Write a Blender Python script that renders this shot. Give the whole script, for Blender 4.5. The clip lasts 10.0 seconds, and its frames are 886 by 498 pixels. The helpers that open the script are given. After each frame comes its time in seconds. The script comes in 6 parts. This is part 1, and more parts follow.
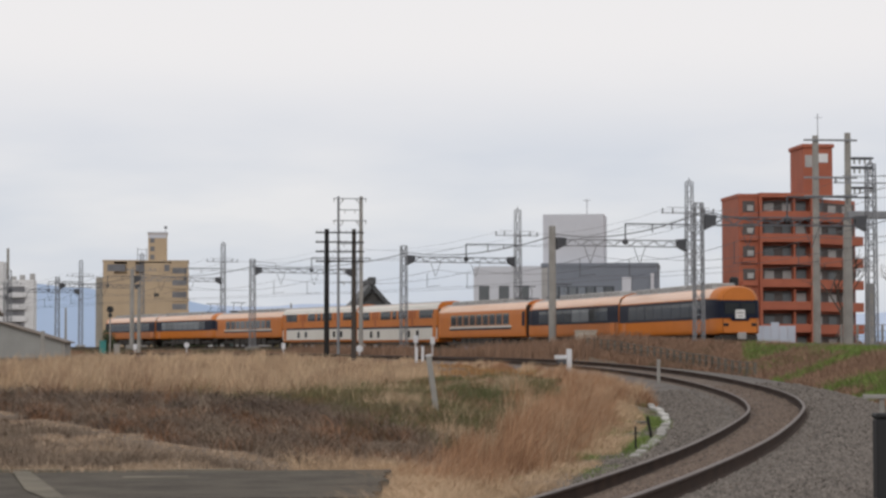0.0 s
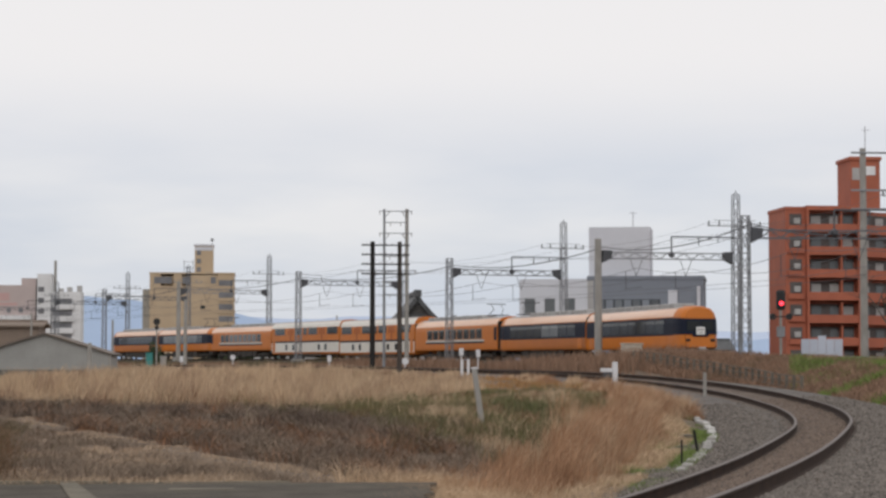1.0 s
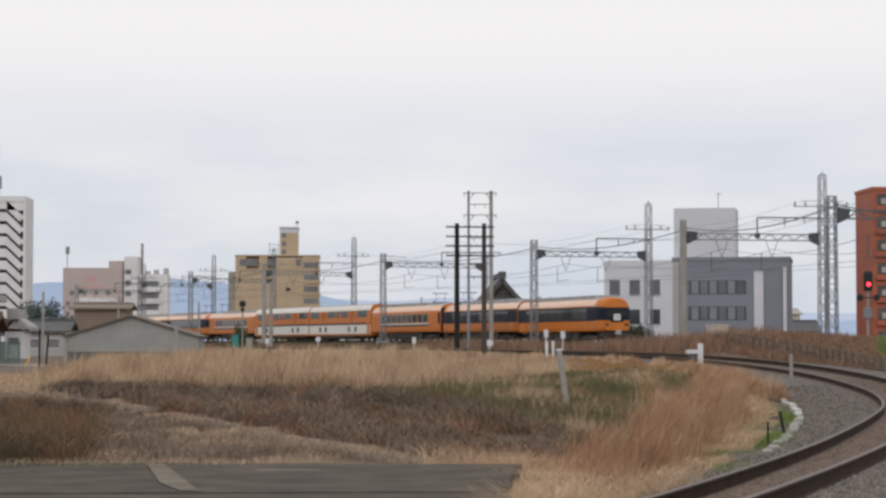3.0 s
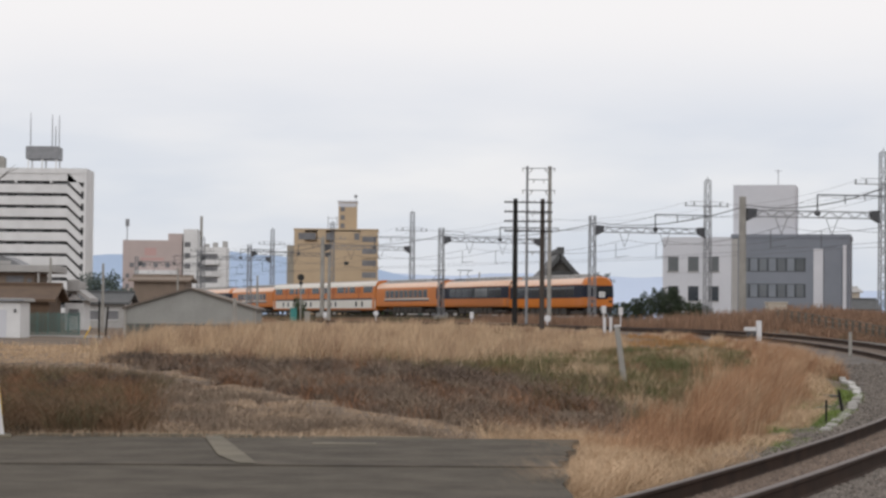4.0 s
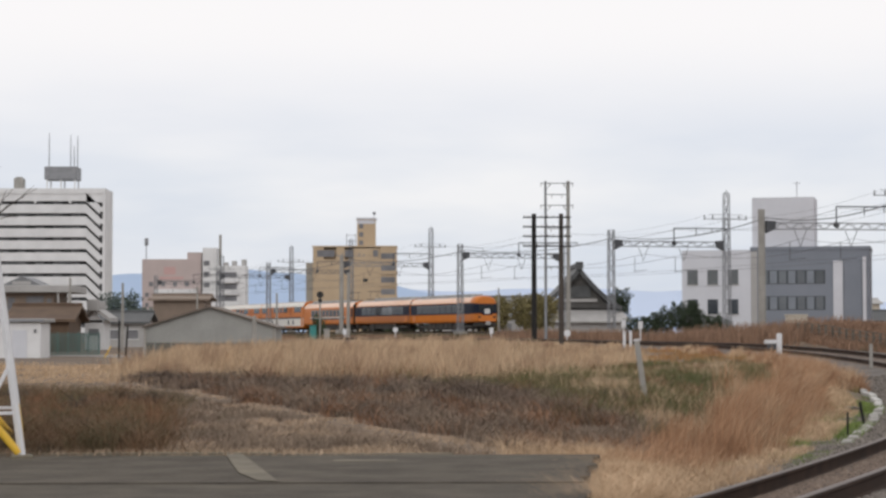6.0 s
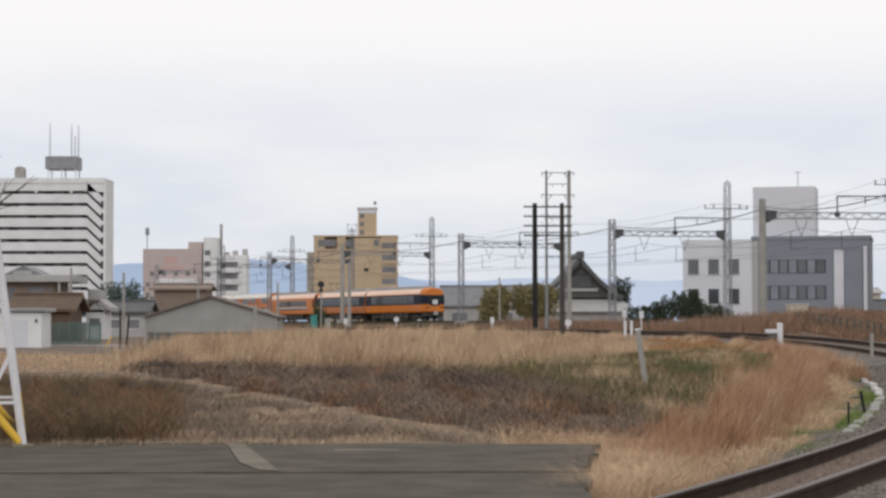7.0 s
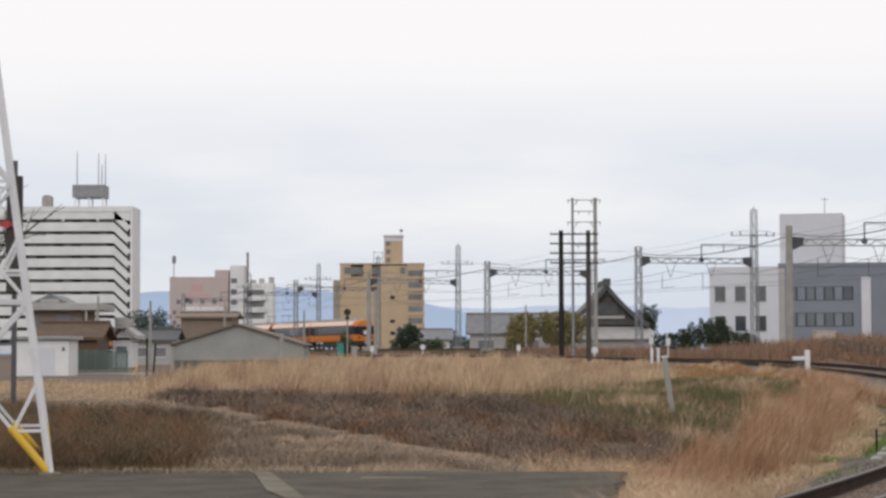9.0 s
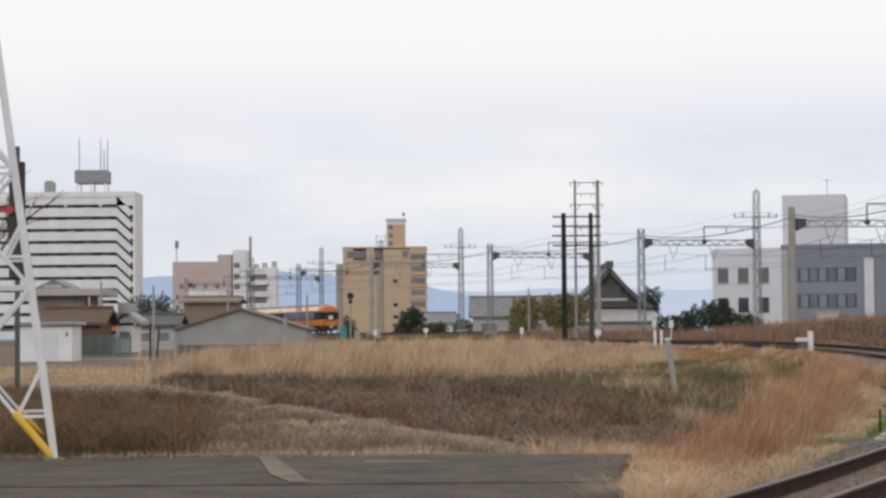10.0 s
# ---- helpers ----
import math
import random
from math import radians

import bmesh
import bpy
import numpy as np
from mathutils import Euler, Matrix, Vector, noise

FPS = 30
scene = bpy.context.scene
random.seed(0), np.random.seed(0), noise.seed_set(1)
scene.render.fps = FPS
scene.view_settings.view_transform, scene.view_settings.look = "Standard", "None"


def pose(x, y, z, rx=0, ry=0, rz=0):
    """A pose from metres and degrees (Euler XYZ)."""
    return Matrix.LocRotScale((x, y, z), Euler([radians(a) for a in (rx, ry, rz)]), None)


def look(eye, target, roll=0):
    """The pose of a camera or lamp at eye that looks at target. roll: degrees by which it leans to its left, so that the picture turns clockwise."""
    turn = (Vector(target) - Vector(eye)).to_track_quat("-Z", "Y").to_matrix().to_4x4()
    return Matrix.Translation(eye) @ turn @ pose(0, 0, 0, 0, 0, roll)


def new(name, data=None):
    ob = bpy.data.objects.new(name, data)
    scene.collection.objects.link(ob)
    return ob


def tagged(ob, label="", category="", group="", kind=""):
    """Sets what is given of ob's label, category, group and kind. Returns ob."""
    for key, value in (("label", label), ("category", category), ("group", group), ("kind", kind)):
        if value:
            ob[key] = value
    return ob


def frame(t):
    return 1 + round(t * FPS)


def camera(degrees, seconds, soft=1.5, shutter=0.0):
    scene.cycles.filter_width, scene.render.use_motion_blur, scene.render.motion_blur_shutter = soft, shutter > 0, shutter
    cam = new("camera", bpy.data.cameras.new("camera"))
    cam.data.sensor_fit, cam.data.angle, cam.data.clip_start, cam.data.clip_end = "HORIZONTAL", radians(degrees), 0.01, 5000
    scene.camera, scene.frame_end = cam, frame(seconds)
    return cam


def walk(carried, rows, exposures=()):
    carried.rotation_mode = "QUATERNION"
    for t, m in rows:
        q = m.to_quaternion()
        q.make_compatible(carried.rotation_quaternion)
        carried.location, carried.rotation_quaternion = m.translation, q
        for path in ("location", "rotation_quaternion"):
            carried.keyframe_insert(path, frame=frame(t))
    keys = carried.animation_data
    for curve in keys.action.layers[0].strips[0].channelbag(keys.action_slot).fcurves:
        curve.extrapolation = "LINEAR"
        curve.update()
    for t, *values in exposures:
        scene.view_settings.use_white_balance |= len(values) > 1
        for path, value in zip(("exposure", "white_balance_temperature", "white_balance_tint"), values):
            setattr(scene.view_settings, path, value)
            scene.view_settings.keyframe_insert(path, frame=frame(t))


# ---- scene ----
cam = camera(23.93, 10.0, soft=2.7)
EYE = Vector((0.0, 0.0, 1.6))


def aim(turn, tilt, lean):
    """Camera pose from its bearing east of north, tilt and lean in degrees."""
    a, p = radians(turn), radians(tilt)
    way = Vector((math.sin(a) * math.cos(p), math.cos(a) * math.cos(p), math.sin(p)))
    return look(EYE, EYE + way * 100, -lean)


walk(cam, [
    (0, aim(6.497, 2.766, 0.055)),
    (0.5, aim(5.802, 2.602, -0.302)),
    (1, aim(5.242, 3.113, -0.068)),
    (1.5, aim(4.838, 3.066, -0.096)),
    (2, aim(3.833, 3.125, 0.301)),
    (2.2, aim(3.510, 3.100, 0.200)),
    (3.3, aim(2.188, 2.396, -0.237)),
    (3.5, aim(1.200, 2.254, -0.107)),
    (4, aim(1.333, 1.917, -0.516)),
    (4.5, aim(0.876, 1.914, -0.074)),
    (5, aim(0.837, 2.198, -0.048)),
    (5.5, aim(0.716, 2.270, 0.064)),
    (5.7, aim(0.826, 2.355, 0.080)),
    (6.8, aim(0.775, 2.270, 0.090)),
    (7, aim(0.792, 2.067, 0.094)),
    (7.5, aim(0.584, 2.547, -0.219)),
    (8, aim(-0.044, 2.888, 0.005)),
    (8.5, aim(-0.135, 2.686, 0.076)),
    (9, aim(0.075, 2.824, 0.177)),
    (9.5, aim(0.124, 2.729, 0.177)),
    (10, aim(0.000, 2.368, 0.501)),
], exposures=[(0, -0.18), (2, -0.14), (3.5, -0.10), (5, -0.04), (7, -0.01), (10, -0.01)])

# ---- world and sun: bright overcast day ----
world = bpy.data.worlds.new("sky")
scene.world = world
world.use_nodes = True
wn, wl = world.node_tree.nodes, world.node_tree.links
wn.clear()
w_out = wn.new("ShaderNodeOutputWorld")
w_bg = wn.new("ShaderNodeBackground")
w_sky = wn.new("ShaderNodeTexSky")
w_sky.sky_type, w_sky.sun_disc = "NISHITA", False
w_sky.sun_elevation, w_sky.sun_rotation = radians(38), radians(200)
w_dim = wn.new("ShaderNodeMixRGB")
w_dim.blend_type = "MULTIPLY"
w_dim.inputs[0].default_value, w_dim.inputs[2].default_value = 1.0, (0.1, 0.1, 0.1, 1)
w_co = wn.new("ShaderNodeTexCoord")
w_map = wn.new("ShaderNodeMapping")
w_map.inputs["Scale"].default_value = (1.0, 1.0, 4.2)
w_map.inputs["Location"].default_value = (0.31, 0.17, 0.4)
w_noise = wn.new("ShaderNodeTexNoise")
w_noise.inputs["Scale"].default_value, w_noise.inputs["Detail"].default_value = 3.2, 5.0
w_noise.inputs["Roughness"].default_value = 0.5
w_ramp = wn.new("ShaderNodeValToRGB")
w_ramp.color_ramp.elements[0].position, w_ramp.color_ramp.elements[0].color = 0.38, (0.645, 0.705, 0.815, 1)
w_ramp.color_ramp.elements[1].position, w_ramp.color_ramp.elements[1].color = 0.60, (0.915, 0.91, 0.93, 1)
w_mix = wn.new("ShaderNodeMixRGB")
w_mix.inputs[0].default_value = 0.93
wl.new(w_co.outputs["Generated"], w_map.inputs[0])
wl.new(w_map.outputs[0], w_noise.inputs["Vector"])
wl.new(w_noise.outputs[0], w_ramp.inputs[0])
wl.new(w_sky.outputs[0], w_dim.inputs[1])
wl.new(w_dim.outputs[0], w_mix.inputs[1])
wl.new(w_ramp.outputs[0], w_mix.inputs[2])
w_sep = wn.new("ShaderNodeSeparateXYZ")
wl.new(w_co.outputs["Generated"], w_sep.inputs[0])
w_high = wn.new("ShaderNodeMapRange")
w_high.interpolation_type = "SMOOTHSTEP"
w_high.inputs[1].default_value, w_high.inputs[2].default_value = 0.055, 0.150
wl.new(w_sep.outputs[2], w_high.inputs[0])
w_top = wn.new("ShaderNodeMixRGB")
w_top.inputs[2].default_value = (0.968, 0.95, 0.957, 1)
wl.new(w_high.outputs[0], w_top.inputs[0])
wl.new(w_mix.outputs[0], w_top.inputs[1])
wl.new(w_top.outputs[0], w_bg.inputs[0])
wl.new(w_bg.outputs[0], w_out.inputs[0])
w_bg.inputs[1].default_value = 1.0

sun_data = bpy.data.lights.new("sun", "SUN")
sun_data.energy, sun_data.angle, sun_data.color = 0.62, radians(25), (1.0, 0.985, 0.97)
sun = new("sun", sun_data)
sun.matrix_world = look((-40, -120, 110), (0, 100, 0))


# ---- materials ----
def material(name, colour, rough=0.8, metal=0.0, second=None, scale=4.0, spread=0.5, bump=0.0, bump_scale=40.0,
             random=0.0, island=0.0, coat=0.0, emit=0.0, shine=0.5, stretch=(1, 1, 1), fine=0.35):
    """Principled surface with two scales of variation, optional relief and per-piece variation."""
    m = bpy.data.materials.new(name)
    m.use_nodes = True
    n, l = m.node_tree.nodes, m.node_tree.links
    b = n["Principled BSDF"]
    b.inputs["Roughness"].default_value, b.inputs["Metallic"].default_value = rough, metal
    b.inputs["Specular IOR Level"].default_value = shine
    b.inputs["Coat Weight"].default_value, b.inputs["Coat Roughness"].default_value = coat, 0.12
    second = second or tuple(c * 0.72 for c in colour)
    co = n.new("ShaderNodeTexCoord")
    mp = n.new("ShaderNodeMapping")
    mp.inputs["Scale"].default_value = stretch
    l.new(co.outputs["Object"], mp.inputs[0])
    t1, t2 = n.new("ShaderNodeTexNoise"), n.new("ShaderNodeTexNoise")
    t1.inputs["Scale"].default_value, t1.inputs["Detail"].default_value = scale, 6
    t2.inputs["Scale"].default_value, t2.inputs["Detail"].default_value = scale * 9, 4
    l.new(mp.outputs[0], t1.inputs["Vector"])
    l.new(mp.outputs[0], t2.inputs["Vector"])
    add = n.new("ShaderNodeMath")
    add.operation = "MULTIPLY_ADD"
    add.inputs[1].default_value = fine
    l.new(t2.outputs[0], add.inputs[0])
    l.new(t1.outputs[0], add.inputs[2])
    ramp = n.new("ShaderNodeMapRange")
    mid = 0.5 + 0.5 * fine
    ramp.inputs[1].default_value, ramp.inputs[2].default_value = mid - 0.22, mid + 0.22
    ramp.inputs[3].default_value, ramp.inputs[4].default_value = 0.5 - spread / 2, 0.5 + spread / 2
    l.new(add.outputs[0], ramp.inputs[0])
    mix = n.new("ShaderNodeMixRGB")
    mix.inputs[1].default_value, mix.inputs[2].default_value = (*colour, 1), (*second, 1)
    l.new(ramp.outputs[0], mix.inputs[0])
    last = mix.outputs[0]
    for amount, node, out in ((random, "ShaderNodeObjectInfo", "Random"), (island, "ShaderNodeNewGeometry", "Random Per Island")):
        if amount:
            src = n.new(node)
            rng = n.new("ShaderNodeMapRange")
            rng.inputs[3].default_value, rng.inputs[4].default_value = 1 - amount, 1 + amount
            l.new(src.outputs[out], rng.inputs[0])
            hsv = n.new("ShaderNodeHueSaturation")
            l.new(last, hsv.inputs["Color"])
            l.new(rng.outputs[0], hsv.inputs["Value"])
            last = hsv.outputs[0]
    l.new(last, b.inputs["Base Color"])
    if emit:
        l.new(last, b.inputs["Emission Color"])
        b.inputs["Emission Strength"].default_value = emit
    if bump:
        t3, bp = n.new("ShaderNodeTexNoise"), n.new("ShaderNodeBump")
        t3.inputs["Scale"].default_value, t3.inputs["Detail"].default_value = bump_scale, 5
        l.new(co.outputs["Object"], t3.inputs["Vector"])
        bp.inputs["Strength"].default_value, bp.inputs["Distance"].default_value = bump, 0.03
        l.new(t3.outputs[0], bp.inputs["Height"])
        l.new(bp.outputs[0], b.inputs["Normal"])
    return m


M = {
    "soil": material("soil", (0.17, 0.122, 0.082), 0.95, second=(0.09, 0.066, 0.048), scale=0.35, spread=0.9, bump=0.8, bump_scale=6),
    "asphalt": material("asphalt", (0.122, 0.105, 0.084), 0.95, second=(0.066, 0.057, 0.047), scale=1.3, spread=1.0, shine=0.2, bump=0.5, bump_scale=60),
    "concrete": material("concrete", (0.36, 0.345, 0.32), 0.88, second=(0.24, 0.23, 0.21), scale=1.2, spread=0.8, bump=0.3),
    "old_concrete": material("old_concrete", (0.19, 0.165, 0.12), 0.92, second=(0.11, 0.095, 0.07), scale=1.6, spread=0.9, bump=0.4),
    "ballast": material("ballast", (0.17, 0.15, 0.134), 0.95, second=(0.085, 0.074, 0.066), scale=1.1, spread=0.9, bump=1.0, bump_scale=22, fine=0.7),
    "rust_ballast": material("rust_ballast", (0.165, 0.122, 0.094), 0.95, second=(0.085, 0.062, 0.048), scale=1.4, spread=0.9, bump=1.0, bump_scale=22, fine=0.7),
    "stone": material("stone", (0.21, 0.182, 0.158), 0.93, second=(0.10, 0.086, 0.075), scale=3, island=0.35),
    "rust_stone": material("rust_stone", (0.20, 0.15, 0.118), 0.93, second=(0.11, 0.08, 0.062), scale=3, island=0.35),
    "rail": material("rail_rust", (0.052, 0.030, 0.021), 0.9, 0.0, second=(0.026, 0.017, 0.013), shine=0.2, scale=2.5, spread=0.9),
    "railtop": material("rail_top", (0.15, 0.12, 0.105), 0.55, 0.4, second=(0.09, 0.068, 0.058), scale=2),
    "sleeper": material("sleeper", (0.115, 0.08, 0.058), 0.95, second=(0.075, 0.054, 0.04), scale=3, random=0.12),
    "orange": material("train_orange", (0.60, 0.185, 0.025), 0.5, second=(0.50, 0.15, 0.022), scale=0.8, spread=0.6, coat=0.08, shine=0.3),
    "dark_orange": material("dark_orange_paint", (0.36, 0.085, 0.018), 0.5, second=(0.29, 0.07, 0.016), scale=0.9, spread=0.6, shine=0.3),
    "navy": material("navy_band", (0.014, 0.019, 0.036), 0.5, second=(0.008, 0.011, 0.024), scale=1, shine=0.12),
    "cream": material("cream_paint", (0.74, 0.71, 0.64), 0.4, second=(0.64, 0.60, 0.53), scale=1.1, coat=0.3),
    # body orange paled to peach to stand for sky mirrored on the shoulder
    "peach": material("cantrail_sky_sheen", (0.82, 0.50, 0.32), 0.3, second=(0.74, 0.42, 0.25), scale=1, coat=0.5),
    "roofgrey": material("roof_grey", (0.42, 0.41, 0.40), 0.7, second=(0.28, 0.27, 0.26), scale=1.3, spread=0.9),
    "under": material("underframe", (0.03, 0.028, 0.026), 0.8, second=(0.055, 0.045, 0.036), scale=1.5, spread=0.9),
    "glass": material("dark_glass", (0.016, 0.019, 0.021), 0.15, second=(0.024, 0.028, 0.03), scale=0.7, shine=0.25),
    "curtain": material("curtained_glass", (0.15, 0.16, 0.165), 0.2, second=(0.10, 0.11, 0.115), scale=1.2, shine=0.4),
    "plate": material("white_plate", (0.78, 0.78, 0.77), 0.4, second=(0.68, 0.68, 0.67), scale=3),
    "steel": material("galvanised_steel", (0.28, 0.287, 0.30), 0.6, 0.3, second=(0.19, 0.195, 0.208), scale=1.2, spread=0.8),
    "darksteel": material("dark_steel", (0.10, 0.105, 0.115), 0.65, 0.3, second=(0.06, 0.062, 0.07), scale=1.5),
    "wire": material("wire", (0.10, 0.105, 0.115), 0.6, 0.2),
    "tarwood": material("tarred_wood", (0.010, 0.009, 0.009), 0.9, second=(0.018, 0.016, 0.015), scale=2),
    "white_paint": material("white_paint", (0.72, 0.72, 0.74), 0.5, second=(0.55, 0.55, 0.56), scale=1.5, spread=0.7),
    "yellow": material("yellow_guard", (0.72, 0.46, 0.035), 0.5, second=(0.6, 0.36, 0.03), scale=2),
    "apt_white": material("white_render", (0.76, 0.76, 0.765), 0.8, second=(0.60, 0.60, 0.60), scale=0.25, spread=0.8, bump=0.1),
    # white render greyed for shade behind balconies; also serves as dark window openings
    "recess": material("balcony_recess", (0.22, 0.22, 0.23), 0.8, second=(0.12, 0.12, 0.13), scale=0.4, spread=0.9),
    # brown-black with the shade of deep balconies put into the colour
    "recess_dark": material("painted_opening_shade", (0.12, 0.105, 0.10), 0.85, second=(0.07, 0.06, 0.058), scale=0.6, spread=0.9),
    "tan": material("tan_tile", (0.49, 0.375, 0.25), 0.75, second=(0.43, 0.325, 0.215), scale=0.3, spread=0.8, bump=0.1),
    "tan_dark": material("tan_shade_slab", (0.36, 0.33, 0.28), 0.8, scale=0.5),
    "pink": material("pink_render", (0.50, 0.42, 0.40), 0.85, second=(0.43, 0.36, 0.345), scale=0.2, spread=0.8),
    "red_tile": material("red_brick_tile", (0.40, 0.115, 0.06), 0.7, second=(0.30, 0.085, 0.047), scale=0.4, spread=0.8, bump=0.15),
    "red_paint": material("faded_red_paint", (0.52, 0.31, 0.29), 0.8, second=(0.5, 0.36, 0.34)),
    "office_white": material("office_white", (0.62, 0.63, 0.67), 0.75, second=(0.54, 0.55, 0.59), scale=0.2, spread=0.8),
    "office_grey": material("office_grey", (0.215, 0.235, 0.275), 0.7, second=(0.18, 0.20, 0.235), scale=0.25, spread=0.8),
    "roof_tile": material("grey_roof_tile", (0.085, 0.088, 0.09), 0.6, second=(0.05, 0.052, 0.054), scale=1.2, spread=0.9),
    "plaster": material("grey_plaster", (0.42, 0.41, 0.40), 0.85, second=(0.33, 0.32, 0.31), scale=0.6, spread=0.8),
    "shed": material("shed_sheet", (0.33, 0.33, 0.315), 0.75, second=(0.25, 0.25, 0.235), scale=0.7, spread=0.9),
    "shed_low": material("shed_skirt", (0.13, 0.135, 0.125), 0.8, second=(0.085, 0.09, 0.08), scale=1.0, spread=0.9),
    "brown_wood": material("brown_boards", (0.13, 0.085, 0.055), 0.85, second=(0.085, 0.055, 0.038), scale=1.0, spread=0.9),
    "leaf": material("leaf", (0.04, 0.058, 0.028), 0.7, second=(0.024, 0.038, 0.019), scale=0.8, island=0.4),
    "olive_leaf": material("olive_leaf", (0.27, 0.225, 0.095), 0.75, second=(0.16, 0.14, 0.06), scale=0.6, island=0.4),
    "bark": material("bark", (0.09, 0.075, 0.062), 0.9, second=(0.055, 0.046, 0.04), scale=3),
    # distance haze mixed into the hill colours, the farther ridge paler
    "hill": material("hazed_hill", (0.40, 0.50, 0.67), 1.0, second=(0.36, 0.46, 0.62), scale=0.004, spread=0.8),
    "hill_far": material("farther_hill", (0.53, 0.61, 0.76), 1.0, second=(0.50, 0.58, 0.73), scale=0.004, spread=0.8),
    "teal": material("teal_paint", (0.05, 0.27, 0.25), 0.6),
    "netgreen": material("green_net", (0.09, 0.18, 0.165), 0.8, second=(0.10, 0.15, 0.14), scale=1),
    "signal_red": material("signal_red", (1.0, 0.03, 0.05), 0.4, emit=6.0),
    "signal_amber": material("signal_amber", (1.0, 0.25, 0.03), 0.4, emit=3.0),
    "straw": material("straw", (0.55, 0.405, 0.27), 0.85, second=(0.40, 0.285, 0.18), scale=0.4, spread=0.9, island=0.35),
    "pale_straw": material("pale_straw", (0.58, 0.42, 0.275), 0.85, second=(0.46, 0.32, 0.20), scale=0.6, spread=0.9, island=0.3),
    "rust_grass": material("rust_grass", (0.27, 0.135, 0.07), 0.85, second=(0.19, 0.10, 0.055), scale=0.5, spread=0.9, island=0.35),
    "rust_pale": material("dry_reed", (0.30, 0.185, 0.12), 0.85, second=(0.22, 0.135, 0.09), scale=0.5, spread=0.9, island=0.35),
    "gold_grass": material("gold_grass", (0.40, 0.215, 0.08), 0.85, second=(0.31, 0.17, 0.07), scale=0.4, spread=0.9, island=0.3),
    "olive_grass": material("olive_grass", (0.185, 0.15, 0.06), 0.85, second=(0.12, 0.11, 0.045), scale=0.4, spread=0.9, island=0.35),
    "dark_brush": material("dark_brush", (0.115, 0.084, 0.065), 0.9, second=(0.20, 0.142, 0.104), scale=0.8, spread=0.9, island=0.4),
    "black_brush": material("black_brush", (0.055, 0.042, 0.034), 0.9, second=(0.10, 0.072, 0.055), scale=0.8, spread=0.9, island=0.45),
    "moss_green": material("moss_green", (0.13, 0.135, 0.05), 0.85, second=(0.085, 0.09, 0.036), scale=0.5, spread=0.9, island=0.35),
    "grey_stem": material("grey_stem", (0.30, 0.23, 0.17), 0.9, second=(0.18, 0.135, 0.10), scale=0.8, spread=0.9, island=0.4),
    "pale_path": material("pale_litter", (0.50, 0.375, 0.265), 0.9, second=(0.38, 0.28, 0.195), scale=0.7, spread=0.9, island=0.3),
    "bush_brown": material("bush_brown", (0.205, 0.122, 0.068), 0.9, second=(0.14, 0.088, 0.053), scale=0.6, spread=0.9, island=0.4),
    "bush_olive": material("bush_olive", (0.14, 0.11, 0.056), 0.9, second=(0.10, 0.085, 0.044), scale=0.6, spread=0.9, island=0.4),
    "orange_reed": material("orange_reed", (0.47, 0.28, 0.165), 0.85, second=(0.31, 0.165, 0.085), scale=0.5, spread=0.9, island=0.35),
    "fresh_green": material("fresh_green", (0.18, 0.25, 0.05), 0.85, second=(0.115, 0.165, 0.04), scale=0.6, spread=0.9, island=0.35),
    "leaf_mid": material("leaf_mid", (0.06, 0.085, 0.035), 0.75, second=(0.035, 0.055, 0.022), scale=0.8, island=0.4),
    # leaf green greyed and lifted to carry the haze of far trees
    "leaf_hazed": material("leaf_hazed", (0.12, 0.15, 0.13), 0.85, second=(0.08, 0.11, 0.10), scale=0.3, island=0.3),
    "pale_blue": material("pale_blue_sheet", (0.50, 0.54, 0.62), 0.6, second=(0.42, 0.46, 0.54), scale=0.8, random=0.1),
    "midsteel": material("dull_steel", (0.15, 0.155, 0.17), 0.65, 0.3, second=(0.10, 0.103, 0.115), scale=1.5),
    "pane_dark": material("dark_office_glass", (0.03, 0.036, 0.045), 0.15, second=(0.06, 0.07, 0.08), scale=0.5, spread=0.9),
    "blind": material("window_blind", (0.22, 0.245, 0.28), 0.6, second=(0.16, 0.18, 0.21), scale=0.5, spread=0.9),
    "glassgrey": material("grey_office_glass", (0.10, 0.115, 0.13), 0.15, second=(0.16, 0.175, 0.19), scale=0.5, spread=0.9, random=0.4),
    "dark_gable": material("dark_gable_boards", (0.10, 0.095, 0.09), 0.85, second=(0.06, 0.058, 0.055), scale=0.8, spread=0.9),
    "brownpole": material("brown_pole", (0.05, 0.04, 0.034), 0.85, second=(0.075, 0.06, 0.05), scale=2),
    "cabinet": material("beige_paint", (0.55, 0.50, 0.42), 0.7, second=(0.44, 0.39, 0.32), scale=1.5, spread=0.8),
    "brown_wood_pale": material("dull_brown_paint", (0.36, 0.26, 0.19), 0.8, second=(0.28, 0.20, 0.15), scale=1.5, spread=0.8),
    "fence": material("weathered_fence", (0.15, 0.135, 0.11), 0.9, second=(0.10, 0.09, 0.075), scale=2, random=0.25),
    "pale_concrete": material("pale_concrete", (0.52, 0.51, 0.49), 0.9, second=(0.38, 0.37, 0.35), scale=2, random=0.2),
    "rusty_edge": material("rusty_roof_sheet", (0.20, 0.165, 0.135), 0.8, second=(0.12, 0.095, 0.08), scale=1.2, spread=0.9),
    "roof_tile_pale": material("pale_roof_tile", (0.21, 0.215, 0.225), 0.65, second=(0.15, 0.153, 0.16), scale=1.0, spread=0.9),
    "mud_wall": material("mud_wall", (0.24, 0.185, 0.145), 0.85, second=(0.18, 0.14, 0.11), scale=0.8, spread=0.8),
    "red_lamp": material("red_enamel", (0.45, 0.03, 0.035), 0.4),
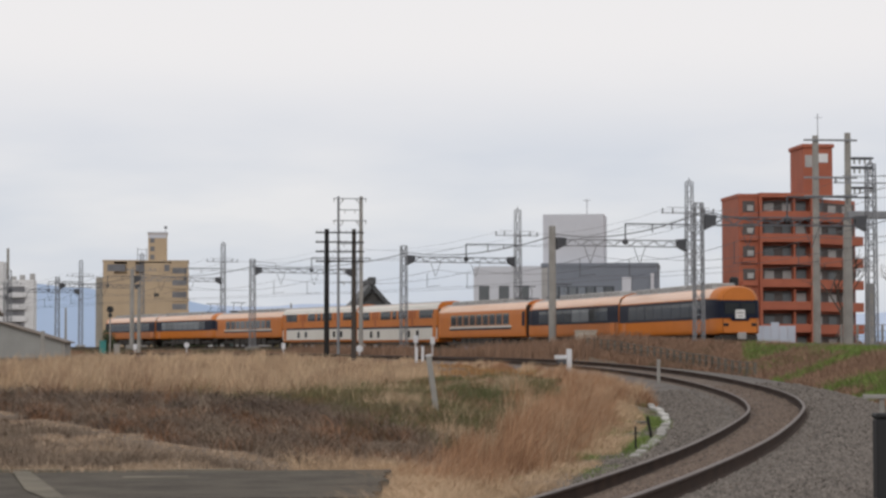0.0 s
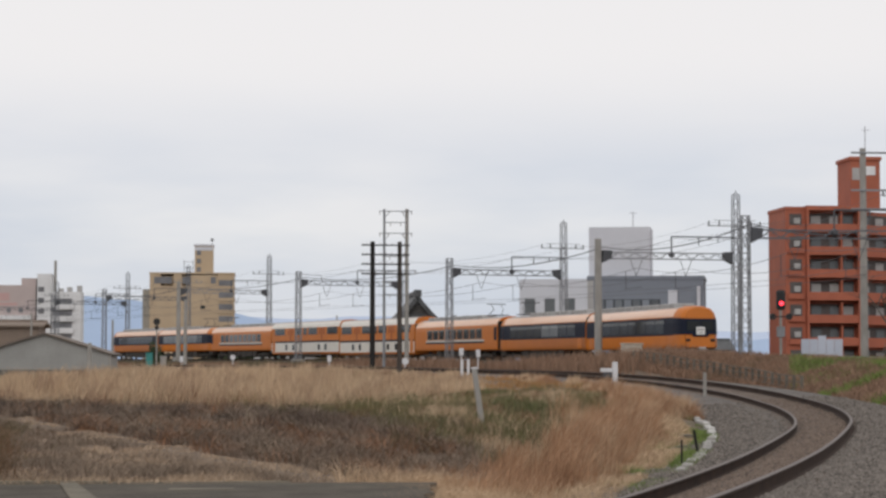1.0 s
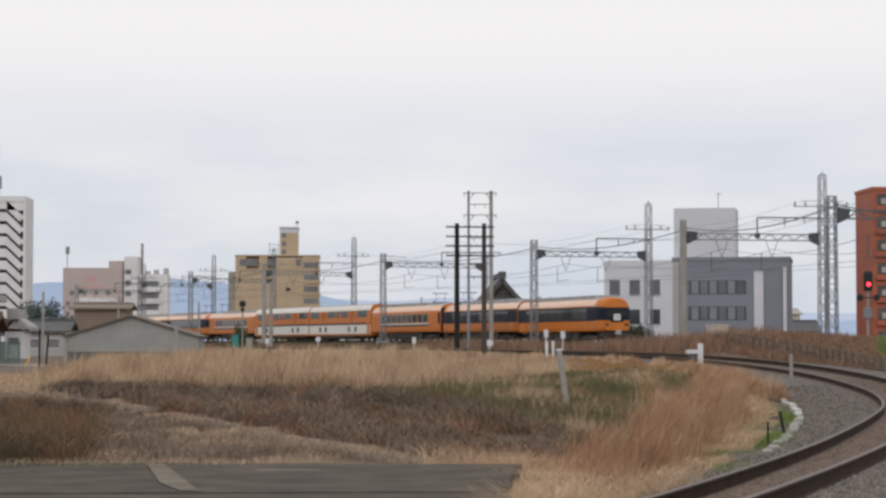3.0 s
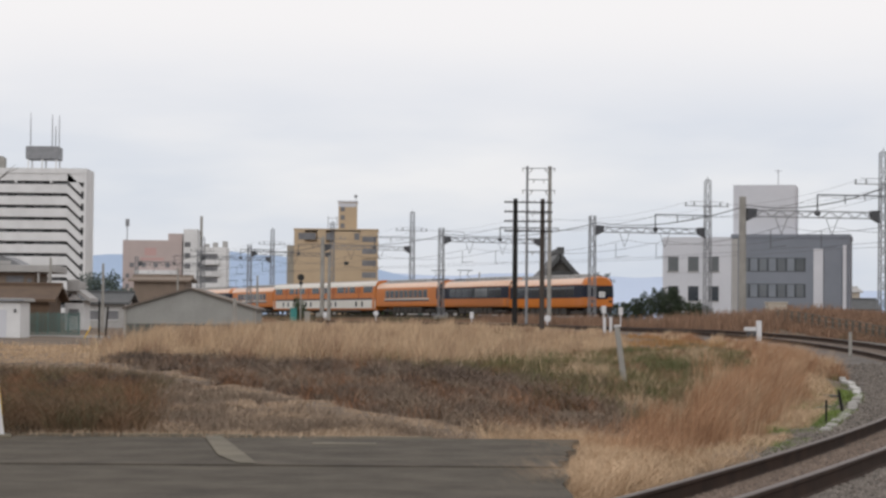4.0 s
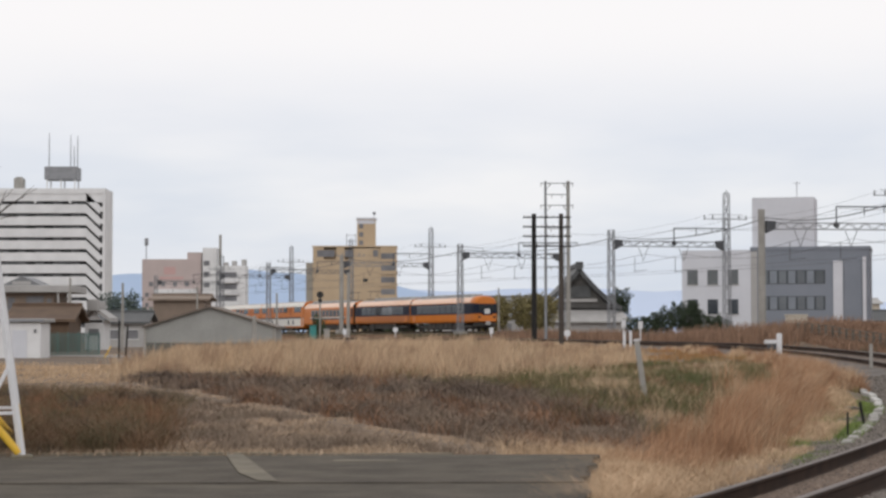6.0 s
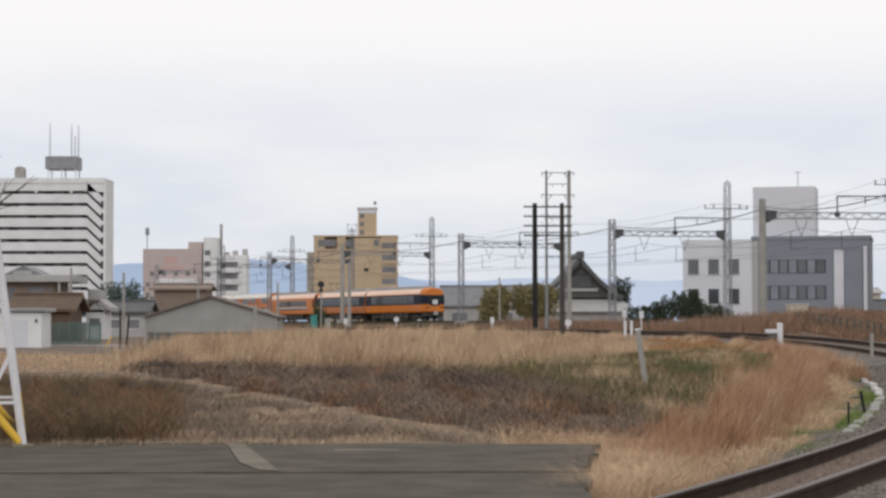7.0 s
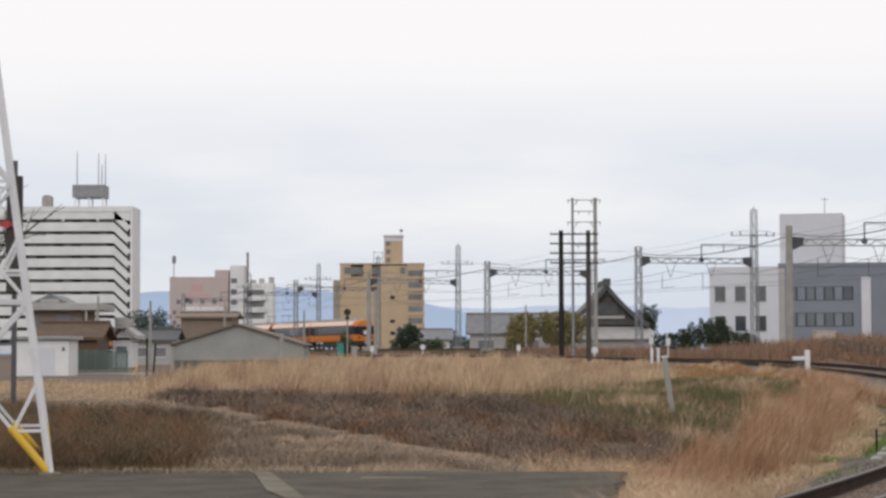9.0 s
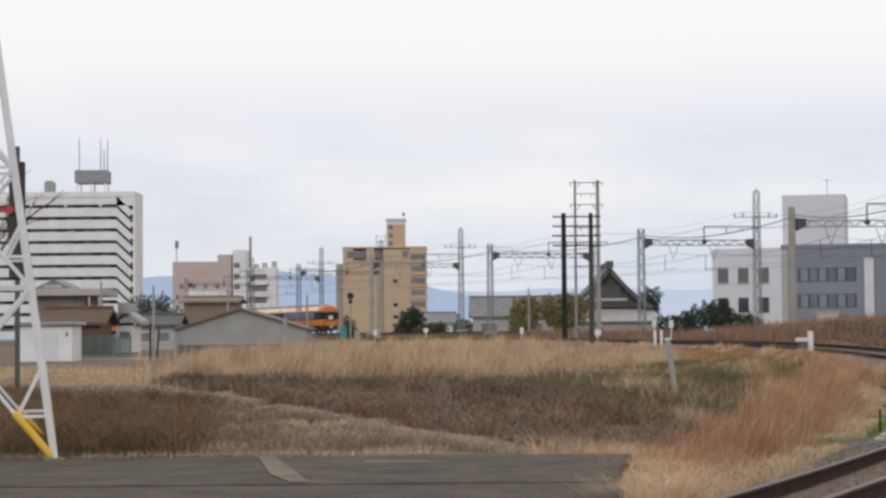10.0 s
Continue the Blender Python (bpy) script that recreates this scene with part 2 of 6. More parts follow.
    "black": material("black_paint", (0.012, 0.012, 0.013), 0.6),
}


# ---- mesh helpers ----
def part(name, bm, mat, parent=None, label="", smooth=False):
    me = bpy.data.meshes.new(name)
    bm.normal_update()
    bm.to_mesh(me)
    bm.free()
    me.materials.append(M[mat] if isinstance(mat, str) else mat)
    if smooth:
        for p in me.polygons:
            p.use_smooth = True
    ob = new(name, me)
    if parent:
        ob.parent = parent
    if label:
        ob["label"] = label
    return ob


def thing(name, at, label, category, group="", kind=""):
    return tagged(at_pose(new(name), at), label, category, group, kind)


def at_pose(ob, m):
    ob.matrix_basis = m
    return ob


def box(bm, x0, x1, y0, y1, z0, z1, bevel=0.0):
    got = bmesh.ops.create_cube(bm, size=1.0, matrix=Matrix.Translation(((x0 + x1) / 2, (y0 + y1) / 2, (z0 + z1) / 2))
                                @ Matrix.Diagonal((x1 - x0, y1 - y0, z1 - z0, 1)))
    if bevel:
        edges = list({e for v in got["verts"] for e in v.link_edges})
        bmesh.ops.bevel(bm, geom=edges, offset=bevel, segments=1, affect="EDGES")
    return bm


def boxes(*rows, bevel=0.0):
    bm = bmesh.new()
    for r in rows:
        box(bm, *r, bevel=bevel)
    return bm


def bar(bm, a, b, w, h=None):
    """A straight square bar from a to b."""
    a, b = Vector(a), Vector(b)
    h = h or w
    d = b - a
    q = d.to_track_quat("Z", "Y").to_matrix().to_4x4()
    bmesh.ops.create_cube(bm, size=1.0, matrix=Matrix.Translation((a + b) / 2) @ q @ Matrix.Diagonal((w, h, d.length, 1)))


def rod(bm, a, b, r0, r1=None, sides=10):
    """A round tapered rod from a to b."""
    a, b = Vector(a), Vector(b)
    d = b - a
    q = d.to_track_quat("Z", "Y").to_matrix().to_4x4()
    bmesh.ops.create_cone(bm, cap_ends=True, segments=sides, radius1=r0, radius2=r0 if r1 is None else r1, depth=d.length,
                          matrix=Matrix.Translation((a + b) / 2) @ q)


def ball(bm, c, r, sub=2, squash=(1, 1, 1)):
    bmesh.ops.create_icosphere(bm, subdivisions=sub, radius=r, matrix=Matrix.Translation(c) @ Matrix.Diagonal((*squash, 1)))


def raw_mesh(name, verts, faces, mat):
    """A mesh object from arrays of vertices and equal-sized faces."""
    verts, faces = np.asarray(verts, np.float32), np.asarray(faces, np.int32)
    me = bpy.data.meshes.new(name)
    k = faces.shape[1]
    me.vertices.add(len(verts))
    me.vertices.foreach_set("co", verts.ravel())
    me.loops.add(faces.size)
    me.loops.foreach_set("vertex_index", faces.ravel())
    me.polygons.add(len(faces))
    me.polygons.foreach_set("loop_start", np.arange(len(faces), dtype=np.int32) * k)
    me.update(calc_edges=True)
    me.materials.append(M[mat])
    return new(name, me)


# ---- the two railway lines in plan ----
_step = 0.5
_s = np.arange(-120, 420, _step)
_h = np.where(_s < 110, 0.19565 + 0.00311 * _s - 0.000015 * _s ** 2, 0.35625)
_h = np.where(_s < -60, -0.045 + 0 * _s, _h)
_i0 = int(np.argmin(abs(_s)))
_x = np.concatenate([[0], np.cumsum(-np.sin((_h[1:] + _h[:-1]) / 2) * _step)])
_y = np.concatenate([[0], np.cumsum(np.cos((_h[1:] + _h[:-1]) / 2) * _step)])
_x, _y = _x - _x[_i0] + 25.76, _y - _y[_i0] + 159.71


def main_z(s):
    """Rail height of the main line, which climbs away from the junction."""
    return float(np.interp(s, (-40, 20, 80, 140, 220), (1.52, 1.70, 2.02, 2.05, 2.05)))


def main_line(s, side=0.0):
    """Plan position and heading of the main line at arc length s, side metres to its right."""
    x, y, h = np.interp(s, _s, _x), np.interp(s, _s, _y), np.interp(s, _s, _h)
    return x + side * np.cos(h), y + side * np.sin(h), h


# the branch: heading by northing, integrated to eastings
_by = np.arange(0, 216, 0.5)
_bh = np.radians(np.interp(_by, (0, 22, 36, 50, 62, 74, 86, 100, 115, 130, 145, 160, 215), (26, 22.0, 19.0, 17.1, 12.1, 8.4, 4.4, -0.1, -6.2, -11.8, -16.6, -19.7, -21.7)))
_bx = np.concatenate([[0], np.cumsum(np.tan((_bh[1:] + _bh[:-1]) / 2) * 0.5)])
_bx = _bx - np.interp(22, _by, _bx) + 4.03
BED_Y, BED_Z = (0, 35, 55, 75, 95, 125, 160, 215), (0.0, -0.03, 0.005, 0.194, 0.508, 0.981, 1.297, 1.397)


def branch_z(y):
    return float(np.interp(y, BED_Y, BED_Z))


def cant(y):
    """Slope across the branch track: the outer rail of the curve lies higher."""
    return np.interp(y, (0, 110, 150), (0.115, 0.115, 0.0))


def branch(y, side=0.0):
    """The branch curve at northing y: plan position and heading, side metres to its right."""
    x, th = float(np.interp(y, _by, _bx)), float(np.interp(y, _by, _bh))
    return x + side * math.cos(th), y - side * math.sin(th), th


def branch_side(x, y):
    """Metres to the right of the branch line."""
    return (x - np.interp(y, _by, _bx)) * np.cos(np.interp(y, _by, _bh))


def ground_z(x, y):
    """Height of the natural ground."""
    x, y = np.asarray(x, float), np.asarray(y, float)
    z = np.interp(y, (0, 27.4, 33, 45, 80, 125, 200, 400), (0.0, 0.0, 0.16, 0.28, 0.40, 0.80, 1.0, 1.0))
    left = np.clip((-x / np.maximum(y, 1) - 0.07) / 0.05, 0, 1) * np.clip((y - 45) / 40, 0, 1)
    z = z - left * np.clip(z - 0.3, 0, 1)
    near = np.clip((40 - y) / 15, 0, 1) * np.clip((x - 0.12 * y) / 3, 0, 1)
    z = z * (1 - near) - 0.25 * near
    d = abs(branch_side(x, y))
    bed = np.interp(y, BED_Y, BED_Z) - 0.36
    k = np.clip((6.5 - d) / 3.2, 0, 1) * np.clip((215 - y) / 20, 0, 1)
    z = z * (1 - k) + np.minimum(z, bed) * k
    # low bank on the far side of the branch
    out = branch_side(x, y) - 3.0
    bank = bed + 0.30 * np.clip(out, 0, 4.5)
    k = np.clip(out / 0.4, 0, 1) * np.clip((y - 42) / 14, 0, 1) * np.clip((150 - y) / 20, 0, 1)
    z = z * (1 - k) + bank * k
    lump = np.sin(x * 2.3 + 2.0 * np.sin(y * 0.8)) * np.sin(y * 1.1 + 1.7 * np.sin(x * 1.9)) * np.clip((y - 30) / 4, 0, 1) * np.clip((62 - y) / 12, 0, 1)
    z = z + 0.07 * lump * np.clip((9 - abs(x + 1)) / 3, 0, 1)
    return z + 0.05 * np.sin(x * 0.9 + 1.3 * np.sin(y * 0.21)) * np.sin(y * 0.33 + x * 0.1) * np.clip((y - 29) / 6, 0, 1)


# ---- ground ----
def build_ground():
    ys = np.concatenate([[-60, -20, 0], np.geomspace(6, 30, 30), np.geomspace(31, 420, 150), [600, 900, 1400, 2200, 3400, 4700]])
    cs = np.concatenate([[-30, -8, -3, -1.6], np.linspace(-1.05, 1.05, 130), [1.6, 3, 8, 30]])
    verts = []
    for y in ys:
        xs = cs * (0.36 * max(y, 4) + 8)
        zs = ground_z(xs, np.full_like(xs, y)) if 0 < y < 500 else np.full_like(xs, 1.0 if y > 400 else 0.0)
        verts += [(x, y, z) for x, z in zip(xs, zs)]
    w = len(cs)
    faces = [(j * w + i, j * w + i + 1, (j + 1) * w + i + 1, (j + 1) * w + i) for j in range(len(ys) - 1) for i in range(w - 1)]
    ob = raw_mesh("ground", verts, faces, "soil")
    for p in ob.data.polygons:
        p.use_smooth = True
    tagged(ob, "brown winter field soil with dead weeds", "ground", kind="structure")


build_ground()


# asphalt yard in front of the bank
def build_yard():
    root = thing("pavement", pose(0, 0, 0), "worn dark asphalt yard at the foot of the bank", "pavement", kind="structure")
    for y0, y1, x0, x1 in ((22.35, 27.45, 1.8, 2.4), (6.0, 22.1, 1.0, 1.78)):
        # broken, wavering east end
        ys = np.linspace(y0, y1, 16)
        end = [(x0 + (x1 - x0) * i / 15 + 0.05 * math.sin(i * 2.3) + 0.03 * math.sin(i * 5.1), float(y)) for i, y in enumerate(ys)]
        outline = [(-30, y0)] + end + [(-30, y1)]
        bm = bmesh.new()
        top = [bm.verts.new((x, y, 0.035)) for x, y in outline]
        low = [bm.verts.new((x, y, -0.3)) for x, y in outline]
        bm.faces.new(top), bm.faces.new(low[::-1])
        for i in range(len(outline)):
            j = (i + 1) % len(outline)
            bm.faces.new((top[i], low[i], low[j], top[j]))
        part("asphalt", bm, "asphalt", root)
    part("drain_channel", boxes((-30, 1.7, 22.1, 22.35, -0.3, 0.01)), "black", root, "dark open drain slot")
    bm = bmesh.new()
    for k in range(13):
        x = -30 + k * 2.35
        box(bm, x, x + 2.33, 27.45, 27.58, -0.2, 0.05 + 0.008 * (k % 3), bevel=0.015)
    part("kerb", bm, "old_concrete", root, "weathered low concrete kerb")
    bm = bmesh.new()
    vs = [bm.verts.new(v) for v in ((-2.46, 27.5, 0.05), (-2.24, 27.5, 0.05), (-1.44, 22.4, 0.045), (-1.66, 22.5, 0.045), (-1.98, 23.8, 0.045))]
    bm.faces.new(vs)
    part("concrete_strip", bm, "old_concrete", root, "pale worn concrete strip across the asphalt")
    part("patch", boxes((-1.0, -0.2, 26.0, 26.35, 0.0, 0.04)), "old_concrete", root, "pale worn patch on the asphalt")


build_yard()


# ---- track ----
def sweep(bm, rail, profile, closed=True, banked=False):
    """Sweep a cross-section [(side, up)] along [(x, y, z, heading clockwise from north)]."""
    rings = []
    for x, y, z, h in rail:
        c, s = math.cos(h), math.sin(h)
        k = float(cant(y)) if banked else 0.0
        rings.append([bm.verts.new((x + a * c, y - a * s, z + u + k * (min(max(a, -0.9), 1.7) + 0.7175))) for a, u in profile])
    n = len(profile)
    for r0, r1 in zip(rings, rings[1:]):
        for i in range(n if closed else n - 1):
            j = (i + 1) % n
            bm.faces.new((r0[i], r0[j], r1[j], r1[i]))
    if closed:
        bm.faces.new(rings[0][::-1]), bm.faces.new(rings[-1])
    return bm


RAIL_FOOT = [(-0.075, -0.21), (0.075, -0.21), (0.075, -0.19), (0.018, -0.17), (0.018, -0.06), (0.04, -0.045), (0.04, -0.010),
             (-0.04, -0.010), (-0.04, -0.045), (-0.018, -0.06), (-0.018, -0.17), (-0.075, -0.19)]
RAIL_HEAD = [(-0.038, -0.010), (0.038, -0.010), (0.030, 0.0), (-0.030, 0.0)]


def build_branch():
    root = thing("railway_track", pose(0, 0, 0), "curved single track with rusty rails on grey ballast", "railway track", kind="structure")
    ys = list(np.arange(6, 214, 2.0))
    line = [(*branch(y)[:2], branch_z(y), branch(y)[2]) for y in ys]
    part("ballast_bed", sweep(bmesh.new(), line, [(-5.2, -0.9), (-4.7, -0.36), (-2.9, -0.31), (-1.45, -0.235), (1.45, -0.235), (3.0, -0.30), (3.8, -0.8)], banked=True), "ballast", root)
    part("ballast_crib", sweep(bmesh.new(), line, [(-1.18, -0.3), (-1.15, -0.208), (1.15, -0.208), (1.18, -0.3)], banked=True), "rust_ballast", root,
         "brown rust-stained ballast between the rails")
    for side in (-0.7175, 0.7175):
        fine = [(*branch(y, side)[:2], branch_z(y) + float(cant(y)) * (side + 0.7175), branch(y)[2]) for y in np.arange(6, 214, 1.0)]
        r = part("rail", sweep(bmesh.new(), fine, RAIL_FOOT), "rail", root, "rusty brown steel rail")
        part("running_surface", sweep(bmesh.new(), fine, RAIL_HEAD), "railtop", r, "dull worn rail head")
    sl = part("sleeper", boxes((-1.2, 1.2, -0.11, 0.11, -0.33, -0.205), bevel=0.012), "sleeper", root)
    first, y, k = sl.data, 12.0, 0
    while y < 150 and k < 240:
        x, yy, th = branch(y)
        ob = sl if k == 0 else new("sleeper", first)
        ob.parent = root
        ob.matrix_basis = pose(x, yy, branch_z(y) + 0.7175 * float(cant(y)), ry=-math.degrees(math.atan(float(cant(y)))), rz=-math.degrees(th))
        y += 0.62 * math.cos(th)
        k += 1


build_branch()


def build_main():
    root = thing("main_line_track", pose(0, 0, 0), "double main line on a low ballasted embankment", "railway track", kind="structure")
    ss = list(np.arange(-95, 330, 5.0))

    def line(side):
        out = []
        for s in ss:
            x, y, h = main_line(s, side)
            out.append((float(x), float(y), main_z(s), -float(h)))
        return out
    part("embankment", sweep(bmesh.new(), line(1.9), [(-7.1, -1.5), (-4.6, -0.4), (-4.0, -0.25), (5.8, -0.25), (9.0, -1.5)]), "ballast", root, "dark ballasted embankment")
    for c in (0.0, 3.8):
        for side in (-0.7175, 0.7175):
            r = part("rail", sweep(bmesh.new(), line(c + side), RAIL_FOOT), "rail", root)
            part("running_surface", sweep(bmesh.new(), line(c + side), RAIL_HEAD), "railtop", r)


build_main()

# ---- train ----
PROFILE = [(1.33, 0.95), (1.38, 1.02), (1.40, 1.25), (1.40, 2.65), (1.37, 3.02), (1.30, 3.26), (1.14, 3.50), (0.92, 3.66), (0.5, 3.78), (0.0, 3.82)]


def ring(bm, x, prof, wide=1.0, mid=2.2, tall=1.0, lean=0.0):
    pts = [(-a, z) for a, z in prof] + [(a, z) for a, z in prof[::-1][1:]]
    return [bm.verts.new((x - lean * max(0, z - 1.9), y * wide, mid + (z - mid) * tall)) for y, z in pts]


def loft(bm, rings, cap0=True, cap1=True):
    for r0, r1 in zip(rings, rings[1:]):
        for i in range(len(r0) - 1):
            bm.faces.new((r0[i], r0[i + 1], r1[i + 1], r1[i]))
        bm.faces.new((r0[-1], r0[0], r1[0], r1[-1]))
    if cap0:
        bm.faces.new(rings[0])
    if cap1:
        bm.faces.new(rings[-1][::-1])
    return bm


NOSE = ((8.75, 1.0, 1.0, 0.0), (9.2, 0.985, 0.995, 0.02), (9.6, 0.95, 0.985, 0.05), (9.9, 0.89, 0.965, 0.08), (10.08, 0.81, 0.945, 0.1), (10.16, 0.72, 0.92, 0.1))


def lower(prof, lo, hi):
    """The part of the cross-section between two heights."""
    def at(z):
        for (a0, z0), (a1, z1) in zip(prof, prof[1:]):
            if z0 <= z <= z1:
                return (a0 + (a1 - a0) * (z - z0) / (z1 - z0), z)
    return [at(lo)] + [p for p in prof if lo < p[1] < hi] + [at(hi)]


def skin(bm, prof, xs, lo, hi, out=0.006, sides=(-1, 1)):
    """Thin panels that follow the body side between two heights, over the stretches xs."""
    strip = lower(prof, lo, hi)
    for x0, x1 in xs:
        for sd in sides:
            a = [bm.verts.new((x0, sd * (y + out), z)) for y, z in strip]
            b = [bm.verts.new((x1, sd * (y + out), z)) for y, z in strip]
            for i in range(len(strip) - 1):
                f = (a[i], a[i + 1], b[i + 1], b[i])
                bm.faces.new(f if sd < 0 else f[::-1])
    return bm


def bogies(car):
    for bx in (-6.9, 6.9):
        fr = part("bogie", boxes((bx - 1.6, bx + 1.6, -1.12, -0.96, 0.35, 0.62), (bx - 1.6, bx + 1.6, 0.96, 1.12, 0.35, 0.62),
                                 (bx - 0.3, bx + 0.3, -1.0, 1.0, 0.4, 0.7), bevel=0.03), "under", car)
        for wx in (bx - 1.05, bx + 1.05):
            bm = bmesh.new()
            for sd in (-0.72, 0.72):
                rod(bm, (wx, sd - 0.06, 0.43), (wx, sd + 0.06, 0.43), 0.43, sides=20)
            rod(bm, (wx, -0.9, 0.43), (wx, 0.9, 0.43), 0.07)
            part("wheelset", bm, "under", fr)
    rnd = random.Random(7)
    x = -4.9
    while x < 4.4:
        w = rnd.uniform(0.8, 1.9)
        part("underfloor_box", boxes((x, x + w, -1.2, 1.2, rnd.uniform(0.18, 0.36), 0.94), bevel=0.03), "under", car)
        x += w + rnd.uniform(0.15, 0.4)


def gangway(car, x):
    sd = 1 if x > 0 else -1
    part("gangway", boxes((min(x, x + sd * 0.145), max(x, x + sd * 0.145), -1.3, 1.3, 1.0, 3.4), bevel=0.04), "black", car, "black gangway bellows")


def roof_gear(car, x0, x1, z, count):
    step = (x1 - x0) / count
    for k in range(count):
        a = x0 + k * step
        part("air_conditioner", boxes((a + 0.12, a + step - 0.12, -0.72, 0.72, z - 0.15, z + 0.2), bevel=0.06), "roofgrey", car)


def pantograph(car, x, z):
    bm = bmesh.new()
    for sd in (-0.6, 0.6):
        bar(bm, (x - 0.7, sd, z), (x + 0.7, sd, z), 0.06)
        bar(bm, (x - 0.7, sd, z + 0.05), (x + 0.1, sd * 0.7, z + 0.5), 0.04)
        bar(bm, (x + 0.1, sd * 0.7, z + 0.5), (x - 0.5, sd * 0.8, z + 0.95), 0.035)
    bar(bm, (x - 0.5, -0.85, z + 0.97), (x - 0.5, 0.85, z + 0.97), 0.06)
    bar(bm, (x - 0.25, -0.85, z + 0.95), (x - 0.25, 0.85, z + 0.95), 0.05)
    for cx in (-0.6, 0.6):
        bar(bm, (x + cx, -0.8, z), (x + cx, 0.8, z), 0.08)
    part("pantograph", bm, "darksteel", car)


def cab_car(label, curtains, panto):
    """Orange limited-express car with a wrap-round dark band and a cab at its +x end."""
    car = tagged(new("train_car"), label, "train car", "coupled train")
    bm = bmesh.new()
    rings = [ring(bm, -10.1, PROFILE)] + [ring(bm, x, PROFILE, w, 2.2, t, ln) for x, w, t, ln in NOSE]
    body = part("body", loft(bm, rings), "orange", car, smooth=True)
    body.data.polygons[-1].use_smooth = body.data.polygons[-2].use_smooth = False
    part("cantrail", skin(bmesh.new(), PROFILE, [(-10.08, 8.7)], 3.08, 3.62, 0.008), "peach", car, "glossy curve of the upper side, paled for the sky mirrored in it")
    part("window_band", skin(bmesh.new(), PROFILE, [(-10.09, 8.75)], 1.83, 3.02, 0.008), "navy", car, "dark navy band along the windows")
    n, x0, x1 = 8, -8.0, 7.0
    step = (x1 - x0) / n
    for k in range(n):
        a = x0 + k * step
        for sd in (-1, 1):
            part("window", skin(bmesh.new(), PROFILE, [(a + 0.06, a + step - 0.06)], 1.98, 2.86, 0.014, (sd,)),
                 "curtain" if (k in curtains) else "glass", car, "curtained pane" if k in curtains else "")
    for dx in (-9.35, 7.75):
        for sd in (-1, 1):
            part("door", skin(bmesh.new(), PROFILE, [(dx, dx + 0.85)], 1.0, 1.8, 0.016, (sd,)), "orange", car)
    # dark cab mask round the nose
    bm = bmesh.new()
    mid = [(1.0, 1.86), (1.4, 1.87), (1.40, 2.3), (1.40, 2.65), (1.375, 3.0)]
    prev = None
    for x, w, t, ln in NOSE:
        rr = []
        for sd in (-1, 1):
            rr.append([bm.verts.new((x + 0.012 - ln * max(0, z - 1.9), sd * (a * w + 0.012), 2.2 + (z - 2.2) * t)) for a, z in mid[1:]])
        if prev:
            for sd in (0, 1):
                for i in range(3):
                    f = (prev[sd][i], prev[sd][i + 1], rr[sd][i + 1], rr[sd][i])
                    bm.faces.new(f if sd == 0 else f[::-1])
        prev = rr
    left, right = prev
    chev = [bm.verts.new((10.185, y, z)) for y, z in ((-0.62, 1.9), (-0.5, 1.74), (0.5, 1.74), (0.62, 1.9))]
    for i in range(3):
        bm.faces.new((left[i], left[i + 1], right[i + 1], right[i]))
    bm.faces.new((left[0], chev[0], chev[1], chev[2], chev[3], right[0]))
    part("cab_mask", bm, "navy", car, "dark navy wrap-round cab front")
    part("windscreen", boxes((10.13, 10.175, -0.93, -0.06, 2.15, 2.78), (10.13, 10.175, 0.06, 0.93, 2.15, 2.78)), "glass", car, "dark split windscreen")
    pl = part("headboard", boxes((10.18, 10.24, -0.3, 0.3, 1.86, 2.38), bevel=0.03), "plate", car, "white square train headboard")
    part("lettering_bar", boxes((10.24, 10.246, -0.2, 0.2, 2.16, 2.25), (10.24, 10.246, -0.16, 0.16, 1.98, 2.04)), "roofgrey", pl)
    for sd in (-1, 1):
        part("lamp", boxes((10.05, 10.19, sd * 0.86 - 0.16, sd * 0.86 + 0.16, 1.42, 1.6), bevel=0.03), "glass", car)
    part("brow", boxes((9.55, 9.9, -0.85, 0.85, 3.45, 3.58), bevel=0.05), "orange", car)
    part("skirt", boxes((8.9, 10.0, -1.15, 1.15, 0.45, 0.95), bevel=0.1), "under", car, "dark snow skirt")
    part("coupler", boxes((10.0, 10.5, -0.16, 0.16, 0.72, 1.0), (10.4, 10.6, -0.24, 0.24, 0.66, 1.06), bevel=0.04), "roofgrey", car)
    part("roof", skin(bmesh.new(), PROFILE, [(-10.05, 8.6)], 3.64, 3.81, 0.012), "roofgrey", car, "grey roof")
    roof_gear(car, -8.6, 7.4 if not panto else 4.2, 3.82, 9)
    if panto:
        pantograph(car, 6.4, 3.95)
    bogies(car), gangway(car, -10.1)
    return car


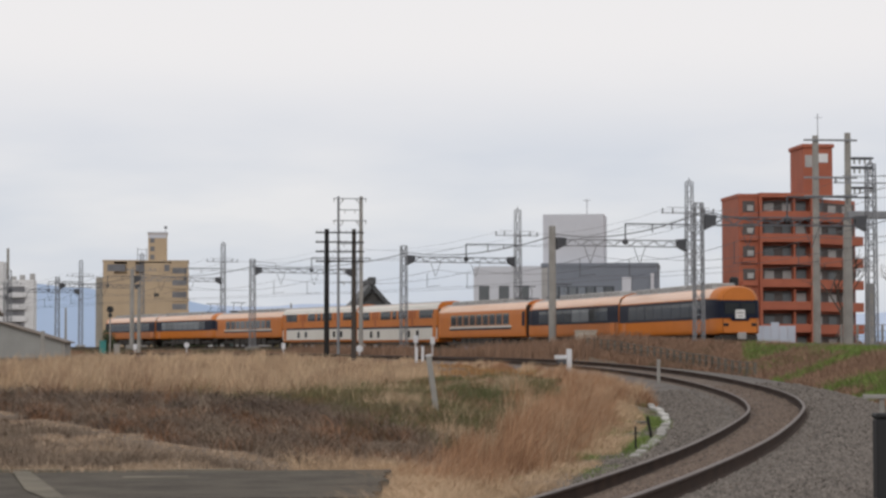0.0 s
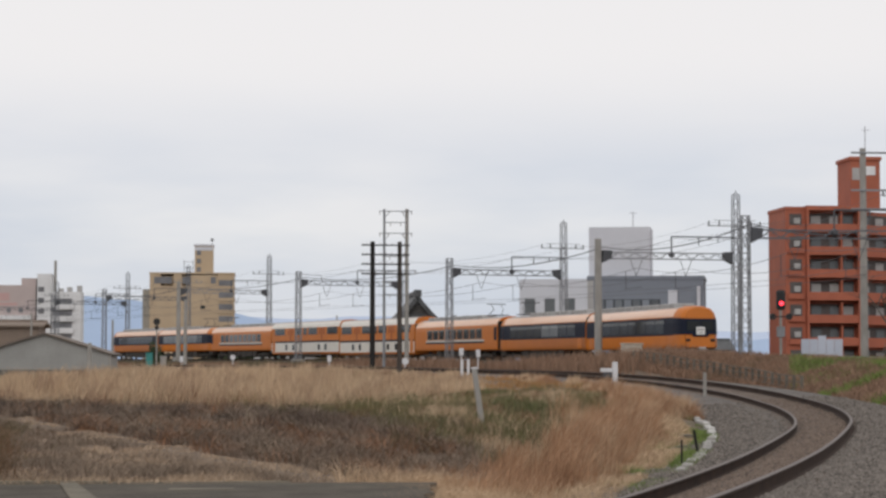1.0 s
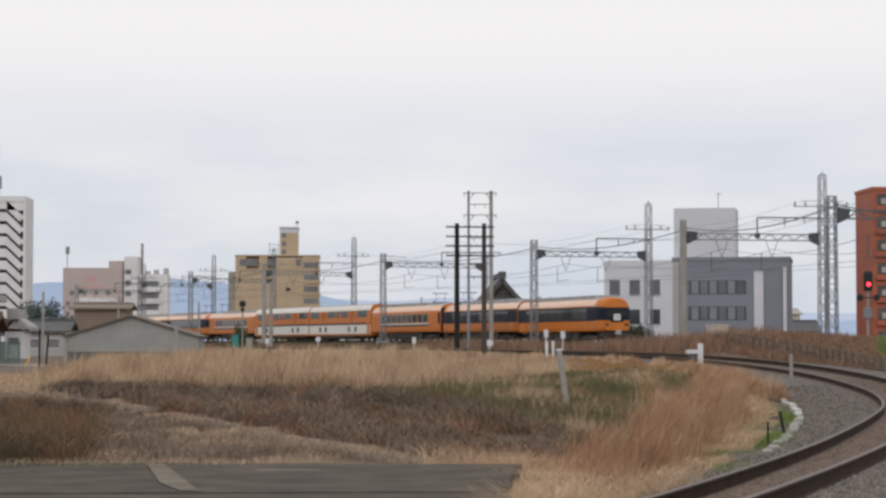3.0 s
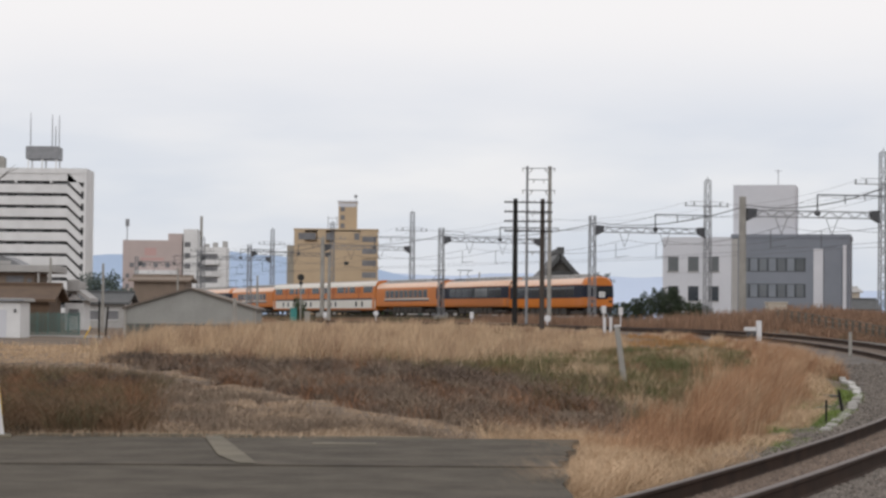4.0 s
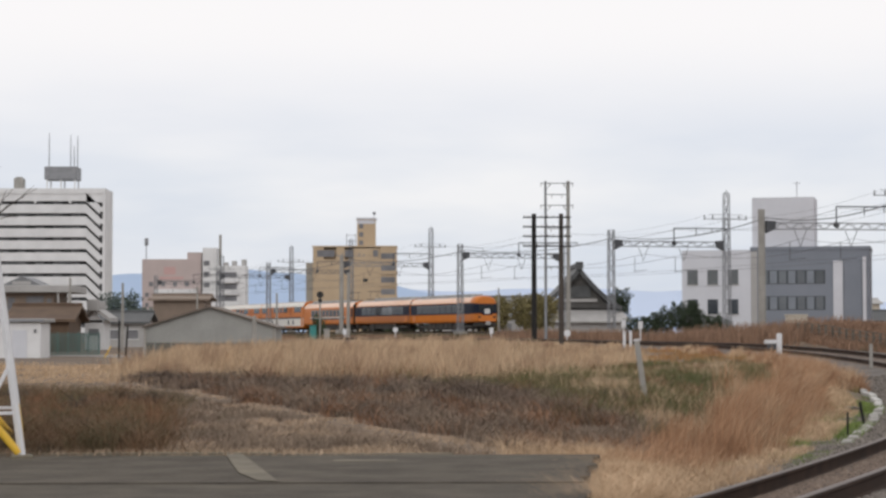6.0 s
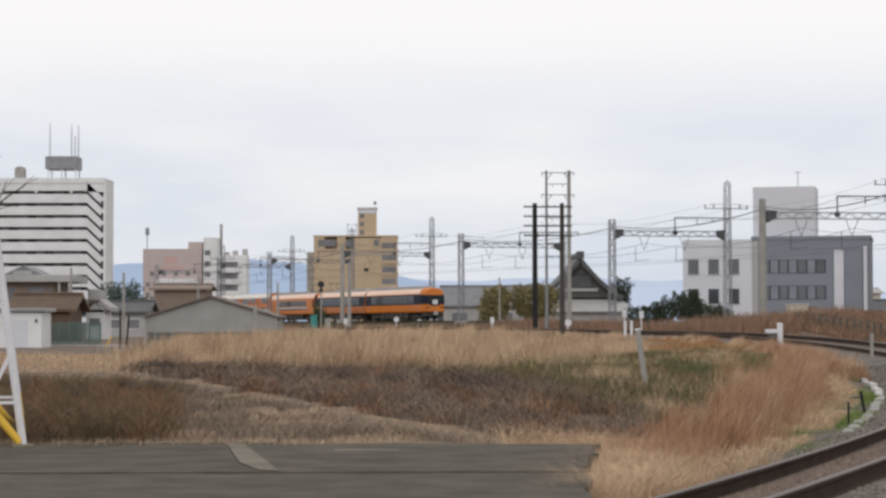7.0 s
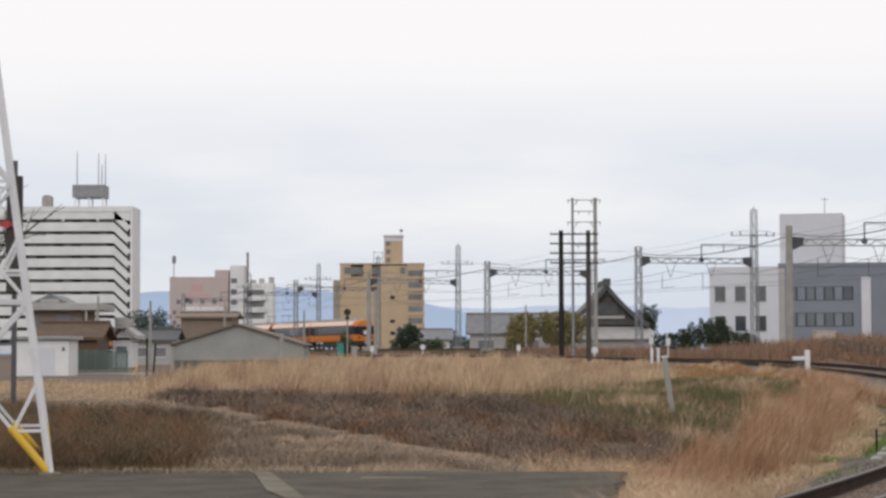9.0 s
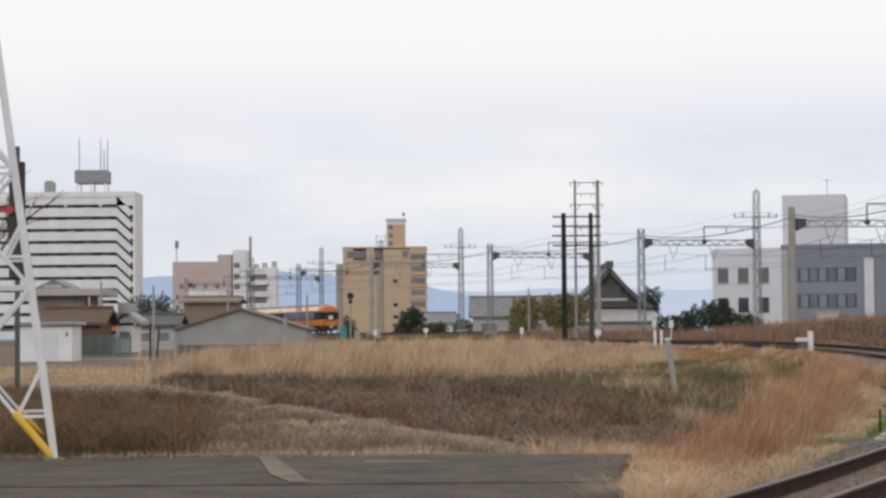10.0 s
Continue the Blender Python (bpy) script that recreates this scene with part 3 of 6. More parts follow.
def end_car(curtains):
    """Single-deck orange car with framed windows and a dark stripe."""
    car = tagged(new("train_car"), "orange single-deck express car with cream-framed windows and dark stripe", "train car", "coupled train")
    bm = bmesh.new()
    part("body", loft(bm, [ring(bm, x, PROFILE) for x in (-10.1, 10.1)]), "orange", car)
    part("cantrail", skin(bmesh.new(), PROFILE, [(-10.08, 10.08)], 3.08, 3.62, 0.008), "peach", car)
    part("stripe", skin(bmesh.new(), PROFILE, [(-7.2, 7.2)], 1.55, 1.72, 0.008), "navy", car, "dark navy stripe")
    part("sill_stripe", skin(bmesh.new(), PROFILE, [(-7.2, 7.2)], 1.72, 1.86, 0.010), "cream", car, "cream sill stripe")
    for k in range(9):
        a = -6.9 + k * 1.53
        for sd in (-1, 1):
            fr = part("window_frame", skin(bmesh.new(), PROFILE, [(a, a + 1.4)], 1.9, 2.84, 0.012, (sd,)), "brown_wood_pale", car)
            part("pane", skin(bmesh.new(), PROFILE, [(a + 0.1, a + 1.3)], 1.98, 2.76, 0.02, (sd,)), "curtain" if k in curtains else "glass", fr)
    for dx in (-9.4, 8.5):
        for sd in (-1, 1):
            part("door", skin(bmesh.new(), PROFILE, [(dx, dx + 0.9)], 1.0, 2.95, 0.014, (sd,)), "orange", car)
    for sd in (-1, 1):
        part("dark_end_panel", skin(bmesh.new(), PROFILE, [(9.45, 10.06)], 1.8, 2.9, 0.01, (sd,)), "navy", car)
    part("roof", skin(bmesh.new(), PROFILE, [(-10.05, 10.05)], 3.64, 3.81, 0.012), "roofgrey", car, "grey roof")
    roof_gear(car, -8.6, 5.0, 3.82, 7)
    pantograph(car, 7.0, 3.95)
    bogies(car), gangway(car, -10.1), gangway(car, 10.1)
    return car


DECK = [(1.33, 0.55), (1.40, 0.75), (1.40, 2.9), (1.38, 3.35), (1.26, 3.72), (1.02, 3.95), (0.6, 4.06), (0.0, 4.1)]


def deck_car():
    """Double-deck car: cream below, orange above, dark stripe between."""
    car = tagged(new("train_car"), "double-deck express car, cream below and orange above with dark stripe", "train car", "coupled train")
    bm = bmesh.new()
    part("body", loft(bm, [ring(bm, x, DECK) for x in (-10.1, 10.1)]), "orange", car)
    part("lower_panel", skin(bmesh.new(), DECK, [(-10.09, 10.09)], 0.76, 1.78, 0.008), "cream", car, "cream lower side")
    part("stripe", skin(bmesh.new(), DECK, [(-10.09, 10.09)], 1.78, 1.96, 0.010), "navy", car)
    part("upper_panel", skin(bmesh.new(), DECK, [(-10.09, 10.09)], 3.38, 3.93, 0.008), "cream", car, "pale silver cantrail")
    for a, b in ((-9.6, -6.7), (-3.8, -1.2), (-0.75, 0.3), (0.75, 2.9), (5.9, 9.2)):
        for sd in (-1, 1):
            part("upper_window", skin(bmesh.new(), DECK, [(a, b)], 2.62, 3.36, 0.014, (sd,)), "glass", car)
    for a in (-6.6, -4.7, 3.0, 5.1):
        for sd in (-1, 1):
            part("lower_window", skin(bmesh.new(), DECK, [(a, a + 0.65)], 0.98, 1.58, 0.014, (sd,)), "glass", car)
    for sd in (-1, 1):
        part("door", skin(bmesh.new(), DECK, [(9.0, 9.85)], 0.8, 3.0, 0.016, (sd,)), "orange", car)
        for a in (-5.35, 4.05):
            part("pillar_panel", skin(bmesh.new(), DECK, [(a, a + 0.32)], 2.0, 3.37, 0.018, (sd,)), "dark_orange", car, "darker orange pillar panel")
            part("louvre", skin(bmesh.new(), DECK, [(a - 0.6, a - 0.25), (a + 0.6, a + 0.9)], 2.62, 3.3, 0.016, (sd,)), "dark_orange", car)
    part("roof", skin(bmesh.new(), DECK, [(-10.05, 10.05)], 3.95, 4.09, 0.012), "roofgrey", car, "grey roof")
    for sd in (-1, 1):
        part("fairing", boxes((-4.9, 4.9, sd * 1.28 - 0.06, sd * 1.28 + 0.06, 0.32, 0.62), bevel=0.02), "under", car)
    bogies(car), gangway(car, -10.1), gangway(car, 10.1)
    return car


CARS = [
    (cab_car("orange express end car with navy cab front and headboard", (), False), 0),
    (cab_car("orange express car with dark window band, cab coupled inward", (2, 3), True), 180),
    (end_car(()), 0), (deck_car(), 0), (deck_car(), 180), (end_car((1, 2, 3, 4, 5, 6)), 180),
    (cab_car("orange express car with pale curtained windows", (0, 1, 2, 3, 4, 5, 6), True), 0),
    (cab_car("orange leading express car with dark window band", (), False), 180),
]
# arc length of the trailing end along the main line, by time
RUN = ((0, -41.2), (0.5, -32.4), (1, -24.0), (1.5, -15.6), (2, -6.2), (3.5, 21.2), (4, 29.8), (4.5, 38.9), (5, 48.4), (5.5, 57.4), (7, 82.0), (7.5, 90.8),
       (8, 99.6), (8.5, 108.1), (9, 116.6), (9.5, 124.9), (10, 133.2))


def motions():
    for i, (car, flip) in enumerate(CARS):
        rows = []
        for t, s0 in RUN:
            a, b = main_line(s0 + 20.5 * i + 3.3), main_line(s0 + 20.5 * i + 17.1)
            x, y = (float(a[0] + b[0]) / 2, float(a[1] + b[1]) / 2)
            ang = math.degrees(math.atan2(float(a[1] - b[1]), float(a[0] - b[0])))
            rows.append((t, pose(x, y, main_z(s0 + 20.5 * i + 10.2), rz=ang + flip)))
        walk(car, rows)


# ---- overhead line ----
def lattice(bm, h, w0, w1, panels, t=0.06, d=0.035):
    """Four-legged lattice mast standing on z = 0."""
    def c(z, i):
        w = (w0 + (w1 - w0) * z / h) / 2
        return Vector(((-w, w, w, -w)[i], (-w, -w, w, w)[i], z))
    for i in range(4):
        bar(bm, c(0, i), c(h, i), t)
    for k in range(panels):
        z0, z1 = h * k / panels, h * (k + 1) / panels
        for i in range(4):
            j = (i + 1) % 4
            bar(bm, c(z0, i), c(z1, j), d) if k % 2 else bar(bm, c(z0, j), c(z1, i), d)
            bar(bm, c(z1, i), c(z1, j), d)


def gantry_z(s):
    return float(np.interp(s, (-44, -11, 24, 65, 104, 139), (0.75, 1.15, 1.38, 1.85, 2.15, 2.3)))


def gantry(s, tall, near=-3.0, far=7.6, near_h=9.3, far_h=12.9, kind="lattice"):
    """Portal over both tracks: a short near mast, a far mast that may rise above it, and a lattice beam."""
    x, y, h = (float(v) for v in main_line(s))
    ob = thing("catenary_gantry", pose(x, y, gantry_z(s), rz=math.degrees(h)), "grey catenary gantry with one concrete mast over both tracks" if kind == "concrete" else "grey lattice steel catenary gantry over both tracks", "gantry", "gantries along the line")
    if not tall:
        far_h = 9.4
    for side, hh in ((near, near_h), (far, far_h)):
        bm = bmesh.new()
        solid = kind == "concrete" and side < 0
        if solid:
            rod(bm, (0, 0, 0), (0, 0, hh), 0.29, 0.24, 14)
        elif side > 0 and tall:
            # stout lower stage, light open head frame with a pointed cap
            lattice(bm, 10.6, 0.56, 0.46, 17, 0.07, 0.036)
            head = bmesh.new()
            lattice(head, hh - 10.75, 0.46, 0.43, 3, 0.05, 0.024)
            bmesh.ops.translate(head, verts=head.verts, vec=(0, 0, 10.6))
            for dx in (-0.23, 0.23):
                bar(head, (dx, 0, hh - 0.16), (0, 0, hh), 0.04)
            bar(head, (0, 0, hh - 0.02), (0, 0, hh + 0.16), 0.045)
            bmesh.ops.translate(head, verts=head.verts, vec=(side, 0, 0))
        else:
            lattice(bm, hh, 0.54, 0.44, int(hh / 0.66), 0.07, 0.036)
        bmesh.ops.translate(bm, verts=bm.verts, vec=(side, 0, 0))
        m = part("mast", bm, "concrete" if solid else "steel", ob, "round concrete mast" if solid else "")
        part("footing", boxes((side - 0.6, side + 0.6, -0.6, 0.6, -1.9, 0.1), bevel=0.05), "concrete", m)
        if side > 0 and tall:
            part("mast_head", head, "midsteel", m, "slender open head frame")
    a, b = near + 0.3, far - 0.3
    bm = bmesh.new()
    for zz in (7.95, 8.4):
        for yy in (-0.2, 0.2):
            bar(bm, (a, yy, zz), (b, yy, zz), 0.06)
    n = int((b - a) / 0.6)
    for k in range(n):
        x0, x1 = a + (b - a) * k / n, a + (b - a) * (k + 1) / n
        for yy in (-0.2, 0.2):
            bar(bm, (x0, yy, 7.95 if k % 2 else 8.4), (x1, yy, 8.4 if k % 2 else 7.95), 0.035)
    part("beam", bm, "steel" if kind == "concrete" else "midsteel", ob)
    for side in (near + 0.75, far - 0.75):
        sd = 1 if side < 0 else -1
        bm = bmesh.new()
        vs = [bm.verts.new((side - 0.42 * sd + u * sd, yy, zz)) for yy in (-0.24, 0.24) for u, zz in ((0, 8.55), (0.7, 8.5), (0.62, 7.95), (0, 7.65))]
        for f in ((0, 1, 2, 3), (7, 6, 5, 4), (0, 4, 5, 1), (1, 5, 6, 2), (2, 6, 7, 3), (3, 7, 4, 0)):
            bm.faces.new([vs[i] for i in f])
        part("knee_plate", bm, "darksteel", ob)
    bm = bmesh.new()
    bar(bm, (far - 5.0, 0, 9.6), (far, 0, 9.6), 0.09)
    bar(bm, (far - 5.0, 0, 8.4), (far - 5.0, 0, 9.6), 0.08)
    bar(bm, (far - 2.9, 0, 9.0), (far - 2.9, 0, 9.6), 0.06)
    bar(bm, (far - 1.4, 0, 9.2), (far - 1.4, 0, 9.6), 0.05)
    part("feeder_bracket", bm, "darksteel", ob)
    bm = bmesh.new()
    ball(bm, (far - 5.0, 0, 8.3), 0.26, 1)
    part("bracket_joint", bm, "darksteel", ob)
    if tall:
        bm = bmesh.new()
        bar(bm, (far - 2.2, 0, 10.45), (far + 2.0, 0, 10.45), 0.07)
        bar(bm, (far - 1.7, 0, 10.85), (far + 1.6, 0, 10.85), 0.04)
        for xx in (-2.1, -1.3, 1.2, 1.9):
            bar(bm, (far + xx, 0, 10.4), (far + xx, 0, 10.8), 0.09)
        part("crossarm", bm, "steel", ob)
    else:
        bm = bmesh.new()
        bar(bm, (near, 0, 9.1), (near + 2.6, 0, 8.95), 0.05)
        bar(bm, (near + 2.6, 0, 8.4), (near + 2.6, 0, 8.95), 0.05)
        part("earth_bracket", bm, "steel", ob)
    for xx in (0.0, 3.8):
        bm = bmesh.new()
        bar(bm, (xx - 0.55, 0, 7.9), (xx - 0.1, 0, 6.7), 0.035)
        bar(bm, (xx + 0.35, 0, 7.9), (xx - 0.1, 0, 6.7), 0.035)
        bar(bm, (xx - 1.0, 0, 5.75), (xx + 0.3, 0, 5.9), 0.04)
        bar(bm, (xx - 0.9, 0, 5.75), (xx - 0.9, 0, 7.0), 0.04)
        part("registration_arm", bm, "darksteel", ob)
    return ob


# along the line: arc length, tall far mast, near and far mast offsets
GANTRIES = ((-84, True, -3.0, 7.6), (-43.5, True, -3.0, 7.25), (-11.2, True, -3.0, 7.6), (24, True, -3.1, 7.8), (65, False, -3.3, 8.4), (104, True, -3.8, 8.0),
            (139, True, -2.8, 9.3), (165, True, -3.0, 8.5), (205, True, -3.0, 8.5))
for s, tall, near, far in GANTRIES:
    gantry(s, tall, near, far, far_h=11.7 if s == -43.5 else 12.9, near_h=9.2 if s == -43.5 else 9.35, kind="concrete" if s in (-11.2, 104) else "lattice")


def wire(name, pts, r, sag_of, label):
    """A wire through points with a sag in every span."""
    path = []
    for a, b in zip(pts, pts[1:]):
        a, b = Vector(a), Vector(b)
        for k in range(8):
            u = k / 8
            p = a.lerp(b, u)
            p.z -= 4 * sag_of * u * (1 - u)
            path.append(p)
    path.append(Vector(pts[-1]))
    bm = bmesh.new()
    rings = []
    for i, p in enumerate(path):
        d = (path[min(i + 1, len(path) - 1)] - path[max(i - 1, 0)]).normalized()
        sx = d.cross(Vector((0, 0, 1))).normalized()
        up = sx.cross(d)
        rings.append([bm.verts.new(p + sx * r * math.cos(a) + up * r * math.sin(a)) for a in (0.5, 2.07, 3.64, 5.21)])
    for r0, r1 in zip(rings, rings[1:]):
        for i in range(4):
            bm.faces.new((r0[i], r0[(i + 1) % 4], r1[(i + 1) % 4], r1[i]))
    return tagged(part(name, bm, "wire"), label, "overhead wire", "overhead wires")


def line_wire(side, z, r, sag, label):
    pts = [(*[float(v) for v in main_line(s, side)[:2]], gantry_z(s) + z) for s, *_ in GANTRIES]
    wire("overhead_wire", pts, r, sag, label)


for side in (0.0, 3.8):
    line_wire(side, 5.7, 0.013, 0.05, "dark copper contact wire over the track")
    line_wire(side, 7.3, 0.017, 0.8, "sagging dark messenger wire over the track")
line_wire(3.0, 9.5, 0.016, 0.7, "dark feeder cable between gantries")
wire("overhead_wire", [(40.9, 130, 10.6)] + [(*[float(v) for v in main_line(s, -2.6)[:2]], gantry_z(s) + 8.75) for s, *_ in GANTRIES[1:]], 0.036, 0.7,
     "dark bundled cable between gantry masts")
line_wire(9.2, 10.7, 0.009, 0.8, "thin high wire between masts")
line_wire(5.6, 10.7, 0.009, 0.8, "thin high wire between masts")
line_wire(7.6, 9.6, 0.012, 0.7, "thin wire between masts")


# ---- buildings ----
def apartment_block():
    """White slab block with twelve storeys of balconies and an end stair."""
    ob = thing("apartment_block", pose(-91.0, 480, 2.2, rz=0), "tall white apartment slab with long horizontal balconies", "apartment building")
    w, n, fh = 20.0, 12, 2.76
    H = n * fh
    # the shade under the balcony slabs is in this wall's colour
    part("core", boxes((-w, w - 4.2, 1.6, 12, 0, H - 1.2), (w - 4.2, w - 0.4, 2.2, 12, 0, H - 1.2)), "recess", ob, "wall behind the balconies, greyed for the shade there")
    part("roof_slab", boxes((-w - 0.3, w + 0.3, -0.2, 12.3, H - 1.2, H)), "apt_white", ob)
    for k in range(n):
        z = k * fh
        b = part("balcony", boxes((-w, w - 4.0, 0, 1.6, z - 0.12, z + 1.85 if k else z + 1.2)), "apt_white", ob)
        for j in range(9):
            xx = -w + 1.5 + j * 4.1
            part("window", boxes((xx, xx + 2.1, 1.52, 1.62, z + 1.9, z + 2.5)), "glass" if (j + k) % 3 else "curtain", b)
    for k in range(n - 1):
        z = k * fh
        bm = bmesh.new()
        vs = [bm.verts.new((x, y, zz)) for y in (0.0, 1.4) for x, zz in ((w - 4.0, z + fh + 1.75), (w - 0.9, z + 1.55), (w - 0.9, z - 0.4), (w - 4.0, z + fh - 0.25))]
        for f in ((0, 1, 2, 3), (7, 6, 5, 4), (0, 4, 5, 1), (1, 5, 6, 2), (2, 6, 7, 3), (3, 7, 4, 0)):
            bm.faces.new([vs[i] for i in f])
        part("stair_flight", bm, "apt_white", ob)
        part("stair_landing", boxes((w - 1.2, w + 0.1, -0.05, 1.4, z + 0.2, z + 1.25)), "apt_white", ob)
    part("end_wall", boxes((w - 0.25, w + 0.3, -0.1, 12.2, 0, H - 1.2)), "apt_white", ob)
    part("top_panel", boxes((w - 4.0, w - 0.26, 0.0, 1.5, H - 3.2, H - 1.202)), "apt_white", ob)
    for j in range(5):
        xx = -w + 0.9 + j * 7.2
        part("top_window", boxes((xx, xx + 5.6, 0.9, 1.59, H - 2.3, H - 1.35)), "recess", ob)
    for j in range(5):
        xx = -w + j * 8.0
        part("fin", boxes((xx, xx + 0.5, -0.03, 1.55, H - 3.4, H - 1.2)), "apt_white", ob)
    tank = part("water_tank", bmesh.new(), "roofgrey", ob)
    tank.data = boxes_mesh((5.8, 13.4, 3, 9, H + 2.3, H + 5.3), 0.15)
    tank.data.materials.append(M["steel"])
    for xx in (6.4, 9.6, 12.8):
        for yy in (3.4, 8.6):
            bm = bmesh.new()
            bar(bm, (xx, yy, H), (xx, yy, H + 2.4), 0.3)
            part("tank_leg", bm, "apt_white", ob)
    part("lift_house", boxes((-1.2, 0.9, 3, 6, H, H + 2.6), (-0.8, 0.5, 3.2, 5, H + 2.6, H + 2.9)), "concrete", ob)
    for xx, hh in ((6.4, 8.0), (11.4, 7.6), (13.0, 7.4), (12.2, 5.0)):
        bm = bmesh.new()
        rod(bm, (xx, 6, H + 5.3), (xx, 6, H + 5.3 + hh), 0.12, 0.07, 6)
        for k in range(7):
            rod(bm, (xx - 0.22, 6, H + 6.5 + k * hh / 9), (xx + 0.22, 6, H + 6.5 + k * hh / 9), 0.05, sides=5)
        part("antenna_mast", bm, "steel", ob)


def boxes_mesh(dim, bevel):
    bm = boxes(dim, bevel=bevel)
    me = bpy.data.meshes.new("box")
    bm.to_mesh(me)
    bm.free()
    return me


apartment_block()


def tan_building():
    ob = thing("tan_apartments", pose(-24.0, 500, 1.0), "tan tiled seven-storey apartment building with rooftop stair tower", "apartment building")
    # face towards the viewer spans 20 m
    part("wall", boxes((0, 20, 0, 13, 0, 18.6)), "tan", ob)
    for x0, x1, y0, y1, z0, z1 in ((0, 2.6, 0, 1.19, 18.6, 21.6), (5.6, 7.6, 0, 1.19, 18.6, 21.6), (9.6, 15.9, 0, 1.19, 18.6, 21.3), (16.0, 20, 0, 1.19, 18.6, 21.6),
                                   (10.5, 14.9, 2, 8, 21.96, 28.4), (0, 20, 1.2, 13, 18.6, 21.2)):
        part("wall_block", boxes((x0, x1, y0, y1, z0, z1)), "tan", ob)
    part("tower_cap", boxes((10.3, 15.1, 1.8, 8.2, 28.402, 28.8)), "office_white", ob)
    part("parapet", boxes((-0.15, 20.15, -0.12, 13.1, 21.6, 21.95)), "tan", ob)
    part("side_wing", boxes((-1.7, 0, 1.0, 12, 0, 17.9)), "tan_dark", ob, "grey side wing")
    for x0, x1 in ((1.0, 5.2), (7.7, 9.7), (14.4, 15.6)):
        part("top_recess", boxes((x0, x1, -0.02, 0.3, 19.3, 20.9)), "recess", ob)
    for k in range(7):
        z = 18.8 - k * 2.85
        w = part("balcony_opening", boxes((16.3, 19.7, -0.03, 0.2, z, z + 1.35)), "recess", ob)
        part("rail_panel", boxes((16.2, 20.2, -0.25, -0.05, z - 0.9, z - 0.1)), "tan", w)
        if k in (2, 4, 5):
            part("small_window", boxes((12.0, 13.1, -0.03, 0.1, z + 0.2, z + 1.0)), "glass", ob)
    for z in (26.6, 24.6, 22.6):
        part("tower_window", boxes((11.0, 12.0, 1.95, 2.1, z - 0.4, z + 0.7)), "recess", ob)
    part("tower_opening", boxes((10.6, 14.8, 1.96, 2.2, 27.3, 28.2)), "office_white", ob)
    part("tower_recess", boxes((13.0, 14.6, 1.9, 2.2, 20.9, 22.1)), "recess", ob)
    bm = bmesh.new()
    rod(bm, (14.6, 3, 28.4), (14.6, 3, 29.6), 0.06, sides=6)
    ball(bm, (14.6, 3, 29.9), 0.42)
    part("roof_beacon", bm, "steel", ob)
    bm = bmesh.new()
    for xx in (8.0, 10.1):
        rod(bm, (xx, 3, 21.9), (xx, 3, 25.0), 0.09, sides=6)
    bar(bm, (8.0, 3, 24.6), (10.1, 3, 24.6), 0.1), bar(bm, (8.0, 3, 23.2), (10.1, 3, 23.2), 0.1)
    part("roof_frame", bm, "steel", ob)


tan_building()


def office():
    """Three-storey office, white side and grey front, with a white plant block on the roof."""
    ob = thing("office_building", pose(43.1, 266, 1.0, rz=-14), "three-storey office with grey front and white side wall", "office building")
    # the corner stands at the local origin; the grey front runs along +x, the white side along -x (turned)
    H = 11.3
    part("front_block", boxes((0, 14.8, 0, 11, 0, H)), "office_grey", ob, "blue-grey front wall")
    part("parapet", boxes((-0.1, 14.9, -0.1, 11.1, H, H + 0.45)), "office_grey", ob)
    part("corner_return", boxes((0.002, 0.75, -0.06, -0.002, 0, H - 0.1)), "plaster", ob, "pale corner strip")
    part("front_column", boxes((10.3, 11.5, -0.3, -0.002, 0, 9.9)), "office_white", ob, "pale column")
    part("end_bay", boxes((11.6, 13.8, -0.22, -0.002, 0, 10.2)), "office_grey", ob)
    part("end_column", boxes((13.95, 14.4, -0.3, -0.002, 0, 10.4)), "office_white", ob, "pale column")
    for z in (7.0, 3.7):
        st = part("window_strip", boxes((1.1, 9.3, -0.03, 0.3, z, z + 1.75)), "pane_dark", ob, "dark window band")
        for k in range(7):
            part("pane", boxes((1.2 + k * 1.16, 2.1 + k * 1.16, -0.045, 0.1, z + 0.08, z + 1.67)), "blind" if k % 2 else "glassgrey", st)
    ob2 = part("white_wing", boxes((-8.9, -0.02, 0, 10, 0, H + 0.1)), "office_white", ob, "white side wing")
    ob2.matrix_basis = pose(0, 0, 0, rz=-3)
    for z in (7.0, 3.2):
        for x0 in (-8.2, -5.6, -3.0):
            w = part("window", boxes((x0, x0 + 1.35, -0.04, 0.2, z, z + 1.9)), "pane_dark" if z < 4 else "curtain", ob2)
            part("sill", boxes((x0 - 0.1, x0 + 1.45, -0.12, -0.041, z - 0.1, z)), "plaster", w)
    part("plant_block", boxes((0.0, 7.9, 2, 9, H + 0.3, H + 6.9), bevel=0.05), "office_white", ob, "white rooftop plant block")
    bm = bmesh.new()
    rod(bm, (5.6, 4, H + 6.8), (5.6, 4, H + 9.0), 0.05, sides=6)
    bar(bm, (5.1, 4, H + 8.8), (6.1, 4, H + 8.8), 0.06)
    part("antenna", bm, "steel", ob)


office()


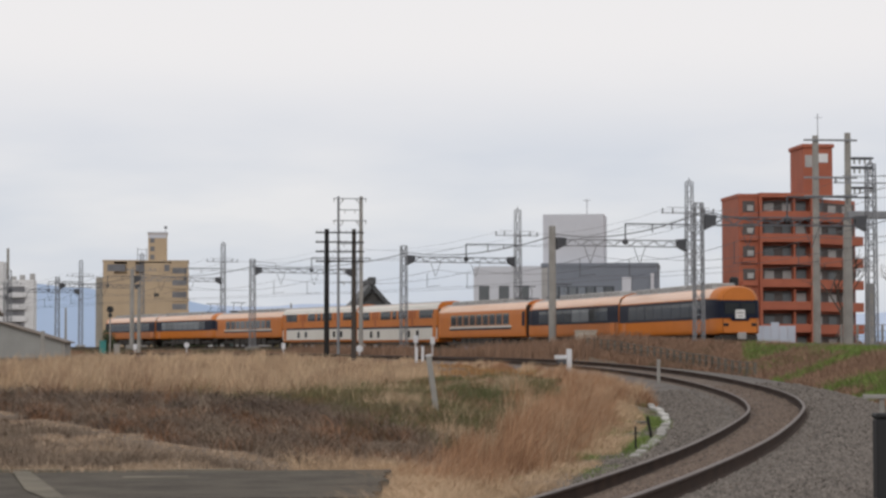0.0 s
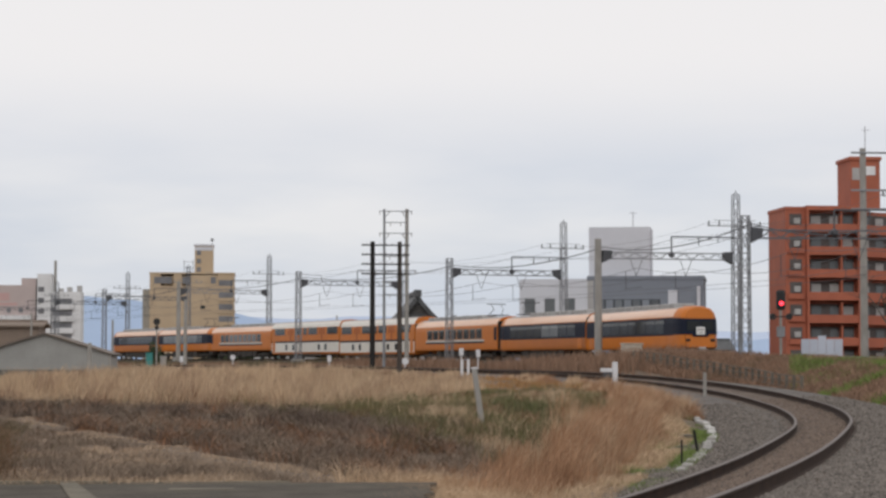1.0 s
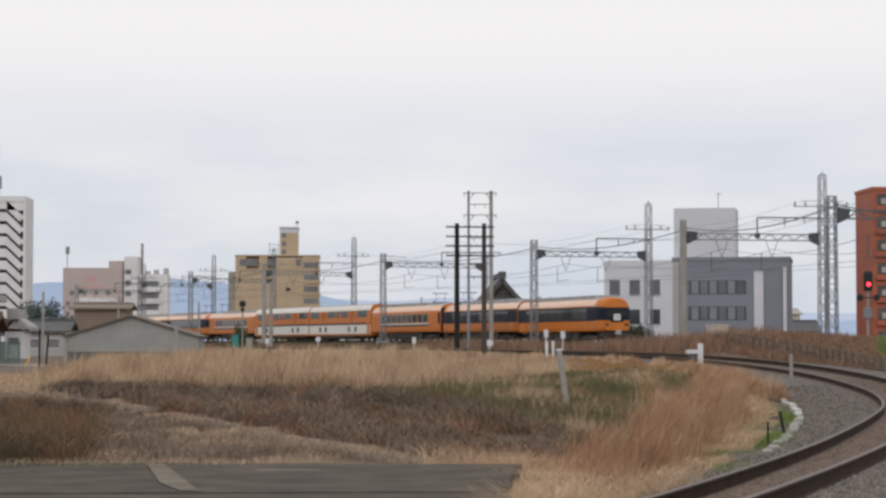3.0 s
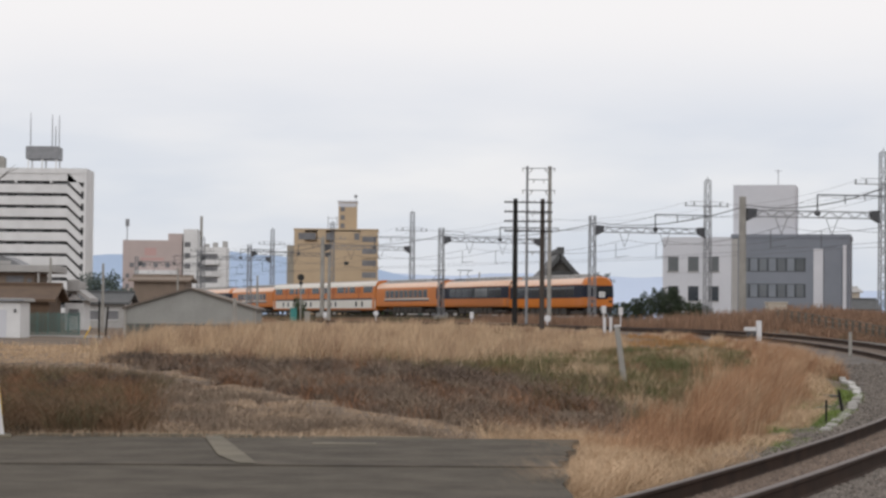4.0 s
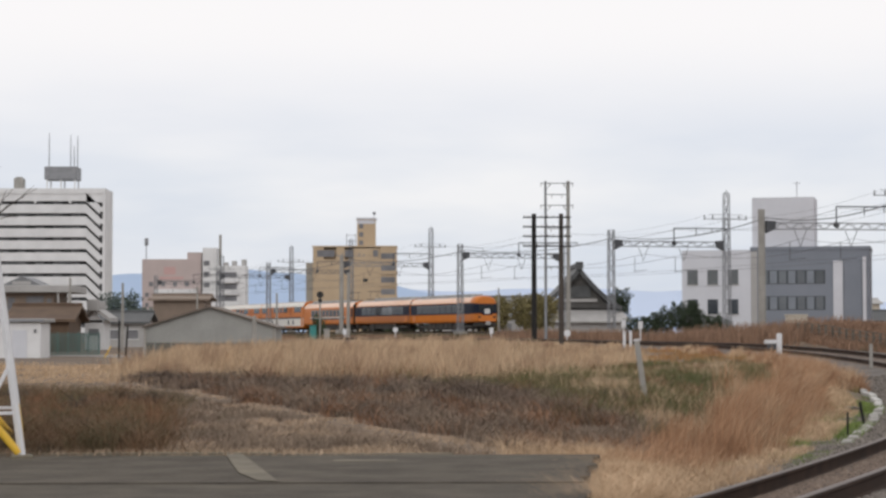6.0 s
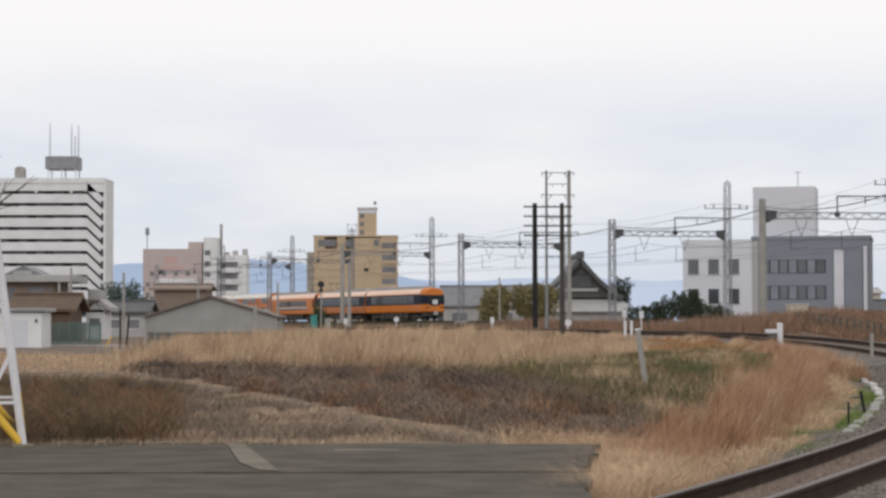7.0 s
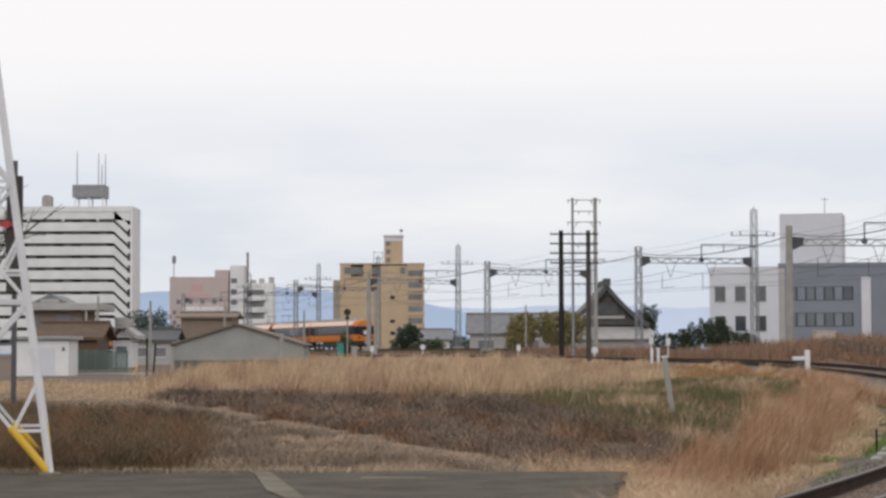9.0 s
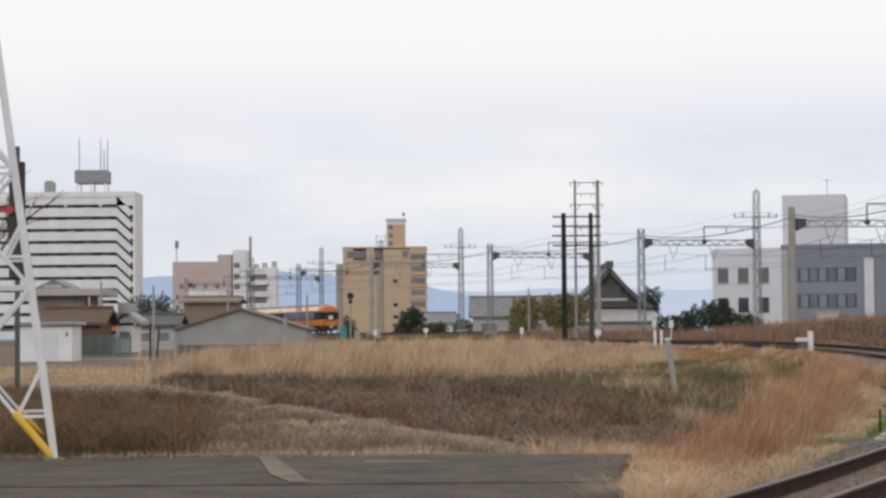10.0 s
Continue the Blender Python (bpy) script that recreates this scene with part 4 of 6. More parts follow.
def red_block():
    """Brick-red seven-storey apartments: bays on the flank, open balconies, a tower, and a wing that falls back."""
    ob = thing("red_apartments", pose(67.6, 250, 1.0, rz=0), "brick-red tiled apartment block with open balconies and tower", "apartment building")
    n, fh = 7, 2.78
    H = n * fh + 0.2
    side = part("side_wall", boxes((-2.5, 0, 0.6, 9, 0, H)), "red_tile", ob)
    part("core", boxes((0, 7.4, 1.5, 9, 0, H)), "red_tile", ob)
    part("flank_roof_edge", boxes((-2.6, 0, 0.5, 9.1, H - 0.3, H + 0.1)), "red_tile", ob)
    part("roof_edge", boxes((0, 7.4, -0.1, 9.1, H - 0.35, H + 0.2)), "red_tile", ob)
    wing = part("wing", boxes((0, 9.5, 1.3, 8, 0, H - 0.3)), "red_tile", ob, "angled wing behind the tower")
    wing.matrix_basis = pose(7.0, 0.3, 0, rz=34)
    for k in range(n):
        z = k * fh
        b = part("balcony", boxes((0.3, 6.4, 0, 0.14, z - 0.25, z + 0.95), (0.3, 6.4, 0, 1.5, z - 0.25, z - 0.05), bevel=0.02), "red_tile", ob)
        # flat panel coloured as dark as the shaded depth of the balcony
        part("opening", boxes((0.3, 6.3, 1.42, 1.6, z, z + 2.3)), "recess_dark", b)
        for x0 in (0.9, 3.2, 4.9):
            part("window", boxes((x0, x0 + 1.2, 1.36, 1.41, z + 0.2, z + 2.0)), "curtain" if (k + int(x0)) % 3 else "plaster", b)
        part("air_unit", boxes((2.3, 3.0, 0.7, 1.1, z - 0.05, z + 0.6), bevel=0.03), "plate", b)
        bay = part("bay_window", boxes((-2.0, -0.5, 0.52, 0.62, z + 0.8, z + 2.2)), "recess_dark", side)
        bay["label"] = "flat bay panel darkened like a shaded recess, with a white air unit"
        part("bay_unit", boxes((-1.5, -0.75, 0.2, 0.51, z + 0.95, z + 1.65), bevel=0.03), "plaster", ob)
        part("bay_ledge", boxes((-2.2, -0.3, 0.15, 0.597, z + 0.1, z + 0.75), bevel=0.02), "red_tile", ob)
        rb = part("wing_balcony", boxes((0.4, 9.5, 0.0, 0.14, z - 0.25, z + 0.9), (0.4, 9.5, 0.14, 1.3, z - 0.25, z - 0.05)), "red_tile", wing)
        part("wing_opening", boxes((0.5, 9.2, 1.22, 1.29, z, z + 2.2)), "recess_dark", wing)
        for x0 in (1.2, 4.0, 6.8):
            part("wing_window", boxes((x0, x0 + 1.5, 1.16, 1.21, z + 0.2, z + 1.9)), "curtain" if (k + int(x0)) % 2 else "plaster", wing)
    part("corner_pier", boxes((0.0, 0.3, -0.05, 1.5, 0, H - 0.36)), "red_tile", ob)
    part("divider", boxes((4.3, 4.5, 0.15, 1.5, 0, H - 0.36)), "red_tile", ob)
    part("tower_pier", boxes((6.4, 7.4, -0.15, 1.6, 0, H - 0.36)), "red_tile", ob)
    part("tower", boxes((5.9, 9.6, 1.2, 7, H, H + 5.9)), "red_tile", ob)
    part("tower_cap", boxes((5.7, 9.8, 1.0, 7.2, H + 5.9, H + 6.4), bevel=0.08), "red_tile", ob)
    part("tower_sign", boxes((7.5, 9.0, 1.12, 1.199, H + 4.1, H + 5.2)), "apt_white", ob, "pale panel")
    part("tower_sign", boxes((6.1, 7.0, 1.12, 1.199, H + 3.5, H + 5.0)), "plaster", ob, "small pale panel")
    bm = bmesh.new()
    rod(bm, (8.6, 4, H + 6.3), (8.6, 4, H + 10.5), 0.05, sides=6)
    bar(bm, (8.2, 4, H + 10.0), (9.2, 4, H + 10.0), 0.05)
    part("antenna", bm, "steel", ob)


red_block()


def far_hills():
    """Two ridges with haze put into their colours: the nearer stands high to the west and sinks eastwards."""
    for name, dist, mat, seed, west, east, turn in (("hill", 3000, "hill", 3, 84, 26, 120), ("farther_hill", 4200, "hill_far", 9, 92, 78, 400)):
        rng = np.random.RandomState(seed)
        xs = np.linspace(-dist * 0.7, dist * 0.8, 260)
        h = np.zeros_like(xs)
        for f in (2.7, 5.1, 11, 23, 47):
            h += np.sin(xs / dist * f * 6.28 + rng.uniform(0, 6.28)) / f
        u = np.clip((xs - turn + 260) / 520, 0, 1)
        h = west + (east - west) * u * u * (3 - 2 * u) + 26 * h
        verts, faces = [], []
        for i, x in enumerate(xs):
            verts += [(x, dist, -5), (x, dist + 60, max(4, h[i])), (x, dist + 400, -5)]
        for i in range(len(xs) - 1):
            a, b = 3 * i, 3 * i + 3
            faces += [(a, b, b + 1, a + 1), (a + 1, b + 1, b + 2, a + 2)]
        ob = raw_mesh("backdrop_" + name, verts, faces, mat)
        tagged(ob, "wooded hills along the horizon, coloured blue for distance haze", "hills", kind="structure")


far_hills()


# ---- poles and towers ----
def wooden_frame():
    """Two tarred wooden poles that carry four long crossarms between them."""
    ob = thing("telegraph_frame", pose(7.23, 125, 0.70), "pair of dark tarred wooden poles sharing four crossarms", "utility pole")
    for x, r, mat in ((0.0, 0.17, "tarwood"), (1.63, 0.16, "brownpole")):
        bm = bmesh.new()
        rod(bm, (x, 0, -0.3), (x, 0, 8.15), r, r * 0.8, 12)
        part("shaft", bm, mat, ob, "black tarred pole" if x == 0 else "dark brown pole")
    for zz in (7.92, 7.35, 6.78, 6.2):
        a = part("crossarm", boxes((-0.68, 2.22, -0.27, -0.18, zz - 0.04, zz + 0.04), bevel=0.01), "tarwood", ob)
        for x in (-0.6, -0.35, 0.45, 0.8, 1.15, 1.9, 2.12):
            bm = bmesh.new()
            rod(bm, (x, -0.22, zz + 0.04), (x, -0.22, zz + 0.13), 0.025, 0.035, 6)
            part("insulator", bm, "plaster", a)


wooden_frame()


def h_frame():
    ob = thing("h_frame_pylon", pose(12.05, 175, 1.0), "tall grey twin-pole power pylon with crossarms", "pylon")
    for xx, r in ((-0.95, 0.10), (0.95, 0.15)):
        bm = bmesh.new()
        rod(bm, (xx, 0, -0.3), (xx, 0, 13.5), r * 1.3, r, 10)
        part("shaft", bm, "steel" if xx < 0 else "concrete", ob)
    for zz, w, mat in ((13.3, 1.4, "steel"), (12.35, 0.95, "steel"), (11.45, 1.4, "steel"), (9.5, 1.1, "steel"), (8.3, 1.75, "midsteel"), (7.4, 1.1, "steel"), (6.3, 1.1, "steel")):
        a = part("crossarm", boxes((-w, w, -0.22, -0.15, zz - 0.035, zz + 0.035)), mat, ob)
        for k in (-0.95, -0.45, 0.45, 0.95):
            bm = bmesh.new()
            rod(bm, (k * w, -0.18, zz - 0.03), (k * w, -0.18, zz - 0.3), 0.045, 0.035, 6)
            part("insulator", bm, "plaster", a)
    for sd in (-1, 1):
        bm = bmesh.new()
        for zz in (13.3, 11.45):
            bar(bm, (sd * 0.95, -0.1, zz - 0.6), (sd * 0.45, -0.18, zz), 0.04)
        part("brace", bm, "steel", ob)


h_frame()


def grid_tower():
    """White-painted angle-iron tower whose lowest braces wear yellow guards."""
    turn = 10.4
    ob = thing("lattice_tower", pose(-6.27, 27.75, 0.05, rz=turn), "white-painted lattice steel tower with yellow-guarded braces", "lattice tower")
    b, slope = 1.09, 0.138

    def c(z, i):
        w = b - slope * z
        return Vector(((-w, w, w, -w)[i], (-w, -w, w, w)[i], z))
    levels = [0, 2.23, 3.8, 4.95, 5.8, 6.45, 6.95]
    for i in range(4):
        bm = bmesh.new()
        bar(bm, c(-0.1, i), c(7.05, i), 0.068)
        part("leg", bm, "white_paint", ob)
        part("foot", boxes((c(0, i).x - 0.14, c(0, i).x + 0.14, c(0, i).y - 0.14, c(0, i).y + 0.14, -0.3, 0.03), bevel=0.02), "old_concrete", ob)
    for k, (z0, z1) in enumerate(zip(levels, levels[1:])):
        for i in range(4):
            j = (i + 1) % 4
            bm = bmesh.new()
            bar(bm, c(z0, i), c(z1, j), 0.042), bar(bm, c(z0, j), c(z1, i), 0.042)
            bar(bm, c(z1, i), c(z1, j), 0.038)
            if k < 2:
                for p, q in ((i, j), (j, i)):
                    m = c(z0, p).lerp(c(z1, q), 0.25)
                    bar(bm, m, c(z0 + (z1 - z0) * 0.25, p), 0.04)
                    bar(bm, m, c(z0 + (z1 - z0) * 0.53, p), 0.04)
            part("bracing", bm, "white_paint", ob)
    for i in range(4):
        for j in ((i + 1) % 4, (i + 3) % 4):
            bm = bmesh.new()
            p, q = c(0, i), c(2.23, j)
            rod(bm, p.lerp(q, 0.02), p.lerp(q, 0.27), 0.05, sides=10)
            part("brace_guard", bm, "yellow", ob, "yellow plastic guard")
    return ob


grid_tower()


def twin_poles():
    ob = thing("twin_concrete_poles", pose(39.9, 130, 1.0), "pair of tall grey concrete poles joined by crossarms", "utility pole")
    for xx, h in ((-1.06, 14.3), (1.06, 14.5)):
        bm = bmesh.new()
        rod(bm, (xx, 0, -0.3), (xx, 0, h), 0.27, 0.2, 12)
        part("shaft", bm, "concrete", ob)
    for zz in (14.0, 11.6, 10.4):
        part("crossarm", boxes((-1.9, 1.6, -0.3, -0.2, zz - 0.06, zz + 0.06)), "steel", ob)
    part("switch_platform", boxes((0.9, 4.4, -0.5, 0.4, 9.0, 9.45), bevel=0.04), "steel", ob, "grey equipment platform")
    for zz in (12.8, 12.2, 10.9):
        a = part("line_switch", boxes((1.3, 2.7, -0.2, 0.2, zz, zz + 0.14)), "darksteel", ob)
        for k in range(4):
            bm = bmesh.new()
            rod(bm, (1.5 + k * 0.35, 0, zz), (1.5 + k * 0.35, 0, zz - 0.3), 0.06, sides=6)
            part("insulator", bm, "plaster", a)


twin_poles()


def concrete_pole(x, y, z, h, r, label="slender grey concrete pole"):
    ob = thing("concrete_pole", pose(x, y, z), label, "pole")
    bm = bmesh.new()
    rod(bm, (0, 0, -0.3), (0, 0, h), r, r * 0.7, 10)
    part("shaft", bm, "concrete", ob)
    return ob


for x, y, z, h, r in ((-7.3, 235, 1.0, 7.6, 0.24), (-16.3, 250, 1.0, 5.6, 0.16), (9.8, 240, 1.0, 6.0, 0.12), (-23.3, 168, 0.6, 5.2, 0.13), (-27.5, 168, 0.6, 5.6, 0.13),
                      (-9.1, 120, 0.3, 2.4, 0.16), (-19.6, 190, 0.8, 5.2, 0.12), (39.0, 124, 1.0, 8.6, 0.33), (39.1, 120, 1.0, 4.5, 0.33)):
    concrete_pole(x, y, z, h, r)


# ---- signals and lineside things ----
def round_signal(x, y, z, h, lens):
    ob = thing("railway_signal", pose(x, y, z), "colour-light railway signal with round black hood on a mast", "railway signal")
    bm = bmesh.new()
    rod(bm, (0, 0, -0.3), (0, 0, h), 0.07, sides=8)
    m = part("mast", bm, "concrete", ob)
    bm = bmesh.new()
    rod(bm, (0, -0.14, h + 0.3), (0, -0.02, h + 0.3), 0.33, sides=24)
    rod(bm, (0, -0.14, h - 0.25), (0, -0.02, h - 0.25), 0.2, sides=20)
    part("backboard", bm, "black", ob)
    bm = bmesh.new()
    rod(bm, (0, -0.24, h + 0.3), (0, -0.14, h + 0.3), 0.13, 0.13, 12)
    part("lens", bm, lens, ob)
    return ob


round_signal(-8.9, 200, 0.9, 4.25, "black")


def red_signal():
    ob = thing("railway_signal", pose(34.7, 135, 1.1), "railway signal showing red on a grey mast", "railway signal")
    bm = bmesh.new()
    rod(bm, (0, 0, -0.3), (0, 0, 5.2), 0.09, sides=8)
    part("mast", bm, "concrete", ob)
    part("head", boxes((-0.3, 0.3, -0.25, 0.1, 4.0, 5.3), bevel=0.12), "black", ob, "black signal head")
    bm = bmesh.new()
    rod(bm, (0, -0.3, 4.42), (0, -0.24, 4.42), 0.13, sides=14)
    part("lens", bm, "signal_red", ob, "lit red lens")
    bm = bmesh.new()
    for dx in (-0.55, 0.55):
        rod(bm, (dx, -0.16, 3.55), (dx, -0.05, 3.55), 0.22, sides=16)
    bar(bm, (-0.55, -0.05, 3.55), (0.55, -0.05, 3.55), 0.08)
    part("side_lamps", bm, "black", ob)
    part("ladder_box", boxes((-0.25, 0.25, -0.2, 0.2, 2.2, 2.9), bevel=0.04), "steel", ob)
    return ob


red_signal()


def marker(x, y, z, h, shape, label):
    ob = thing("lineside_marker", pose(x, y, z), label, "trackside marker", "lineside markers")
    bm = bmesh.new()
    rod(bm, (0, 0, -0.4), (0, 0, h), 0.045, sides=8)
    part("post", bm, "white_paint", ob)
    bm = bmesh.new()
    if shape == "disc":
        rod(bm, (0, -0.08, h), (0, -0.04, h), 0.26, sides=20)
    else:
        box(bm, -0.17, 0.17, -0.09, -0.04, h - 0.28, h + 0.28, bevel=0.02)
    part("plate", bm, "white_paint", ob)


for x, y, z, h, shape in ((-1.75, 205, 0.95, 1.15, "disc"), (-6.55, 200, 0.95, 0.95, "plate"), (6.9, 185, 0.95, 1.0, "plate"), (11.4, 155, 0.85, 0.85, "disc"),
                          (15.6, 155, 0.9, 1.5, "plate"), (16.85, 155, 0.9, 1.4, "plate"), (27.6, 118, 0.6, 0.7, "plate")):
    marker(x, y, z, h, shape, "white round lineside marker disc on a post" if shape == "disc" else "small white lineside plate on a post")


def leaning_post():
    ob = thing("leaning_post", pose(4.76, 43.0, 0.3, ry=-8), "weathered pale concrete post leaning over in the grass", "post")
    bm = boxes((-0.055, 0.055, -0.05, 0.05, -0.3, 1.18), bevel=0.012)
    part("shaft", bm, "concrete", ob)
    part("cap", boxes((-0.06, 0.06, -0.055, 0.055, 1.181, 1.22), bevel=0.012), "white_paint", ob)


leaning_post()


def post(name, x, y, z, w, h, mat, label, lean=0.0):
    ob = thing(name, pose(x, y, z, ry=lean), label, "post")
    part("shaft", boxes((-w / 2, w / 2, -w / 2, w / 2, -0.2, h), bevel=w * 0.12), mat, ob)
    part("cap", boxes((-w * 0.55, w * 0.55, -w * 0.55, w * 0.55, h + 0.001, h + w * 0.35), bevel=w * 0.1), mat, ob)


post("stake", 9.35, 43.5, -0.1, 0.055, 0.28, "tarwood", "short dark wooden stake beside the track", -10)
post("stake", 8.0, 38.5, -0.1, 0.035, 0.26, "tarwood", "thin dark wooden stake beside the track")
post("concrete_post", 19.3, 88, 0.2, 0.13, 0.95, "concrete", "slim grey concrete post beside the track")
post("concrete_post", 10.6, 105, 0.65, 0.14, 1.05, "white_paint", "short white boundary post in the grass")
post("concrete_post", 13.0, 125, 0.75, 0.16, 1.0, "white_paint", "short white boundary post in the grass")
post("guard_post", 7.35, 22.2, -0.2, 0.17, 1.05, "black", "black crossing guard post with pale trim")


def point_machine():
    ob = thing("switch_stand", pose(18.4, 105, 0.35), "white trackside post with a side plate and dark box", "trackside equipment")
    part("post", boxes((-0.13, 0.13, -0.1, 0.1, -0.2, 1.3), bevel=0.03), "white_paint", ob)
    part("plate", boxes((-0.75, -0.14, -0.09, 0.05, 0.78, 0.98), bevel=0.02), "white_paint", ob)
    part("box", boxes((-0.62, -0.16, -0.08, 0.1, 0.5, 0.77), bevel=0.03), "darksteel", ob)


point_machine()


def cabinet(x, y, z, w, h, mat, label):
    ob = thing("relay_cabinet", pose(x, y, z, rz=8), label, "relay cabinet")
    part("body", boxes((-w / 2, w / 2, -0.35, 0.35, -0.1, h), bevel=0.04), mat, ob)
    part("lid", boxes((-w / 2 - 0.05, w / 2 + 0.05, -0.4, 0.4, h + 0.002, h + 0.09), bevel=0.02), mat, ob)
    part("door", boxes((-w / 2 + 0.08, w / 2 - 0.08, -0.375, -0.352, 0.15, h - 0.12)), mat, ob)


cabinet(25.7, 140, 1.1, 1.35, 1.75, "cabinet", "pale beige lineside relay cabinet")
cabinet(26.9, 141, 1.1, 0.9, 1.3, "brown_wood_pale", "dull brown lineside cabinet")
cabinet(-9.2, 192, 0.9, 0.55, 1.5, "teal", "teal painted lineside cable cabinet")
cabinet(29.6, 106, 0.5, 0.7, 1.0, "cabinet", "pale beige lineside relay cabinet")
cabinet(-8.1, 196, 0.9, 0.5, 1.2, "concrete", "small grey lineside cable cabinet")


def line_fence(s0, s1, side, step, h, mat, label):
    root = thing("lineside_fence", pose(0, 0, 0), label, "fence")
    pts = []
    for s in np.arange(s0, s1, step):
        x, y, _ = main_line(s, side)
        pts.append((float(x), float(y), 0.85 if y > 130 else float(ground_z(float(x), float(y)))))
    first = None
    for x, y, z in pts:
        if first is None:
            ob = part("post", boxes((-0.06, 0.06, -0.06, 0.06, -0.3, h), bevel=0.01), mat, root)
            first = ob.data
        else:
            ob = new("post", first)
            ob.parent = root
        ob.matrix_basis = pose(x, y, z)
    for hh in (0.35, 0.68, 0.98):
        bm = bmesh.new()
        for a, b in zip(pts, pts[1:]):
            bar(bm, (a[0], a[1], a[2] + hh * h), (b[0], b[1], b[2] + hh * h), 0.035)
        part("rail", bm, mat, root)


line_fence(-70, -8, -6.2, 1.6, 0.85, "fence", "low brown-grey lineside fence with close posts")
line_fence(-8, 130, -6.6, 2.6, 0.95, "fence", "low brown-grey lineside fence along the embankment")
line_fence(-75, -20, 9.8, 1.3, 1.2, "concrete", "pale grey lineside fence of concrete posts")


DRAIN_Y, DRAIN_SIDE = (28, 35.4, 41.9, 53.4, 71, 80), (-1.45, -1.74, -2.13, -2.85, -3.9, -4.3)


def drain_edge():
    root = thing("drain_edging", pose(0, 0, 0), "broken pale concrete drain edging beside the ballast", "drain edging")
    rnd = random.Random(5)
    for k, y in enumerate(np.arange(36, 80, 1.06)):
        x, yy, th = branch(float(y), float(np.interp(y, DRAIN_Y, DRAIN_SIDE)) + 0.03 * math.sin(k * 1.7))
        ob = part("edging_block", boxes((-0.1, 0.1, -0.5, 0.5, -0.2, 0.03), bevel=0.025), "pale_concrete" if y > 50 else "concrete", root)
        ob.matrix_basis = pose(x, yy, branch_z(y) - 0.26 + rnd.uniform(-0.03, 0.03), rz=-math.degrees(th) + 3.4 + rnd.uniform(-2, 2), ry=rnd.uniform(-3, 3))
    part("catch_pit", boxes((10.75, 11.1, 51.6, 52.3, -0.5, -0.2), bevel=0.05), "black", root, "dark open catch pit")


drain_edge()


def board_barrier():
    ob = thing("barrier_board", pose(12.9, 39.5, -0.3), "pale horizontal barrier board on short posts", "barrier")
    part("board", boxes((-0.2, 2.2, -0.03, 0.03, 0.94, 1.03), bevel=0.01), "concrete", ob)
    for xx in (0.2, 1.9):
        part("leg", boxes((xx - 0.04, xx + 0.04, 0.031, 0.09, 0, 1.0)), "concrete", ob)


board_barrier()


# ---- near buildings ----
def shed():
    ob = thing("shed", pose(-12.45, 128, 0.2), "grey sheet-metal gable shed with dark skirting and rusty eaves", "shed")
    w, ev, ap, dp = 3.85, 1.95, 3.1, 9.0
    for name, z0, z1, mat, off in (("skirt_wall", 0.0, 0.95, "shed_low", 0.03),):
        part(name, boxes((-w, w, -off, dp, z0, z1)), mat, ob)
    bm = bmesh.new()
    prof = [(-w, 0.95), (w, 0.95), (w, ev), (0, ap), (-w, ev)]
    f = [bm.verts.new((x, 0, z)) for x, z in prof]
    b = [bm.verts.new((x, dp, z)) for x, z in prof]
    bm.faces.new(f), bm.faces.new(b[::-1])
    for i in range(5):
        bm.faces.new((f[i], b[i], b[(i + 1) % 5], f[(i + 1) % 5]))
    part("gable_wall", bm, "shed", ob)
    for sd in (-1, 1):
        bm = bmesh.new()
        p = [(0, ap + 0.1), (sd * (w + 0.25), ev - 0.02), (sd * (w + 0.25), ev - 0.1), (0, ap + 0.01)]
        f = [bm.verts.new((x, -0.3, z)) for x, z in p]
        b = [bm.verts.new((x, dp + 0.2, z)) for x, z in p]
        bm.faces.new(f), bm.faces.new(b[::-1])
        for i in range(4):
            bm.faces.new((f[i], b[i], b[(i + 1) % 4], f[(i + 1) % 4]))
        part("roof_slope", bm, "rusty_edge", ob, "weathered roof sheet with brown edge")
    for k in range(8):
        xx = -w + 0.5 + k * 0.98
        part("panel_rib", boxes((xx, xx + 0.05, -0.07, -0.032, 0, 0.94)), "shed", ob)
    part("corner_post", boxes((w + 0.002, w + 0.2, -0.1, 0.1, 0, ev)), "concrete", ob)
    part("corner_post", boxes((-w - 0.16, -w - 0.002, -0.06, 0.06, 0, ev)), "concrete", ob)


shed()


def hut():
    ob = thing("hut", pose(-22.85, 120, 0.15, rz=-3), "small white equipment hut with a flat metal roof", "hut")
    part("wall", boxes((-1.55, 1.55, 0, 2.4, -0.1, 2.2), bevel=0.03), "apt_white", ob)
    part("roof", boxes((-1.75, 1.8, -0.25, 2.6, 2.21, 2.42), bevel=0.03), "roofgrey", ob, "grey flat metal roof")
    part("fascia", boxes((-1.76, 1.81, -0.28, -0.252, 2.24, 2.38)), "steel", ob)
    part("door", boxes((-0.1, 0.75, -0.03, -0.002, 0.0, 1.75)), "office_white", ob)
    part("junction_box", boxes((-0.75, -0.35, -0.22, -0.002, 1.55, 1.9), bevel=0.02), "plate", ob)
    part("wall_lamp", boxes((1.2, 1.3, -0.1, -0.002, 1.6, 1.8)), "darksteel", ob)


hut()


